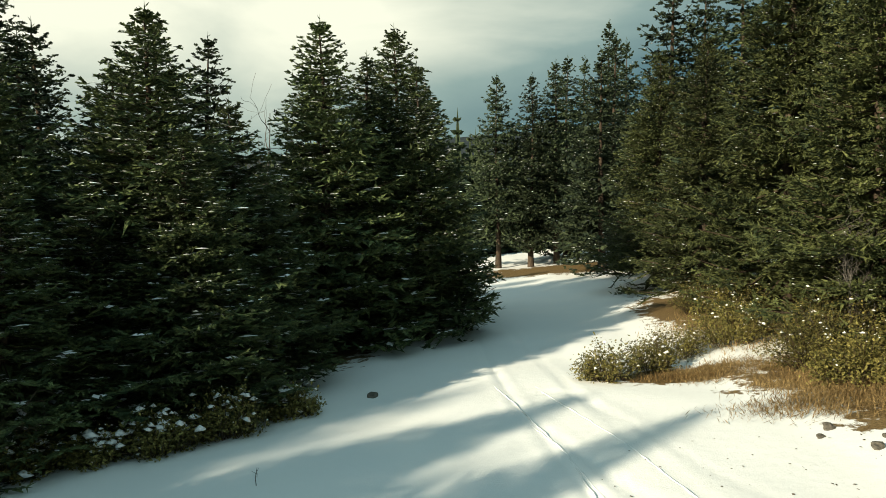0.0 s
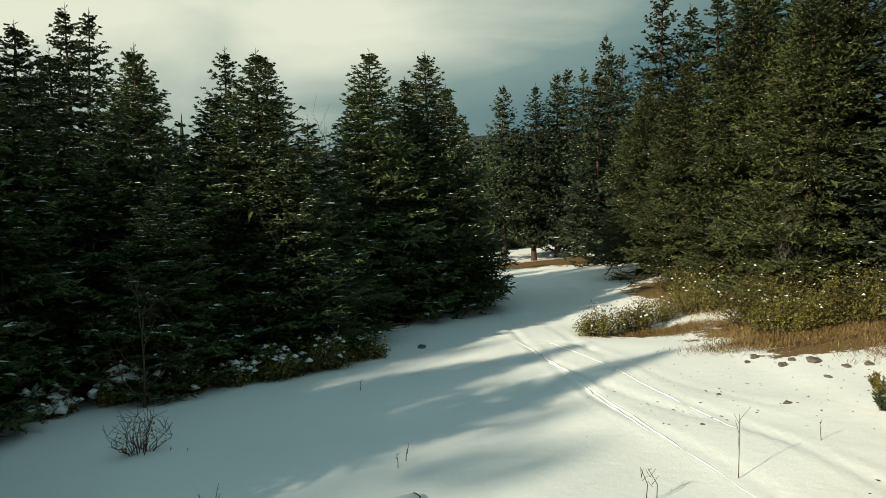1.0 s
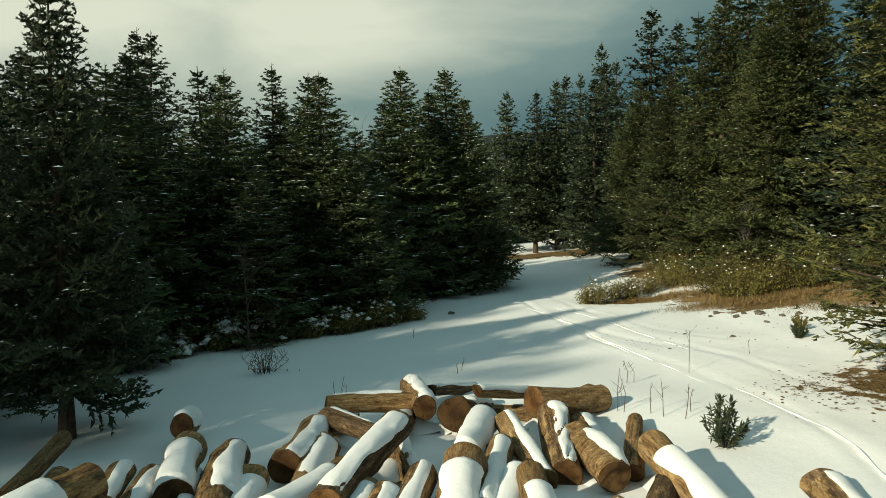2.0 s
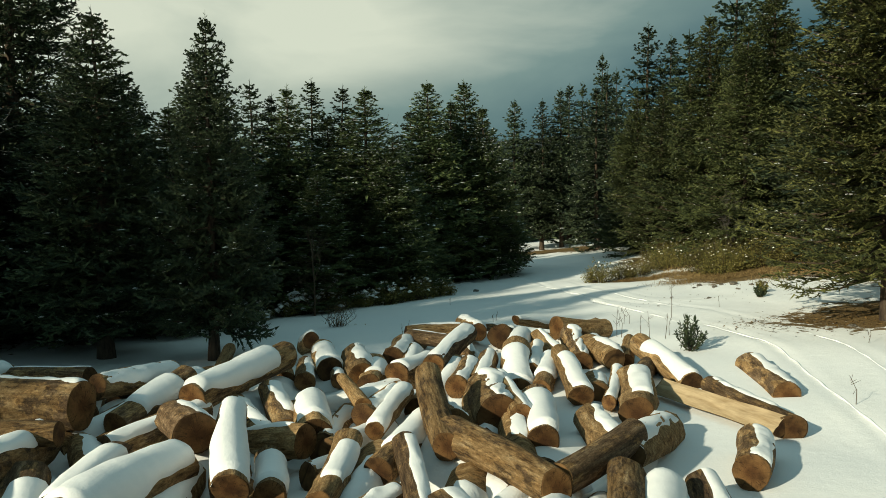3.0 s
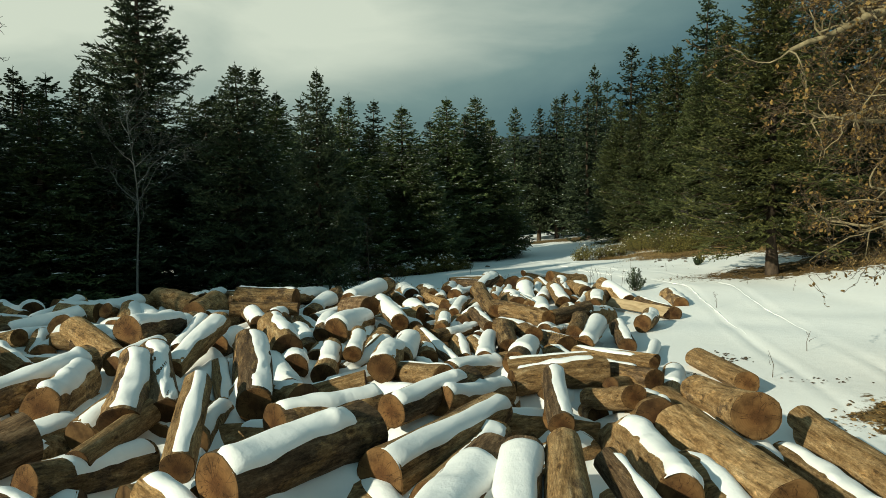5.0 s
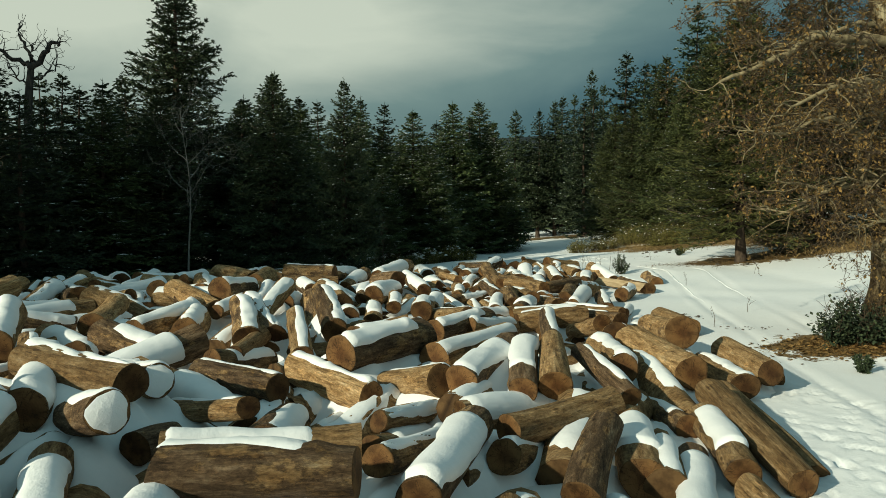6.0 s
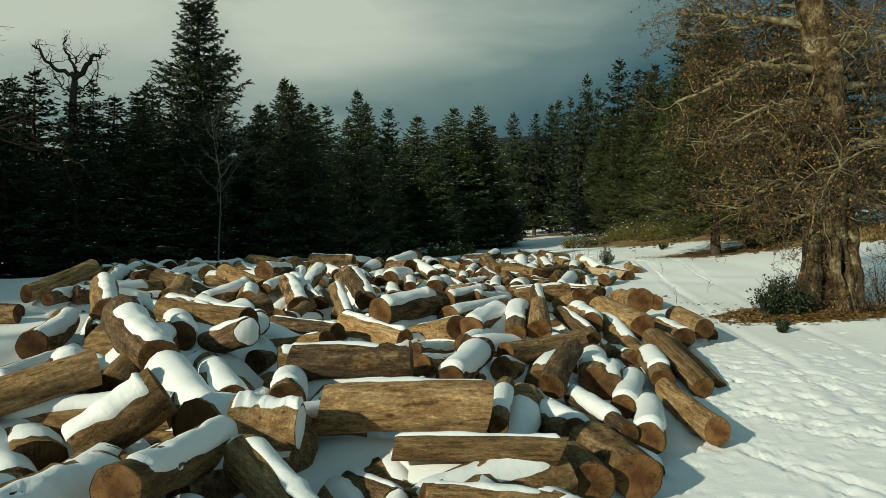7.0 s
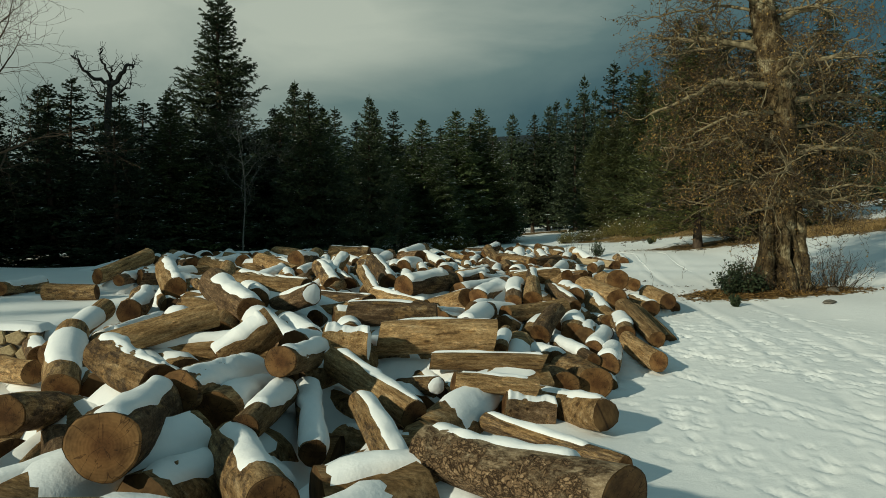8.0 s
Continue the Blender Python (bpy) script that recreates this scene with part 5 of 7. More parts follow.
    log(-1.03, -17.12, 0.20, 96, 1, 2.33, 0.22, snow=False),
    log(0.19, -17.63, 0.19, 84, 1, 2.19, 0.15, snow=False),
    log(-1.49, -18.70, 0.08, 82, -5, 1.62, 0.16),
    log(-0.94, -19.28, 0.02, 78, -4, 1.48, 0.14, snow=False),
    log(-9.38, -11.30, 0.53, -112, 2, 1.48, 0.24),
    log(-9.75, -12.30, 0.45, 159, 0, 1.84, 0.22),
    log(-4.12, -12.57, 0.22, 93, -6, 1.52, 0.17),
    log(-1.15, -13.48, 0.30, 128, -4, 1.58, 0.14),
    log(-1.13, -14.63, 0.12, 56, -9, 1.53, 0.17, snow=False),
    log(-2.59, -0.86, 0.28, 4, 0, 1.38, 0.16),
    log(-1.81, -0.56, 0.32, 99, -2, 1.55, 0.20),
    log(-1.01, -0.76, 0.08, 72, -15, 1.57, 0.29),
    log(0.62, -1.06, 0.37, -148, 6, 1.51, 0.23, snow=False),
    log(-3.09, -1.20, 0.10, 80, -11, 1.51, 0.18),
    log(-0.31, -0.84, 0.45, -139, 11, 1.54, 0.10),
    log(-1.16, 0.74, 0.10, 57, -11, 1.57, 0.11),
    log(0.02, -0.99, 0.10, 133, -11, 1.51, 0.15),
    log(-5.35, -1.42, 0.17, -76, 14, 1.47, 0.18),
    log(-2.04, -1.11, 0.05, 82, -11, 1.51, 0.19),
    log(-7.88, -7.62, 0.55, 169, 0, 1.47, 0.31),
    log(-7.67, -8.79, 0.50, 180, 0, 1.47, 0.15, snow=False),
    log(-9.65, -5.95, 0.35, 88, -4, 1.52, 0.26),
    log(-8.73, -5.50, 0.43, 163, -2, 1.56, 0.15),
    log(-6.80, -5.33, 0.15, 65, -8, 1.53, 0.30),
    log(-7.13, -6.13, 0.48, -110, 6, 1.55, 0.20),
    log(-6.63, -3.28, 0.20, -80, 0, 2.19, 0.12, snow=False),
    log(-5.57, -6.05, 0.53, 69, 4, 2.32, 0.23),
    log(-7.38, -9.00, 0.30, 97, -7, 1.59, 0.26),
    log(-7.36, -11.33, 0.30, 109, -7, 1.64, 0.16),
    log(-4.89, -9.25, 0.50, 104, 5, 2.13, 0.17),
    log(-5.32, -4.18, 0.18, 103, -2, 1.72, 0.15),
    log(-4.93, -4.35, 0.18, 99, -2, 1.73, 0.16),
    log(-4.66, -3.67, 0.25, 102, 0, 1.66, 0.22),
    log(-4.05, -3.97, 0.20, -80, 0, 2.03, 0.25),
    log(-4.43, -4.26, 0.15, 101, -3, 1.64, 0.13),
    log(-3.76, -4.64, 0.20, 91, 0, 1.57, 0.20),
    log(-3.86, -6.82, 0.45, 106, 0, 1.61, 0.10, snow=False),
    log(-3.38, -2.69, 0.20, 85, -2, 1.62, 0.23),
    log(-2.99, -4.55, 0.30, 68, -3, 1.66, 0.20),
    log(-2.37, -4.18, 0.55, 72, 5, 2.14, 0.19),
    log(-2.70, -2.38, 0.37, -57, 4, 1.59, 0.15),
    log(-1.03, -2.69, 0.27, 76, 0, 1.48, 0.21),
    log(-1.87, -5.10, 0.35, 80, 0, 1.95, 0.17),
    log(-2.24, -5.52, 0.35, 79, 0, 1.49, 0.18),
    log(-0.83, -5.08, 0.25, 76, 0, 2.14, 0.16),
    log(-0.90, -4.17, 0.30, 78, 0, 2.06, 0.17),
    log(-1.68, -6.91, 0.40, 93, 0, 2.25, 0.15),
    log(-2.70, -8.30, 0.62, 95, 6, 2.31, 0.17, snow=False),
    log(-2.11, -9.85, 0.50, 119, 0, 1.80, 0.19, snow=False),
    log(-1.91, -7.01, 0.32, 91, -2, 1.58, 0.30),
    log(-1.37, -7.72, 0.30, 84, 0, 1.96, 0.20),
    log(-1.11, -9.81, 0.50, 51, 0, 1.70, 0.17, snow=False),
    log(-3.48, -6.96, 0.30, 78, -4, 1.54, 0.16),
    log(-1.52, -10.25, 0.15, 69, -11, 1.61, 0.16),
    log(0.64, -2.51, 0.20, 88, 0, 1.46, 0.17),
    log(1.18, -2.74, 0.20, 73, 0, 2.27, 0.13, snow=False),
    log(1.28, -4.61, 0.32, 96, 7, 2.06, 0.19),
    log(0.94, -4.73, 0.20, 65, 0, 1.65, 0.17, snow=False),
    log(0.03, -6.04, 0.30, 72, 0, 2.15, 0.11),
    log(0.16, -6.74, 0.30, 75, 0, 1.91, 0.25),
    log(1.65, -7.02, 0.23, 95, 1, 2.15, 0.17),
    log(2.68, -5.43, 0.20, 80, 0, 2.08, 0.22),
    log(-0.59, -5.77, 0.43, 87, 4, 2.31, 0.17),
    log(-1.43, -10.81, 0.23, 66, -10, 1.51, 0.15),
    log(-13.97, -15.96, 0.18, 155, -3, 1.69, 0.18, snow=False),
    log(-19.76, 3.61, -0.44, -98, -6, 2.40, 0.34, snow=False),
    log(-15.99, -10.24, 0.09, -129, -11, 2.17, 0.19),
)
PLACED = []
for o in LOGS:
    ends = [o.matrix_world @ Vector((s, 0, 0)) for s in (-1, 1)]
    PLACED.append((ends[0].x, ends[0].y, ends[1].x, ends[1].y, o.location.x, o.location.y, o.location.z))


split_log(1.14, -7.05, 0.27, 111, 0, 2.3, 0.15, -42)


def seg_gap(p, q, a, b):
    """Least distance between two short level segments, by steps."""
    best = 9.0
    for i in range(7):
        x, y = p[0] + (q[0] - p[0]) * i / 6, p[1] + (q[1] - p[1]) * i / 6
        dx, dy = b[0] - a[0], b[1] - a[1]
        t = max(0.0, min(1.0, ((x - a[0]) * dx + (y - a[1]) * dy) / (dx * dx + dy * dy + 1e-9)))
        best = min(best, math.hypot(x - a[0] - t * dx, y - a[1] - t * dy))
    return best


def axis_of(x, y, yaw, length):
    c, s = math.cos(radians(yaw)) * length / 2, math.sin(radians(yaw)) * length / 2
    return (x - c, y - s), (x + c, y + s)


fill_rng = random.Random(8)
TOPS = [(a[4], a[5], a[6]) for a in PLACED]


def pile_level(x, y):
    """Mean height of the upper logs round a place."""
    tot = wsum = 0.0
    for px, py, pz in TOPS:
        w = 1.0 / (0.3 + (px - x) ** 2 + (py - y) ** 2) ** 2
        tot += w * pz
        wsum += w
    return tot / wsum


UNDER = []
for level, tries, clear in ((1, 7000, 0.20), (0, 5000, 0.16)):
    for _ in range(tries):
        x, y = fill_rng.uniform(-16, 2), fill_rng.uniform(-30, -0.5)
        if not inside(x, y) or edge_dist(x, y) < 0.5 + 0.4 * level or (level and log_count[0] >= 304) or len(UNDER) >= 240:
            continue
        r, ln = fill_rng.uniform(0.15, 0.25), fill_rng.uniform(1.3, 2.0)
        yaw = fill_rng.choice([fill_rng.uniform(40, 130), fill_rng.uniform(0, 180)])
        mine = axis_of(x, y, yaw, ln)
        z = max(gz(x, y) + r, pile_level(x, y) - (0.10 if level else 0.34) + fill_rng.uniform(-0.10, 0.10))
        apart = 0.30 if level else 0.24
        if any(math.hypot(x - a[4], y - a[5]) < 2.6 and abs(z - a[6]) < apart and seg_gap(*mine, a[:2], a[2:4]) < clear for a in PLACED):
            continue
        PLACED.append((*mine[0], *mine[1], x, y, z))
        if level:
            LOGS += (log(x, y, z, yaw, fill_rng.uniform(-15, 15), ln, r),)
        else:
            UNDER.append((x, y, z, yaw, fill_rng.uniform(-9, 9), ln, r))

# the lowest logs at the near end, lying close under the upper ones
for _ in range(9000):
    x, y = fill_rng.uniform(-13, 0), fill_rng.uniform(-32, -20)
    if (x > -5.0 and (not inside(x, y) or edge_dist(x, y) < 0.9)) or not inside(x, min(y + 1.0, -20.0)) or len(UNDER) >= 380:
        continue
    r, ln = fill_rng.uniform(0.17, 0.27), fill_rng.uniform(1.2, 1.9)
    yaw = fill_rng.uniform(0, 180)
    mine = axis_of(x, y, yaw, ln)
    z = max(gz(x, y) + 0.6 * r, pile_level(x, y) - 0.24 + fill_rng.uniform(-0.12, 0.12))
    if any(math.hypot(x - a[4], y - a[5]) < 2.6 and abs(z - a[6]) < 0.20 and seg_gap(*mine, a[:2], a[2:4]) < 0.15 for a in PLACED):
        continue
    PLACED.append((*mine[0], *mine[1], x, y, z))
    UNDER.append((x, y, z, yaw, fill_rng.uniform(-12, 12), ln, r))


def pose_of(x, y, z, yaw, pitch, length, r):
    return Matrix.LocRotScale((x, y, z), Euler((0, radians(-pitch), radians(yaw))), (length / 2.0, r / 0.24, r / 0.24))


def under_logs():
    """The buried lower logs of the pile, joined."""
    vs, fs, ms, off = [], [], [], 0
    for k, spec in enumerate(UNDER):
        m = np.array(pose_of(*spec))
        for slot, me in zip((0, 1, 1, 2), BURIED_KINDS[(k * 5) % 12][:4]):
            co = np.empty(len(me.vertices) * 3)
            me.vertices.foreach_get("co", co)
            vs.append(co.reshape(-1, 3) @ m[:3, :3].T + m[:3, 3])
            for q in me.polygons:
                fs.append([i + off for i in q.vertices])
                ms.append(slot)
            off += len(me.vertices)
    me = mesh_of("under_logs", np.concatenate(vs), fs, True)
    for mat in (M_BARK, M_CUT, M_SNOW):
        me.materials.append(mat)
    me.polygons.foreach_set("material_index", ms)
    tagged(new("buried_logs", me), "lower brown logs half buried in snow under the pile", "log", kind="stuff")


under_logs()


def snow_drift():
    """Snow drifted into the hollows: a sheet that sags between the tops of the logs."""
    step = 0.085
    gx, gy = np.arange(-17, 3, step), np.arange(-31.5, 1, step)
    X, Y = np.meshgrid(gx, gy, indexing="ij")
    ground_z = base_height(X, Y)
    tops = ground_z.copy()
    poses = [o.matrix_world for o in LOGS] + [pose_of(*u) for u in UNDER]
    for m in poses:
        for s in np.linspace(-1, 1, 30):
            for w in np.linspace(-0.22, 0.22, 7):
                q = m @ Vector((float(s), float(w), float(math.sqrt(0.24 ** 2 - w * w))))
                i, j = int(round((q.x + 17) / step)), int(round((q.y + 31.5) / step))
                if 0 <= i < len(gx) and 0 <= j < len(gy):
                    tops[i, j] = max(tops[i, j], q.z)
    soft = tops.copy()
    for _ in range(7):
        pad = np.pad(soft, 1, mode="edge")
        soft = (pad[:-2, 1:-1] + pad[2:, 1:-1] + pad[1:-1, :-2] + pad[1:-1, 2:] + 0.7 * (pad[:-2, :-2] + pad[2:, 2:] + pad[:-2, 2:] + pad[2:, :-2]) + pad[1:-1, 1:-1]) / 7.8
    amount = 0.5 + 0.5 * np.sin(X * 1.35 + 1.3 * np.sin(Y * 0.9)) * np.sin(Y * 1.15 + 1.1 * np.sin(X * 0.8 + 1.0))
    near, front = np.clip((-Y - 6) / 16, 0, 1), np.clip((-Y - 20) / 5, 0, 1)
    z = soft - (0.19 - 0.11 * near + 0.05 * front) - (0.26 - 0.12 * near + 0.16 * front) * (1 - amount) + 0.025 * np.sin(X * 5.1 + Y * 3.0) * np.sin(Y * 4.3 - X * 1.7)
    keep = z > ground_z - 0.06
    idx = np.arange(X.size).reshape(X.shape)
    cell = keep[:-1, :-1] & keep[1:, :-1] & keep[1:, 1:] & keep[:-1, 1:]
    cell &= (soft - ground_z)[:-1, :-1] > 0.02
    f = np.stack([idx[:-1, :-1], idx[1:, :-1], idx[1:, 1:], idx[:-1, 1:]], axis=-1)[cell]
    used = np.unique(f)
    remap = np.zeros(X.size, dtype=np.int64)
    remap[used] = np.arange(len(used))
    v = np.stack([X.ravel(), Y.ravel(), z.ravel()], axis=1)[used]
    me = fast_mesh("snow_drift", v, remap[f], True)
    me.materials.append(M_SNOW)
    tagged(new("snow_drift", me), "soft white snow drifted between the piled logs", "snow", kind="stuff")


snow_drift()

# ---- broad-leaved trees ----


def grow(rng, start, direction, length, radius, level, out, tips, droop=0.0, wander=0.35, kids=(5, 6, 5, 4), shrink=0.55, min_r=0.004, up=0.12):
    """Limbs by recursion: each limb is a wandering tapered tube with side limbs."""
    n = (9, 8, 6, 5, 4)[min(level, 4)]
    p, d = np.array(start, float), unit(np.array(direction, float))
    pts, dirs = [p.copy()], [d.copy()]
    for k in range(n):
        d = unit(d + rng.normal(0, wander / math.sqrt(n) * (1 if level else 0.5), 3) + np.array([0, 0, up * (1 if level < 3 else 0.3) - droop]) / n)
        p = p + d * length / n
        pts.append(p.copy()), dirs.append(d.copy())
    t = np.linspace(0, 1, n + 1)
    rad = np.maximum(radius * (1 - t * 0.82), min_r)
    out.append((np.array(pts), rad, (14, 8, 5, 3, 3)[min(level, 4)]))
    if level >= len(kids):
        tips.extend(pts[1:])
        return
    for k in range(kids[level]):
        q = 0.25 + 0.75 * (k + rng.random()) / kids[level]
        i = min(int(q * n), n - 1)
        az = rng.random() * 6.28
        a = unit(np.cross(dirs[i], np.array([0.3, 0.2, 1.0])))
        b = np.cross(dirs[i], a)
        spread = rng.uniform(0.6, 1.25)
        nd = dirs[i] * math.cos(spread) + (a * math.cos(az) + b * math.sin(az)) * math.sin(spread)
        grow(rng, pts[i + 1], nd, length * shrink * rng.uniform(0.65, 1.2), max(rad[i + 1] * rng.uniform(0.42, 0.62), min_r), level + 1, out, tips, droop, wander, kids, shrink, min_r, up)


def leaf_mesh(name, centres, size, rng, mat, tilt=1.0):
    n = len(centres)
    d = unit(rng.normal(0, 1, (n, 3)) * np.array([1, 1, tilt]))
    s = size * rng.uniform(0.6, 1.4, n)
    v, f = blades(centres, centres + d * s[:, None], s * 0.33, rng, cross=False)
    me = fast_mesh(name, v, f)
    me.materials.append(mat)
    return me


OAK_LIMBS = [
    # height on the stem, then steps out, aside and up along the limb, and its radius
    (1.85, [(-0.45, -0.25, 0.30), (-0.50, -0.15, 0.50), (-0.05, 0.0, 0.85), (-0.30, 0.05, 0.60)], 0.085),
    (5.05, [(-0.75, -0.20, 0.05), (-0.75, -0.10, -0.05), (-0.75, 0.0, -0.45), (-0.80, 0.05, -0.40)], 0.085),
    (3.85, [(-0.55, -0.35, -0.05), (-0.50, -0.30, 0.10), (-0.45, -0.10, 0.30)], 0.070),
    (3.40, [(0.60, -0.30, 0.10), (0.75, -0.15, 0.05), (0.80, 0.0, -0.15)], 0.070),
    (2.35, [(0.55, -0.35, 0.05), (0.75, -0.20, 0.10), (0.85, 0.0, 0.15)], 0.060),
    (2.70, [(-0.60, -0.10, 0.10), (-0.85, -0.05, -0.10), (-0.85, 0.05, -0.40)], 0.060),
    (4.45, [(-0.60, -0.50, 0.05), (-0.70, -0.35, -0.20), (-0.75, -0.20, -0.40)], 0.065),
    (6.00, [(-0.70, 0.10, 0.25), (-0.90, 0.10, 0.15), (-0.95, 0.05, 0.0), (-0.55, 0.0, 0.05)], 0.085),
    (6.60, [(0.75, -0.10, 0.30), (0.95, 0.0, 0.25), (0.85, 0.05, 0.10)], 0.080),
    (5.60, [(0.65, -0.50, 0.15), (0.80, -0.35, 0.05), (0.75, -0.10, -0.10)], 0.075),
    (4.70, [(0.75, 0.20, 0.15), (0.95, 0.10, 0.05), (0.80, 0.05, -0.05)], 0.075),
    (3.10, [(-0.25, -0.70, 0.10), (-0.40, -0.75, -0.10), (-0.40, -0.55, -0.25)], 0.055),
    (5.30, [(-0.10, -0.80, 0.15), (-0.30, -0.85, 0.0), (-0.35, -0.60, -0.15)], 0.065),
    (7.10, [(-0.75, -0.35, 0.35), (-0.95, -0.30, 0.25), (-0.80, -0.10, 0.10)], 0.080),
    (7.70, [(-0.65, 0.20, 0.50), (-0.90, 0.20, 0.40), (-0.90, 0.10, 0.20)], 0.080),
    (8.30, [(0.70, -0.30, 0.50), (0.85, -0.15, 0.40), (0.70, 0.0, 0.30)], 0.075),
    (9.10, [(-0.50, -0.10, 0.70), (-0.60, 0.0, 0.75), (-0.55, 0.05, 0.50)], 0.075),
    (10.0, [(0.35, 0.10, 0.80), (0.45, 0.10, 0.85), (0.30, 0.05, 0.60)], 0.070),
    (4.10, [(0.15, 0.75, 0.15), (-0.10, 0.85, 0.10), (-0.20, 0.70, 0.0)], 0.065),
    (6.30, [(-0.20, 0.80, 0.25), (-0.30, 0.90, 0.15), (-0.20, 0.70, 0.05)], 0.070),
    (2.05, [(-0.55, -0.45, -0.02), (-0.70, -0.30, -0.15), (-0.60, -0.10, -0.20)], 0.045),
    (1.95, [(0.55, -0.15, 0.15), (0.70, 0.05, 0.20), (0.70, 0.10, 0.05)], 0.050),
]


def old_oak(x, y):
    rng = np.random.default_rng(77)
    z0 = gz(x, y)
    root = tagged(new("old_deciduous_tree"), "massive old pale-barked tree with gnarled limbs and brown withered leaves", "tree")
    root.location = (x, y, z0)

    def stem_at(h):
        h = np.asarray(h, float)
        lean = np.interp(h, [0.0, 2.0, 3.3, 4.7, 5.4, 6.2, 7.2, 9.0, 11.0], [0.0, 0.02, -0.08, -0.14, -0.24, -0.46, -0.60, -0.72, -1.05])
        return np.stack([lean + 0.02 * np.sin(h * 2.3), 0.08 * np.cos(h * 0.7), h], axis=-1)

    # main stem: uneven, swollen where limbs leave it, flaring into buttresses at the foot
    zt, th = np.linspace(-0.2, 11.0, 90), np.linspace(0, 2 * math.pi, 40, endpoint=False)
    T, Z = np.meshgrid(th, zt)
    rad = np.interp(Z, [-0.2, 0.3, 1.0, 1.9, 2.6, 5.0, 6.2, 7.2, 9.0, 11.0], [0.60, 0.50, 0.45, 0.43, 0.385, 0.375, 0.355, 0.28, 0.20, 0.12])
    flare = np.exp(-np.clip(Z, 0, 99) / 0.75)
    rad = rad + flare * (0.10 * np.cos(5 * T + 0.6) + 0.05 * np.cos(8 * T + 2.0)) + np.exp(-np.clip(Z, 0, 99) / 1.6) * 0.045 * np.cos(7 * T + 0.5 * Z)
    rad = rad * (1 + 0.035 * np.sin(3 * T + 1.7 * Z) * np.sin(2.9 * Z) + 0.030 * np.sin(5 * T - 2.6 * Z + 1.0) + 0.025 * np.sin(9 * T + 4.1 * Z) + 0.03 * np.sin(4.6 * Z + 0.7))
    rad = rad + rng.normal(0, 0.006, rad.shape)
    axis_p = stem_at(zt)[:, None, :]
    ring_v = axis_p + np.stack([rad * np.cos(T), rad * np.sin(T), 0 * T], axis=-1)
    idx = np.arange(90 * 40).reshape(90, 40)
    quads = np.stack([idx[:-1], np.roll(idx, -1, 1)[:-1], np.roll(idx, -1, 1)[1:], idx[1:]], axis=-1).reshape(-1, 4)
    trunk_chunks = [(ring_v.reshape(-1, 3), quads)]
    # gnarled side stems grown against it
    for line, r0, r1 in (([(0.10, -0.66, -0.2), (0.02, -0.56, 0.45), (-0.10, -0.50, 0.95), (-0.04, -0.46, 1.40), (-0.20, -0.40, 1.75), (-0.32, -0.34, 2.05)], 0.135, 0.09),
                         ([(0.52, -0.34, -0.2), (0.46, -0.36, 0.5), (0.40, -0.34, 1.1), (0.42, -0.24, 1.7), (0.34, -0.16, 2.3)], 0.20, 0.09),
                         ([(-0.50, -0.36, -0.2), (-0.44, -0.34, 0.6), (-0.40, -0.26, 1.2), (-0.32, -0.16, 1.7)], 0.19, 0.10),
                         ([(0.30, -0.58, -0.2), (0.24, -0.52, 0.4), (0.26, -0.44, 0.9), (0.18, -0.36, 1.3)], 0.12, 0.07)):
        p = np.array(line)
        t = np.linspace(0, len(p) - 1, 22)
        q = np.stack([np.interp(t, range(len(p)), p[:, c]) for c in range(3)], axis=1)
        q[1:-1] = (q[:-2] + 2 * q[1:-1] + q[2:]) / 4
        k = np.linspace(0, 1, 22)
        trunk_chunks.append(tube(q + rng.normal(0, 0.008, (22, 3)), (r0 + (r1 - r0) * k) * (1 + 0.10 * np.sin(k * 17 + r0 * 40) + rng.normal(0, 0.03, 22)) + 0.07 * np.exp(-k * 12), 12))
    # burls on the stem
    for _ in range(14):
        h, a = rng.uniform(0.8, 6.0), rng.uniform(3.3, 6.1)
        c = stem_at(h) + np.array([math.cos(a), math.sin(a), 0]) * 0.33
        trunk_chunks.append(tube(c + np.outer(np.linspace(-0.12, 0.12, 7), (rng.normal(0, 0.5), 0.0, 1.0)), np.array([0.02, 0.07, 0.095, 0.105, 0.09, 0.065, 0.02]) * rng.uniform(0.6, 1.2), 9))
    v, f = join(trunk_chunks)
    part("trunk", fast_mesh("oak_trunk", v, f, True), M_OAK, root)

    # the limbs above, then lesser crooked boughs between them
    plan = [(h, [np.array(q) * (0.9 if h < 3.2 else 1.1 if h < 5.5 else 0.92) for q in steps], r * 1.15, 15) for h, steps, r in OAK_LIMBS]
    for k in range(20):
        h = 1.9 + 5.6 * (k + rng.random()) / 20
        a = (math.pi - 0.15 if k % 2 == 0 else 0.15) + rng.normal(0, 0.45)
        reach = rng.uniform(2.7, 3.7) * (0.80 if h < 2.6 else 1.0 if h < 4.6 else 0.78)
        bend = rng.normal(0, 0.5)
        steps = []
        for j in range(5):
            a += bend * (1 if j < 2 else -0.8) * 0.5
            steps.append(np.array([math.cos(a), math.sin(a), (0.30, 0.10, -0.10, -0.18, 0.05)[j] + rng.normal(0, 0.16)]) * reach / 5)
        plan.append((h, steps, rng.uniform(0.040, 0.062), 13))
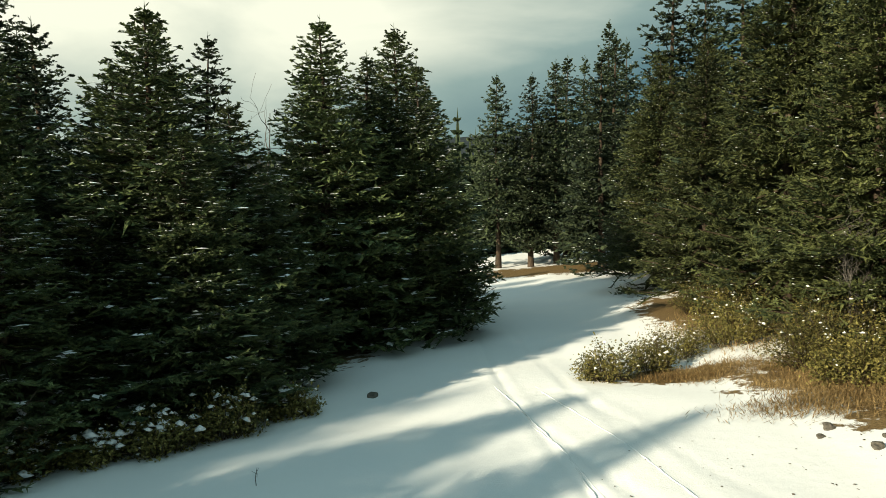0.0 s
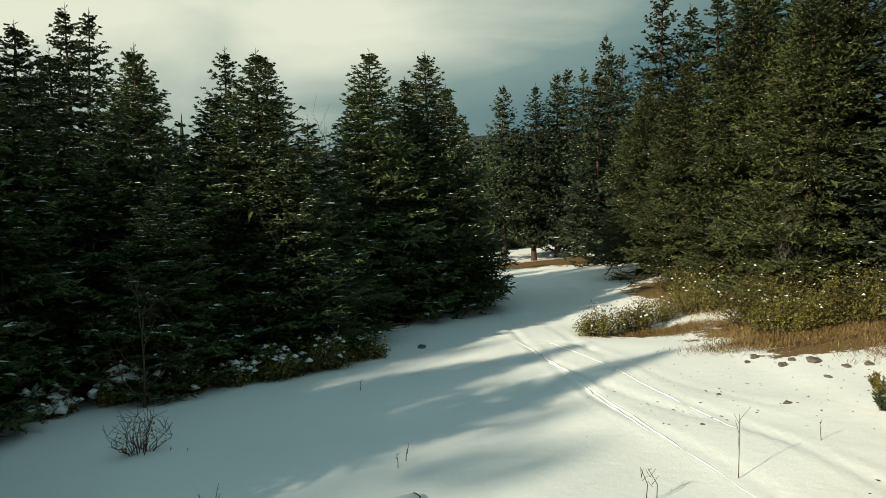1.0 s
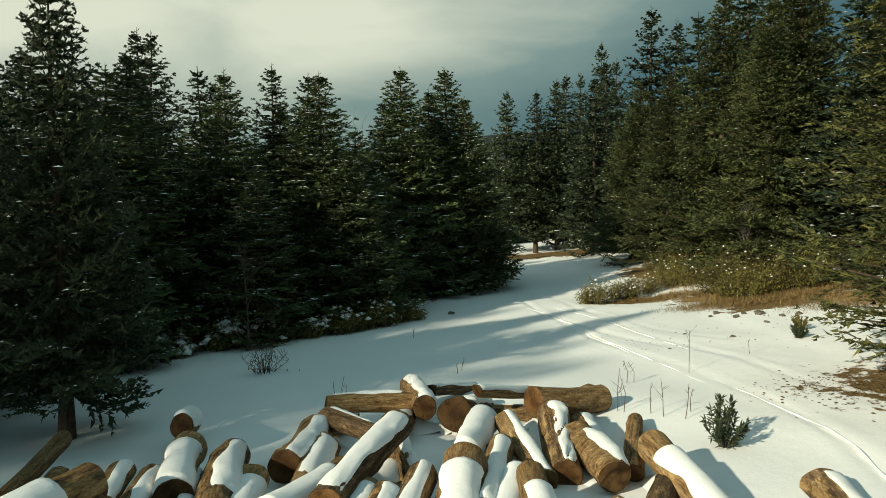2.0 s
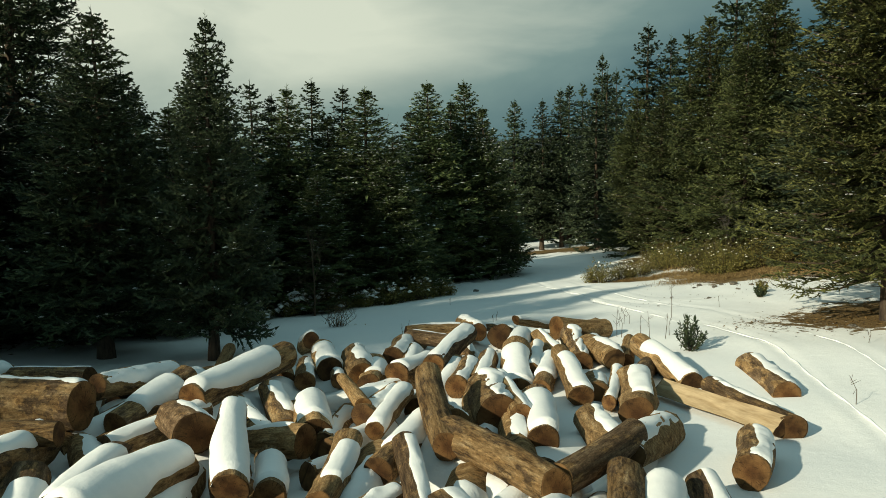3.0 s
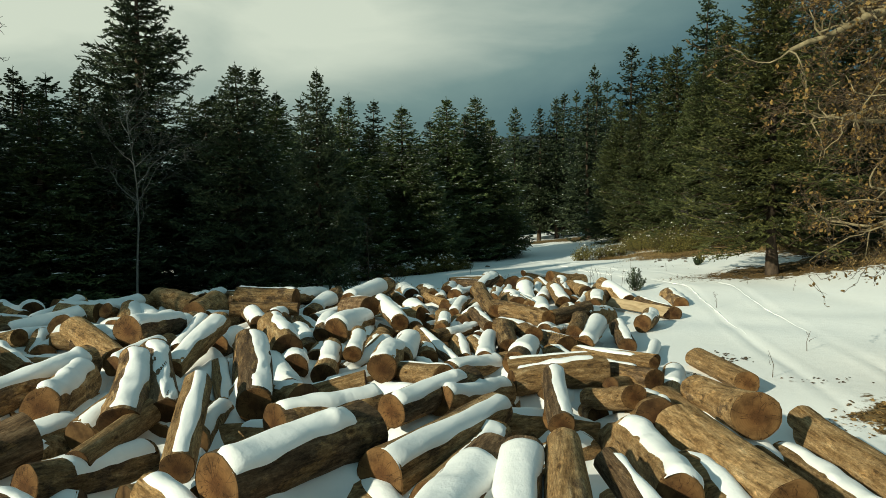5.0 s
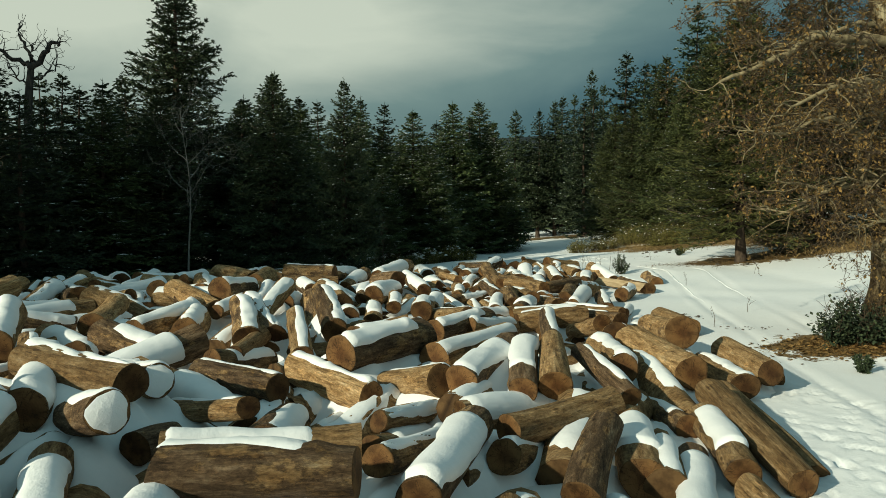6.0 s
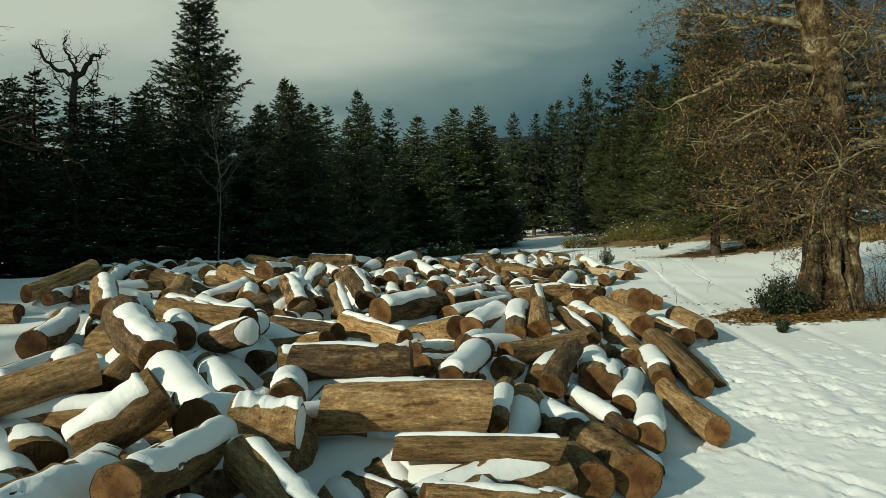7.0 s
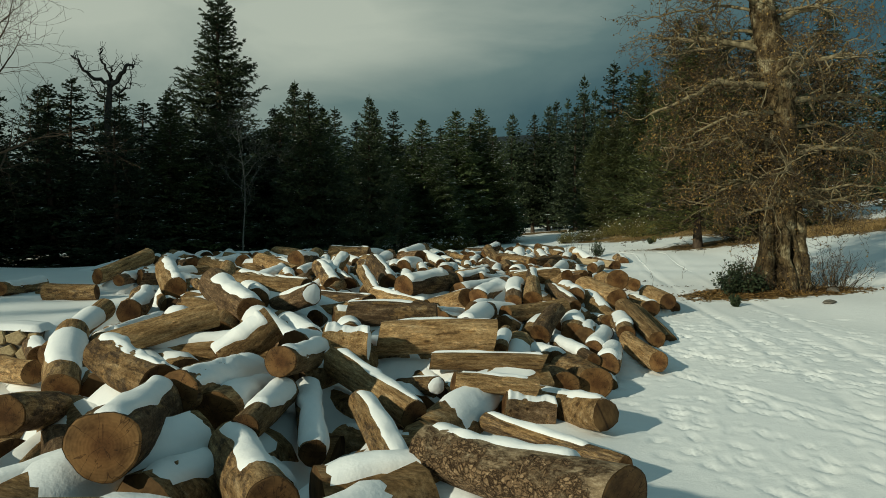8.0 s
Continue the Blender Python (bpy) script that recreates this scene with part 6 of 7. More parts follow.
    for h, steps, r, n_side in plan:
        ctrl = np.cumsum(np.array([stem_at(h)] + list(steps)), axis=0)
        t = np.linspace(0, len(ctrl) - 1, 15)
        line = np.stack([np.interp(t, range(len(ctrl)), ctrl[:, c]) for c in range(3)], axis=1)
        for _ in range(2):
            line[1:-1] = (line[:-2] + 2 * line[1:-1] + line[2:]) / 4
        line[1:] += np.cumsum(rng.normal(0, 0.034, (14, 3)), axis=0)
        rr = r * (1 - 0.78 * np.linspace(0, 1, 15)) + 0.006
        mine, tips = [(line, rr, 8)], []
        for k in range(n_side):
            i = min(14, int(4 + 11 * (k + rng.random()) / n_side))
            fwd = unit(line[min(i + 1, 14)] - line[i - 1])
            d = fwd * 0.7 + rng.normal(0, 1, 3) * np.array([0.75, 0.65, 0.85])
            grow(rng, line[i], d, rng.uniform(0.7, 1.5) * (1.1 - 0.03 * i), max(0.013, rr[i] * 0.5), 2, mine, tips, 0.06, 1.0, (0, 0, 7, 2), 0.55, 0.0038, 0.05)
        thick = [c for c in mine if c[2] >= 5]
        fine = [c for c in mine if c[2] < 5]
        v, f = join([tube(p, q, n) for p, q, n in thick])
        limb = part("limb", fast_mesh("oak_limb", v, f, True), M_LIMB, root)
        v, f = join([tube(p, q, n) for p, q, n in fine])
        tagged(part("brushwood", fast_mesh("oak_brushwood", v, f, True), M_TWIG, limb, "fine brown twigs"), kind="stuff")
        tips = np.array(tips)
        pick = rng.choice(len(tips), size=min(1000 if h < 5.2 else 480, len(tips)), replace=False)
        part("foliage", leaf_mesh("oak_leaves", tips[pick] + rng.normal(0, 0.025, (len(pick), 3)), 0.062, rng, M_OAKLEAF), None, limb, "withered brown leaves still hanging on the twigs")
    # short leafy sprouts on the stem
    sprouts, tips = [], []
    for _ in range(24):
        h, a = rng.uniform(1.6, 6.2), rng.uniform(2.8, 6.6)
        o = np.array([math.cos(a), math.sin(a), 0.0])
        grow(rng, stem_at(h) + o * 0.34, o + np.array([0, 0, 0.3]), rng.uniform(0.2, 0.55), 0.007, 3, sprouts, tips, 0.0, 0.9, (0, 0, 0, 3), 0.6, 0.003, 0.2)
    v, f = join([tube(p, q, n) for p, q, n in sprouts])
    tuft = tagged(part("stem_growth", fast_mesh("oak_stem_growth", v, f, True), M_TWIG, root, "short twiggy sprouts on the trunk"), kind="stuff")
    part("foliage", leaf_mesh("sprout_leaves", np.array(tips), 0.055, rng, M_OAKLEAF), None, tuft, "withered brown leaves")
    return root


old_oak(3.9, -15.6)

# ---- bare trees ----


def bare_tree(x, y, height, r, seed, label, name="bare_tree", mat=None, lean=(0, 0), kids=(7, 5, 4), first=0.3, spread_up=0.35, limb=0.34, wander=0.45, crook=0.0):
    rng = np.random.default_rng(seed)
    z0 = gz(x, y)
    root = tagged(new(name), label, "tree")
    root.location = (x, y, z0)
    zt = np.linspace(-0.1, height, 14)
    k = zt / height
    px = lean[0] * k * height + (0.10 + crook) * np.sin(zt * 0.9 + seed) * k
    py = lean[1] * k * height + (0.08 + crook) * np.cos(zt * 0.8) * k
    stem = np.stack([px, py, zt], axis=1)
    v, f = tube(stem, np.maximum(r * (1 - 0.86 * np.clip(k, 0, 1)), 0.012) + 0.4 * r * np.exp(-np.clip(zt, 0, 9) * 3), 10)
    part("trunk", fast_mesh("bare_trunk", v, f, True), mat or M_GREYWOOD, root)
    n = kids[0]
    for i in range(n):
        q = first + (1 - first) * (i + rng.random() * 0.7) / n
        j = min(int(q * 13), 12)
        az = rng.random() * 6.28
        mine, tips = [], []
        grow(rng, stem[j], (math.cos(az), math.sin(az), spread_up + 0.6 * q), height * limb * (1.15 - 0.6 * q) * rng.uniform(0.7, 1.2), max(r * (1 - 0.8 * q) * 0.5, 0.016), 1, mine, tips, 0.0, wander, (0,) + tuple(kids[1:]), 0.55, 0.004, 0.25)
        vv, ff = join([tube(p, rr, s) for p, rr, s in mine])
        part("branch", fast_mesh("bare_branch", vv, ff, True), mat or M_GREYWOOD, root)
    return root


bare_tree(-12.97, -2.35, 6.6, 0.040, 5, "slender bare tree with pale bark before dark firs", kids=(11, 5, 4), first=0.42, mat=M_BIRCH, crook=0.16)
bare_tree(-17.2, -13.8, 8.7, 0.13, 9, "bare tree with grey spreading twigs at the edge of the clearing", kids=(20, 9, 6), first=0.30, limb=0.38, mat=M_TWIG)
bare_tree(-4.5, 20.0, 7.4, 0.06, 14, "thin bare sapling rising between the firs", kids=(6, 4), first=0.6)
bare_tree(-6.6, 7.6, 2.6, 0.03, 21, "thin bare bush-like sapling at the forest edge", kids=(10, 5, 3), first=0.05, spread_up=1.0, limb=0.5, mat=M_TWIG)
bare_tree(9.7, 12.7, 2.5, 0.035, 23, "leafless twiggy sapling before the firs", kids=(12, 6, 4), first=0.1, spread_up=0.8, limb=0.5)


def dead_snag(x, y, top):
    """A broken dead trunk with a few crooked stubs of limbs at its top."""
    rng = np.random.default_rng(4)
    z0 = gz(x, y)
    h = top - z0
    root = tagged(new("dead_tree"), "weathered grey dead tree with crooked broken limbs", "tree")
    root.location = (x, y, z0)
    fork = h - 1.05
    zt = np.linspace(-0.1, fork, 12)
    stem = np.stack([0.10 * np.sin(zt * 0.8), 0.1 * np.cos(zt * 0.6), zt], axis=1)
    v, f = tube(stem, 0.22 - 0.012 * zt + 0.02 * np.sin(zt * 5.1), 12)
    part("trunk", fast_mesh("snag_trunk", v, f, True), M_SNAG, root)
    top = stem[-1]
    plan = [([(0, 0), (-0.28, 0.12), (-0.8, 0.28), (-1.15, 0.62), (-1.35, 1.02), (-1.7, 1.22)], 0.095, 11),
            ([(0, -0.1), (0.02, 0.3), (-0.2, 0.75), (-0.38, 1.15), (-0.40, 1.6)], 0.065, 5),
            ([(0, -0.1), (0.28, 0.16), (0.58, 0.5), (0.76, 0.82), (0.95, 0.90), (1.02, 0.74)], 0.12, 6),
            ([(0, 0.1), (0.12, 0.4), (0.08, 0.75)], 0.045, 3), ([(0, -0.5), (0.5, -0.35), (1.0, 0.0)], 0.035, 7), ([(0, -0.6), (-0.45, -0.5), (-0.8, -0.1)], 0.035, 7)]
    for line, r, twigs in plan:
        p = np.array([(x1, rng.normal(0, 0.06), z1) for x1, z1 in line])
        t = np.linspace(0, len(p) - 1, 12)
        q = top + np.stack([np.interp(t, range(len(p)), p[:, c]) for c in range(3)], axis=1) + rng.normal(0, 0.035, (12, 3))
        chunks = [tube(q, r * (1 - 0.75 * np.linspace(0, 1, 12)) + 0.012, 7)]
        for _ in range(twigs):
            mine, tips = [], []
            at = q[rng.integers(4, 12)]
            grow(rng, at, (rng.normal(0, 0.7), rng.normal(0, 0.4), 0.8), rng.uniform(0.4, 0.9), 0.025, 2, mine, tips, 0.0, 0.9, (0, 0, 3), 0.5, 0.008, 0.4)
            chunks += [tube(a, b, c) for a, b, c in mine]
        v, f = join(chunks)
        part("broken_limb", fast_mesh("snag_limb", v, f, True), M_SNAG, root)
    return root


dead_snag(-19.3, -0.5, 8.8)

# ---- shrubs ----


def shrub(x, y, rx, ry, h, seed, leaves=2600, leaf=0.075, snow=60, mat=None, name="evergreen_shrub", label="low evergreen shrub with olive leaves flecked with snow", twiggy=0.0, group="", flake=1.0):
    """A low shrub: many stems from the ground, small leaves round the stem ends, flecks of snow."""
    rng = np.random.default_rng(seed)
    if mat is None:
        leaves, leaf, snow = int(leaves * 1.55), leaf * 0.78, int(snow * 0.7)
    root = tagged(new(name), label, "shrub", group)
    root.location = (x, y, gz(x, y))
    stems, spots = [], []
    n = int(46 + 26 * rx * ry) if leaves > 400 else int(22 + 12 * rx * ry)
    for k in range(n):
        a, q = rng.random() * 6.28, math.sqrt(rng.random())
        fx, fy = math.cos(a) * rx * q, math.sin(a) * ry * q
        top = h * (1 - 0.55 * q ** 2.2) * rng.uniform(0.6, 1.15)
        s = np.linspace(0, 1, 5)
        pts = np.stack([fx * (0.45 + 0.55 * s) + rng.normal(0, 0.03, 5), fy * (0.45 + 0.55 * s) + rng.normal(0, 0.03, 5), -0.05 + top * s ** 0.8], axis=1)
        pts[:, 2] += [gz(x + p[0], y + p[1]) - gz(x, y) for p in pts]
        stems.append(tube(pts, np.linspace(0.012, 0.003, 5), 3))
        m = max(6, int(leaves / n))
        u = rng.uniform(0.25, 1.02, m)
        c = np.stack([np.interp(u, s, pts[:, i]) for i in range(3)], axis=1) + rng.normal(0, 0.10, (m, 3)) * (0.5 + h * 0.5)
        c[:, 2] = np.maximum(c[:, 2], 0.02 + min(0, pts[0, 2]))
        spots.append(c)
        if twiggy and rng.random() < twiggy:
            e = pts[-1]
            for _ in range(3):
                d = unit(rng.normal(0, 1, 3) + np.array([0, 0, 1.2])) * rng.uniform(0.15, 0.35)
                stems.append(tube(np.array([e, e + d * 0.5 + rng.normal(0, 0.02, 3), e + d]), [0.005, 0.004, 0.003], 3))
    v, f = join(stems)
    part("branchwork", fast_mesh("shrub_stems", v, f), M_TWIG, root)
    if leaves:
        part("foliage", leaf_mesh("shrub_leaves", np.concatenate(spots), leaf, rng, mat or M_SHRUB, 0.8), None, root)
    if snow:
        allc = np.concatenate(spots)
        hi = allc[np.argsort(allc[:, 2] + rng.normal(0, 0.55 * h, len(allc)))[-snow:]]
        vs, fs = [], []
        for c in hi:
            w = (0.010 + 0.034 * rng.random() ** 2.5 * flake) * 1.25
            ring = 6.283 * (np.arange(6) + rng.uniform(-0.3, 0.3, 6)) / 6
            turn, long = rng.random() * 6.28, rng.uniform(1.0, 2.2 if w < 0.045 else 1.35)
            ex, ey = w * long * np.cos(ring) * rng.uniform(0.6, 1.2, 6), w * np.sin(ring) * rng.uniform(0.6, 1.2, 6)
            rim = np.stack([ex * math.cos(turn) - ey * math.sin(turn), ex * math.sin(turn) + ey * math.cos(turn), rng.normal(0, 0.25, 6) * w], axis=1)
            vs.append(np.concatenate([rim, [[0, 0, w * 0.75], [0, 0, -w * 0.35]]]) + c + np.array([0, 0, 0.015]))
            fs.append(np.array([[i, (i + 1) % 6, 6] for i in range(6)] + [[(i + 1) % 6, i, 7] for i in range(6)]))
        v, f = join(list(zip(vs, fs)))
        tagged(part("snow_dusting", fast_mesh("shrub_snow", v, f, True), M_SNOW, root), kind="stuff")
    return root


BANK = "shrubs on the bank"
shrub(4.5, 13.0, 0.75, 0.6, 0.85, 1, 2400, snow=65, group=BANK)
shrub(5.6, 13.7, 0.7, 0.6, 0.8, 2, 1800, snow=60, group=BANK)
shrub(6.6, 14.8, 0.9, 0.8, 0.8, 3, 2000, snow=60, group=BANK)
shrub(8.7, 10.6, 1.15, 0.8, 1.05, 13, 4200, snow=40, group=BANK)
shrub(8.9, 12.2, 1.5, 1.1, 1.35, 4, 5200, snow=65, group=BANK)
shrub(10.4, 10.6, 1.5, 1.2, 1.55, 5, 5600, snow=55, group=BANK)
shrub(9.9, 13.6, 1.4, 1.2, 1.5, 6, 4200, snow=55, group=BANK)
shrub(8.2, 15.4, 1.2, 1.0, 1.1, 7, 3200, snow=70, group=BANK)
shrub(9.2, 17.8, 1.3, 1.2, 1.3, 8, 3000, snow=45, group=BANK)
shrub(11.8, 8.4, 1.3, 1.1, 1.6, 9, 4200, snow=35, group=BANK)
shrub(12.6, 11.6, 1.4, 1.2, 1.8, 10, 3200, snow=30, group=BANK)
shrub(11.5, 5.6, 1.1, 0.9, 1.3, 11, 2600, snow=20, group=BANK)
shrub(9.4, 20.5, 1.2, 1.4, 1.2, 12, 2400, snow=40, group=BANK)
EDGE = "snowy shrubs under the firs"
for k, (sx, sy) in enumerate([(-2.3, 11.6), (-3.2, 10.2), (-4.2, 9.6), (-5.1, 9.3), (-6.1, 8.9), (-7.3, 8.4), (-8.6, 7.6)]):
    shrub(sx, sy, 0.65 + 0.12 * (k % 3), 0.55, 0.6 + 0.16 * (k * 2 % 3), 30 + k, 2000, 0.085, 80 + 10 * k, label="low leafy shrub weighed down with snow at the forest edge", group=EDGE, flake=1.6 + 0.45 * k)
shrub(2.6, -16.35, 0.62, 0.5, 0.70, 50, 4200, 0.07, 0, mat=M_FIR, label="dark green prickly shrub growing at the foot of the old tree", twiggy=0.7)
shrub(5.4, -15.4, 0.8, 0.6, 1.0, 51, 0, snow=0, label="leafless brown twigs round the foot of the old tree", name="bare_shrub", twiggy=1.0)
shrub(3.9, -16.7, 1.1, 0.5, 0.75, 56, 300, 0.05, 0, mat=M_DEADLEAF, label="tangle of dark brown twigs before the old tree", name="bare_shrub", twiggy=1.0)
shrub(4.9, -16.5, 1.0, 0.5, 0.85, 57, 200, 0.05, 0, mat=M_DEADLEAF, label="tangle of dark brown twigs before the old tree", name="bare_shrub", twiggy=1.0)
shrub(3.05, -16.0, 0.6, 0.5, 1.0, 52, 250, 0.06, 0, mat=M_DEADLEAF, label="leafless brown twigs beside the prickly shrub", name="bare_shrub", twiggy=1.0)
shrub(-5.45, 4.4, 0.6, 0.45, 0.62, 53, 160, 0.05, 0, mat=M_DEADLEAF, label="bare dark twiggy bush standing in the snow", name="bare_shrub", twiggy=1.0)
shrub(-1.7, -12.3, 0.26, 0.24, 0.72, 54, 160, 0.05, 6, mat=M_DEADLEAF, label="withered reddish bramble growing through the log pile", name="bramble", twiggy=0.6)
def juniper(x, y, h, seed, label, mat=None, stems=14):
    """A seedling: a fan of upright shoots clothed in short needles."""
    rng = np.random.default_rng(seed)
    root = tagged(new("juniper"), label, "shrub", "evergreen seedlings in the snow")
    root.location = (x, y, gz(x, y))
    wood, b, t = [], [], []
    for k in range(stems):
        a, q = rng.random() * 6.28, rng.uniform(0.1, 0.55)
        end = np.array([math.cos(a) * q, math.sin(a) * q, 1.0 - 0.5 * q]) * h * rng.uniform(0.55, 1.05)
        s = np.linspace(0, 1, 5)[:, None]
        pts = end * s + np.array([0, 0, -0.03]) * (1 - s) + np.array([math.cos(a), math.sin(a), 0]) * 0.08 * h * np.sin(s * 3.1)
        wood.append(tube(pts, np.linspace(0.008, 0.002, 5), 3))
        m = 46
        u = rng.uniform(0.15, 1.0, m)
        c = np.stack([np.interp(u, s[:, 0], pts[:, i]) for i in range(3)], axis=1)
        d = unit(rng.normal(0, 1, (m, 3)) + unit(end) * 1.3) * rng.uniform(0.05, 0.10, (m, 1)) * (0.6 + h)
        b.append(c), t.append(c + d)
    v, f = join(wood)
    part("branchwork", fast_mesh("juniper_stems", v, f), M_TWIG, root)
    b, t = np.concatenate(b), np.concatenate(t)
    v, f = blades(b, t, np.full(len(b), 0.012), rng)
    part("foliage", fast_mesh("juniper_needles", v, f), mat or M_SHRUB, root)
    return root


juniper(2.38, -2.86, 0.72, 55, "small dark juniper seedling growing out of the snow", M_FIR, 16)
juniper(7.3, 4.5, 0.38, 57, "tiny evergreen seedling in the snow")
juniper(6.8, 3.6, 0.34, 58, "tiny dark evergreen seedling in the snow", M_FIR)
juniper(1.7, -18.1, 0.30, 59, "tiny fir seedling in the snow beside the track", M_FIR)
shrub(9.6, -0.4, 0.7, 0.5, 0.6, 60, 700, 0.06, 0, mat=M_FIR, label="sparse dark shrub in the shade of the fir", name="evergreen_shrub", twiggy=0.5)

# ---- stalks, stones, litter ----


def stalk(x, y, h, seed, name="dry_stalk", label="thin dry stalk standing in the snow"):
    rng = np.random.default_rng(seed)
    ob_pts = np.array([[0, 0, -0.05], [rng.normal(0, 0.02), rng.normal(0, 0.02), h * 0.5], [rng.normal(0, 0.05), rng.normal(0, 0.05), h]])
    chunks = [tube(ob_pts, [0.007, 0.005, 0.003], 4)]
    for k in range(rng.integers(2, 6)):
        q = rng.uniform(0.4, 0.95)
        b = ob_pts[0] + (ob_pts[2] - ob_pts[0]) * q
        d = np.array([rng.normal(0, 0.7), rng.normal(0, 0.7), 1.0]) * h * rng.uniform(0.1, 0.28)
        chunks.append(tube(np.array([b, b + d * 0.6, b + d]), [0.004, 0.003, 0.002], 3))
    v, f = join(chunks)
    me = fast_mesh("stalk", v, f)
    me.materials.append(M_TWIG)
    ob = tagged(new(name, me), label, "stalk", "dry stalks in the snow")
    ob.location = (x, y, gz(x, y))
    return ob


for k, (sx, sy, sh) in enumerate([(3.5, 1.5, 0.85), (2.1, 0.9, 0.45), (2.25, 0.95, 0.4), (2.03, -1.4, 0.6), (1.9, -1.2, 0.5), (2.3, -1.6, 0.55), (2.5, -1.3, 0.4), (1.45, -0.9, 0.7), (1.52, -1.0, 0.62), (-3.4, 1.3, 0.4), (-3.3, 1.45, 0.45),
                                  (-3.2, 1.25, 0.3), (-0.9, 2.9, 0.25), (-1.0, 2.6, 0.2), (-2.0, 7.6, 0.25), (1.1, -14.2, 0.4), (0.9, -8.8, 0.35), (2.6, -12.4, 0.35), (3.2, -7.0, 0.4), (5.6, -3.4, 0.35), (6.2, -5.0, 0.3), (5.2, 2.6, 0.3), (-13.1, -21.38, 0.34), (-12.85, -21.36, 0.28)]):
    stalk(sx, sy, sh, 300 + k)


def stone(x, y, s, seed):
    rng = np.random.default_rng(seed)
    bm = bmesh.new()
    s *= 0.72
    bmesh.ops.create_icosphere(bm, subdivisions=2, radius=s)
    for v in bm.verts:
        n = noise.noise(Vector(v.co) * (2.2 / s) * 0.5 + Vector((seed * 3.1, 0, 0)))
        v.co = Vector((v.co.x * 1.25, v.co.y * 0.9, v.co.z * 0.6)) * (1 + 0.75 * n)
    me = bpy.data.meshes.new("stone")
    bm.to_mesh(me)
    bm.free()
    me.materials.append(M_STONE)
    ob = tagged(new("stone", me), "small rough grey-brown stone poking out of the snow", "stone", "stones in the snow")
    ob.location = (x, y, gz(x, y) + 0.1 * s)
    ob.rotation_euler = (0, 0, rng.random() * 6)
    return ob


for k, (sx, sy, ss) in enumerate([(7.0, 7.4, 0.14), (7.6, 7.3, 0.19), (7.35, 7.7, 0.10), (7.9, 6.6, 0.13), (8.3, 6.5, 0.13), (7.2, 6.0, 0.09), (6.6, 8.2, 0.10), (6.9, 8.5, 0.15), (3.55, -18.6, 0.16), (4.7, -16.8, 0.2), (5.7, 4.6, 0.07),
                                  (4.9, 5.6, 0.06), (7.0, -2.6, 0.15), (6.4, -1.6, 0.13), (3.9, 3.8, 0.05), (-0.75, 13.0, 0.18), (8.4, -2.9, 0.12)]):
    stone(sx, sy, ss, 400 + k)


def litter(name, label, cx, cy, rx, ry, n, size, mat, seed, flat=0.12, lift=0.01, upright=False):
    """Loose small pieces strewn on the ground in a patch."""
    rng = np.random.default_rng(seed)
    a, q = rng.random(n) * 6.28, np.sqrt(rng.random(n)) * (1 + 0.25 * rng.normal(0, 1, n))
    x, y = cx + rx * q * np.cos(a), cy + ry * q * np.sin(a)
    z = base_height(x, y) + lift
    c = np.stack([x, y, z], axis=1)
    d = rng.normal(0, 1, (n, 3)) * np.array([1, 1, flat])
    if upright:
        d = d * np.array([1.1, 1.1, 0]) + np.array([0, 0, 1.0])
    s = size * rng.uniform(0.5, 1.5, n)
    v, f = blades(c, c + unit(d) * s[:, None], s * (0.045 if upright else 0.35), rng, cross=False)
    me = fast_mesh(name, v, f)
    me.materials.append(mat)
    return tagged(new(name, me), label, "litter", kind="stuff")


litter("leaf_litter", "brown fallen leaves round the old tree", 3.4, -16.45, 1.8, 0.8, 8000, 0.075, M_DEADLEAF, 1)
litter("leaf_litter", "brown needles and leaves under the big fir", 9.1, -0.7, 3.8, 1.6, 2600, 0.06, M_DEADLEAF, 2)
litter("bark_litter", "dark shreds of bark beside the lone log", 0.02, -14.4, 0.28, 0.75, 190, 0.06, M_TWIG, 3)
litter("bark_litter", "dark shreds of bark on the track", 1.10, -12.6, 0.30, 0.5, 50, 0.075, M_TWIG, 4)
litter("bark_litter", "dark shreds of bark on the track", 1.7, -14.5, 0.5, 0.3, 22, 0.06, M_TWIG, 5)
litter("soil_crumbs", "dark crumbs of soil scattered on the snow", 6.2, -0.6, 2.2, 1.4, 420, 0.05, M_TWIG, 6)
litter("soil_crumbs", "dark crumbs scattered over the snow", 5.5, 5.5, 2.8, 3.0, 130, 0.045, M_TWIG, 7)
litter("dry_grass", "tawny dry grass below the shrubs", 9.0, 9.6, 2.6, 0.8, 13000, 0.14, M_GRASS, 8, upright=True)
litter("dry_grass", "tawny dry grass between the shrubs", 7.0, 12.7, 1.5, 0.8, 5000, 0.11, M_GRASS, 9, upright=True)
litter("dry_grass", "tawny dry grass on the bank", 8.6, 16.6, 1.6, 2.6, 4160, 0.15, M_GRASS, 10, upright=True)
litter("dry_grass", "tawny dry grass on the slope", 11.0, 7.2, 2.2, 1.3, 8500, 0.14, M_GRASS, 11, upright=True)
litter("dry_grass", "tawny dead grass on the slope under the firs", 14.0, -1.8, 3.8, 2.2, 9000, 0.24, M_GRASS, 13, upright=True)
litter("dry_grass", "tawny dry grass beside the leafy shrubs", 8.0, 11.0, 1.1, 0.7, 5000, 0.12, M_GRASS, 14, upright=True)
litter("dry_grass", "rusty dead grass below the shrubs", 5.9, 12.6, 0.9, 0.35, 1120, 0.11, M_DEADLEAF, 12, upright=True)

# ---- trees deep in the forest, too many to count ----


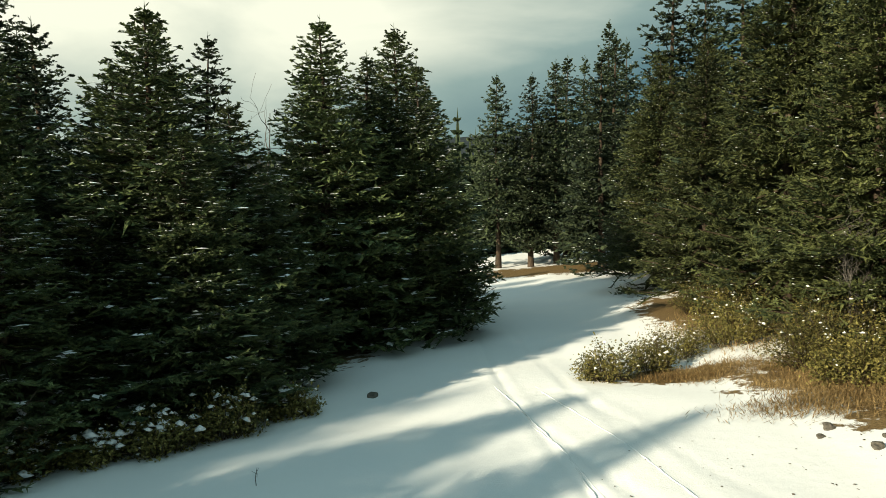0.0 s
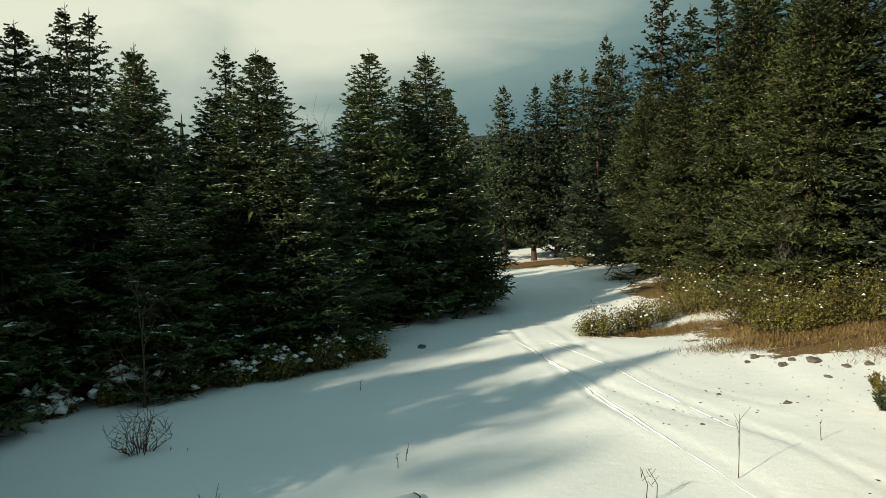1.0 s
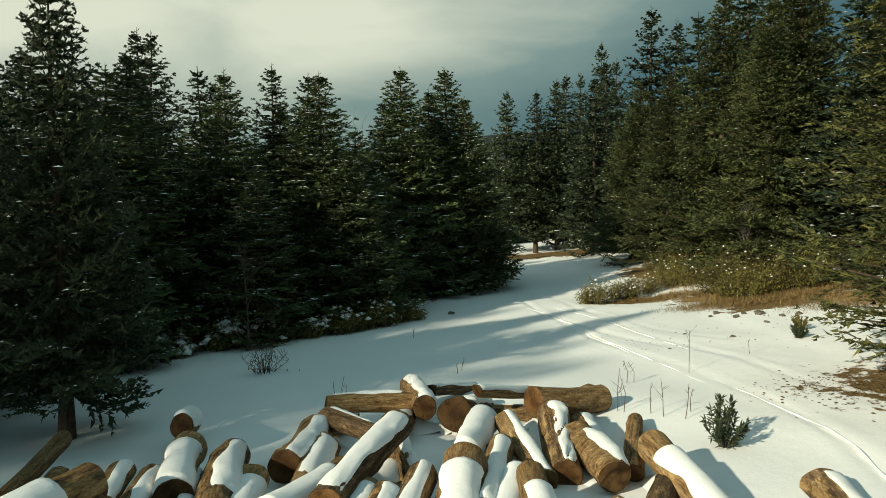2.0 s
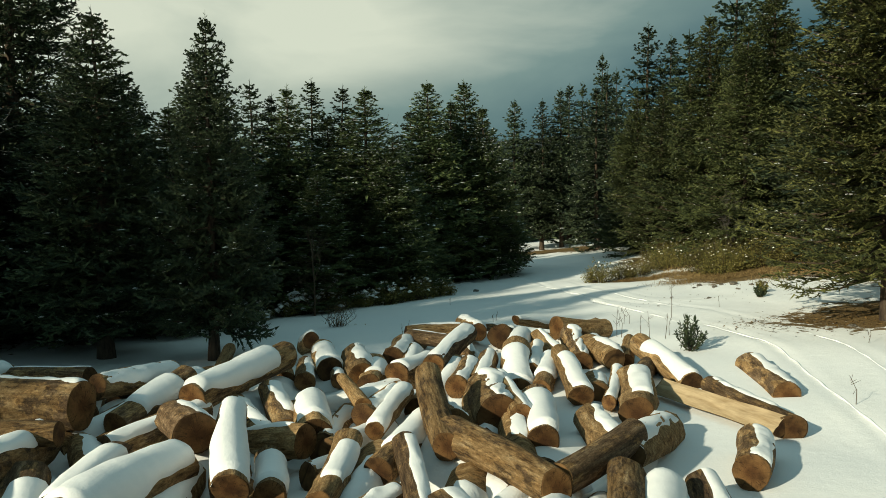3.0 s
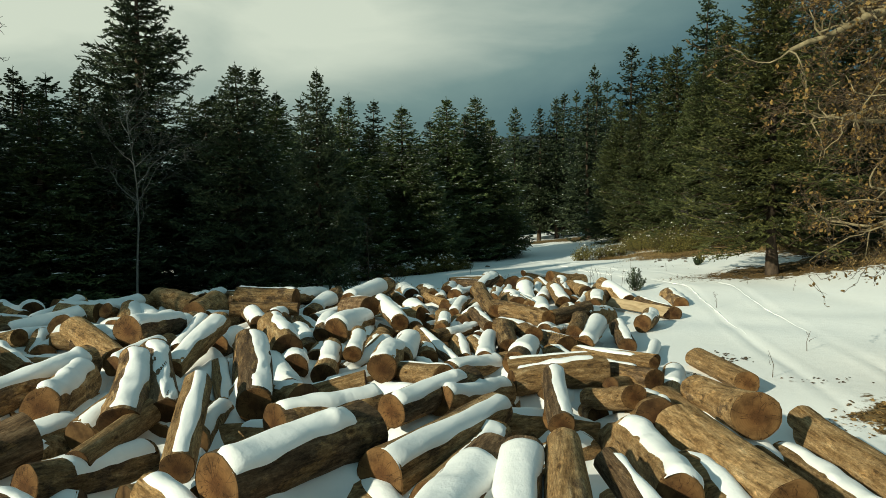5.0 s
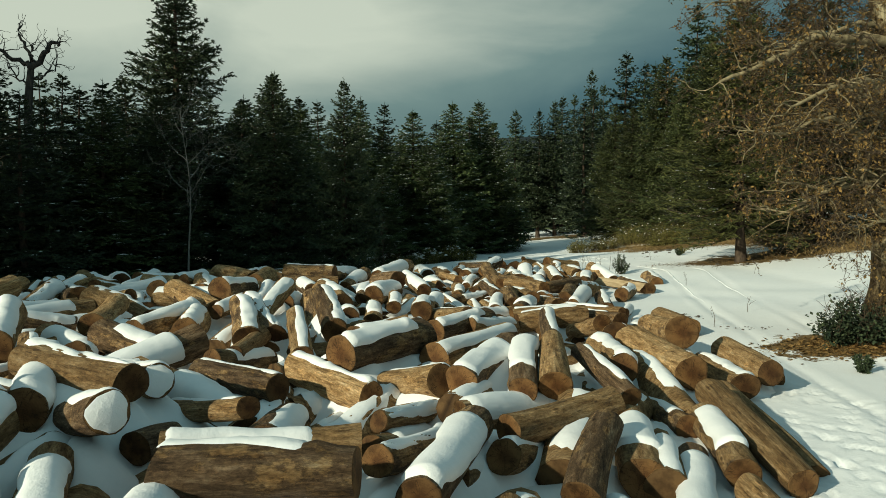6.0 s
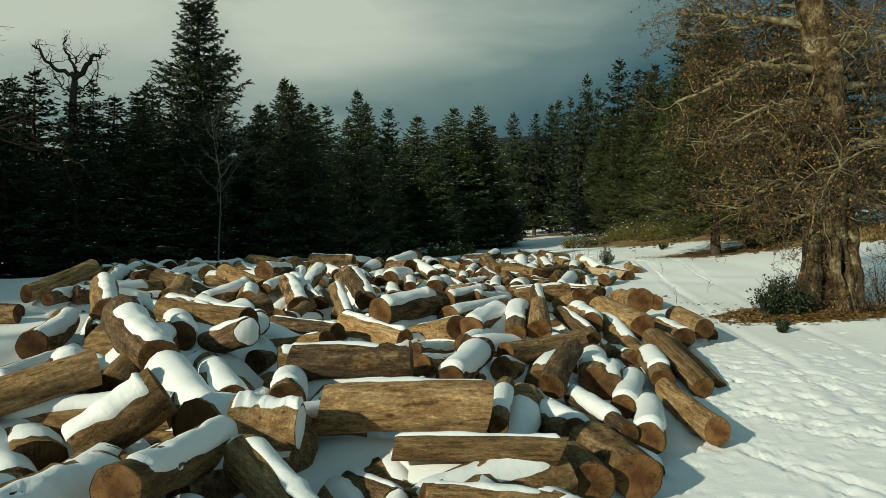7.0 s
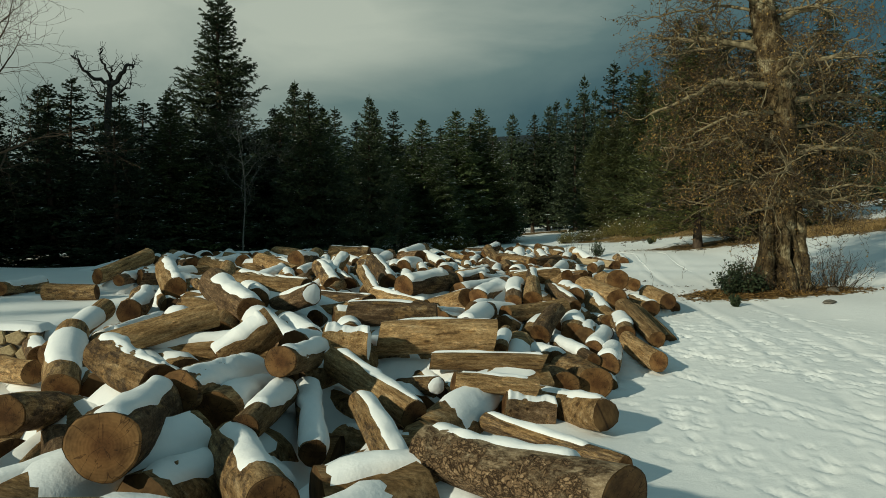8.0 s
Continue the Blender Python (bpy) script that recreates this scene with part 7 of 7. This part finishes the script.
def deep_forest():
    rng = np.random.default_rng(17)
    bs, ts, ws = [], [], []
    made = 0
    while made < 560:
        a = rng.uniform(-2.0, 2.0) if made > 200 else rng.uniform(-0.42, 0.42)
        d = 46 + 270 * rng.random() ** 1.7 if made > 200 else rng.uniform(58, 130)
        x, y = d * math.sin(a), -4 + d * math.cos(a)
        if y < -8 or (-4 < x < 16 and y < 53) or math.hypot(x - 2, y - 20) < 38:
            continue
        made += 1
        h = rng.uniform(8, 13)
        z0 = gz(x, y) - 0.3
        step = 11 if d < 110 else 7
        for k in range(step):
            q = (k + 0.5) / step
            nb = 7 if d < 110 else 5
            az = rng.random() * 6.28 + np.arange(nb) * 6.28 / nb + rng.normal(0, 0.2, nb)
            L = (2.3 * (1 - q) ** 0.75 + 0.2) * rng.uniform(0.75, 1.25, nb)
            b = np.tile(np.array([x, y, z0 + 0.6 + q * (h - 0.6)]), (nb, 1))
            t = b + np.stack([np.cos(az) * L, np.sin(az) * L, L * (-0.25 + 0.7 * q) + rng.normal(0, 0.1, nb)], axis=1)
            bs.append(b), ts.append(t), ws.append(0.32 * L + 0.05)
        bs.append(np.array([[x, y, z0 + h * 0.4]])), ts.append(np.array([[x, y, z0 + h * 1.05]])), ws.append(np.array([0.35]))
    v, f = blades(np.concatenate(bs), np.concatenate(ts), np.concatenate(ws), rng)
    me = fast_mesh("deep_forest", v, f)
    me.materials.append(M_FIR)
    return tagged(new("deep_forest", me), "dense dark fir forest on the hills behind the clearing", "forest", kind="stuff")


deep_forest()

# ---- stone wall at the edge of the terrace ----


def stone_wall():
    rng = np.random.default_rng(6)
    root = tagged(new("stone_wall"), "low retaining wall of yellowish rubble stone topped with snow", "wall", kind="structure")
    x0, x1, yf, zb, zt = -15.2, -11.75, -21.62, -0.55, 0.18
    core = bmesh.new()
    bmesh.ops.create_cube(core, size=1.0, matrix=Matrix.LocRotScale(((x0 + x1) / 2, yf + 0.22, (zb + zt) / 2), None, (x1 - x0 - 0.03, 0.36, zt - zb - 0.03)))
    me = bpy.data.meshes.new("wall_core")
    core.to_mesh(me)
    core.free()
    part("mortar", me, M_STONE, root)
    kinds = []
    for k in range(8):
        bm = bmesh.new()
        n = int(rng.integers(5, 8))
        ring = [(0.5 * math.cos(6.283 * (i + rng.uniform(-0.25, 0.25)) / n) * rng.uniform(0.9, 1.08), 0.5 * math.sin(6.283 * (i + rng.uniform(-0.25, 0.25)) / n) * rng.uniform(0.9, 1.08)) for i in range(n)]
        back = [bm.verts.new((a, 0.5, b)) for a, b in ring]
        mid_r = [bm.verts.new((a, -0.35, b)) for a, b in ring]
        front = [bm.verts.new((a * 0.86, -0.5 + rng.uniform(-0.05, 0.05), b * 0.86)) for a, b in ring]
        for i in range(n):
            j = (i + 1) % n
            bm.faces.new((back[i], back[j], mid_r[j], mid_r[i]))
            bm.faces.new((mid_r[i], mid_r[j], front[j], front[i]))
        bm.faces.new(front)
        m = bpy.data.meshes.new("wall_stone")
        bm.to_mesh(m)
        bm.free()
        m.materials.append(M_WALLSTONE)
        kinds.append(m)
    rows = 3
    ch = (zt - zb) / rows
    for r in range(rows):
        x = x0 + (0.12 if r % 2 else 0.0)
        while x < x1 - 0.12:
            w = rng.uniform(0.20, 0.36)
            w = min(w, x1 - x)
            o = part("wall_stone", kinds[int(rng.integers(8))], None, root)
            o.location = (x + w / 2, yf + 0.03, zb + ch * (r + 0.5))
            o.rotation_euler = (0, rng.normal(0, 0.08), 0)
            o.scale = (w * 1.08, 0.16, ch * 1.10)
            x += w
    bm = bmesh.new()
    nx, ny = 40, 8
    grid = [[None] * ny for _ in range(nx)]
    for i in range(nx):
        for j in range(ny):
            u, v = i / (nx - 1), j / (ny - 1)
            e = min(u / 0.03, (1 - u) / 0.03, v / 0.22, (1 - v) / 0.1, 1)
            x = x0 - 0.02 + u * (x1 - x0 + 0.05)
            grid[i][j] = bm.verts.new((x, yf - 0.03 + v * 0.55 + 0.02 * math.sin(x * 7), zt - 0.01 + 0.10 * math.sqrt(max(0, 1 - (1 - e) ** 2)) + 0.015 * math.sin(x * 5)))
    for i in range(nx - 1):
        for j in range(ny - 1):
            bm.faces.new((grid[i][j], grid[i + 1][j], grid[i + 1][j + 1], grid[i][j + 1])).smooth = True
    m = bpy.data.meshes.new("wall_snow")
    bm.to_mesh(m)
    bm.free()
    part("snow_cap", m, M_SNOW, root, "smooth cap of white snow")
    return root


stone_wall()


def rut_line(points):
    """A thin crust of snow pressed up beside a wheel."""
    p = np.array(points, float)
    t = np.linspace(0, len(p) - 1, 60)
    x, y = np.interp(t, range(len(p)), p[:, 0]), np.interp(t, range(len(p)), p[:, 1])
    for _ in range(6):
        x[1:-1], y[1:-1] = (x[:-2] + 2 * x[1:-1] + x[2:]) / 4, (y[:-2] + 2 * y[1:-1] + y[2:]) / 4
    x = x + 0.007 * np.sin(t * 19) + 0.005 * np.sin(t * 37)
    z = base_height(x, y) + 0.006 * np.sin(t * 23) - 0.012 * (1 - np.clip(np.minimum(t, t[-1] - t) / 0.6, 0, 1))
    v, f = tube(np.stack([x, y, z], axis=1), (0.012 + 0.005 * np.sin(t * 29)) * np.clip(np.minimum(t, t[-1] - t) / 0.6, 0.05, 1), 6)
    me = fast_mesh("wheel_rut", v, f, True)
    me.materials.append(M_SNOW)
    tagged(new("wheel_rut", me), "thin crusted edge of a wheel track in the snow", "track", kind="structure")


rut_line([(1.7, 14.5), (2.15, 11.8), (2.58, 8.5), (3.1, 3.6), (3.7, -1.0)])
rut_line([(2.7, 13.5), (3.12, 10.9), (3.63, 8.1), (3.95, 6.1), (4.6, 1.5)])
rut_line([(2.3, 10.0), (2.62, 8.2), (2.72, 6.1), (3.2, 2.0)])
rut_line([(5.15, -1.5), (5.2, -3.2), (4.4, -6.6), (3.4, -11.5)])
rut_line([(3.75, 1.0), (4.0, -3.0), (3.2, -6.6), (2.3, -11.0)])
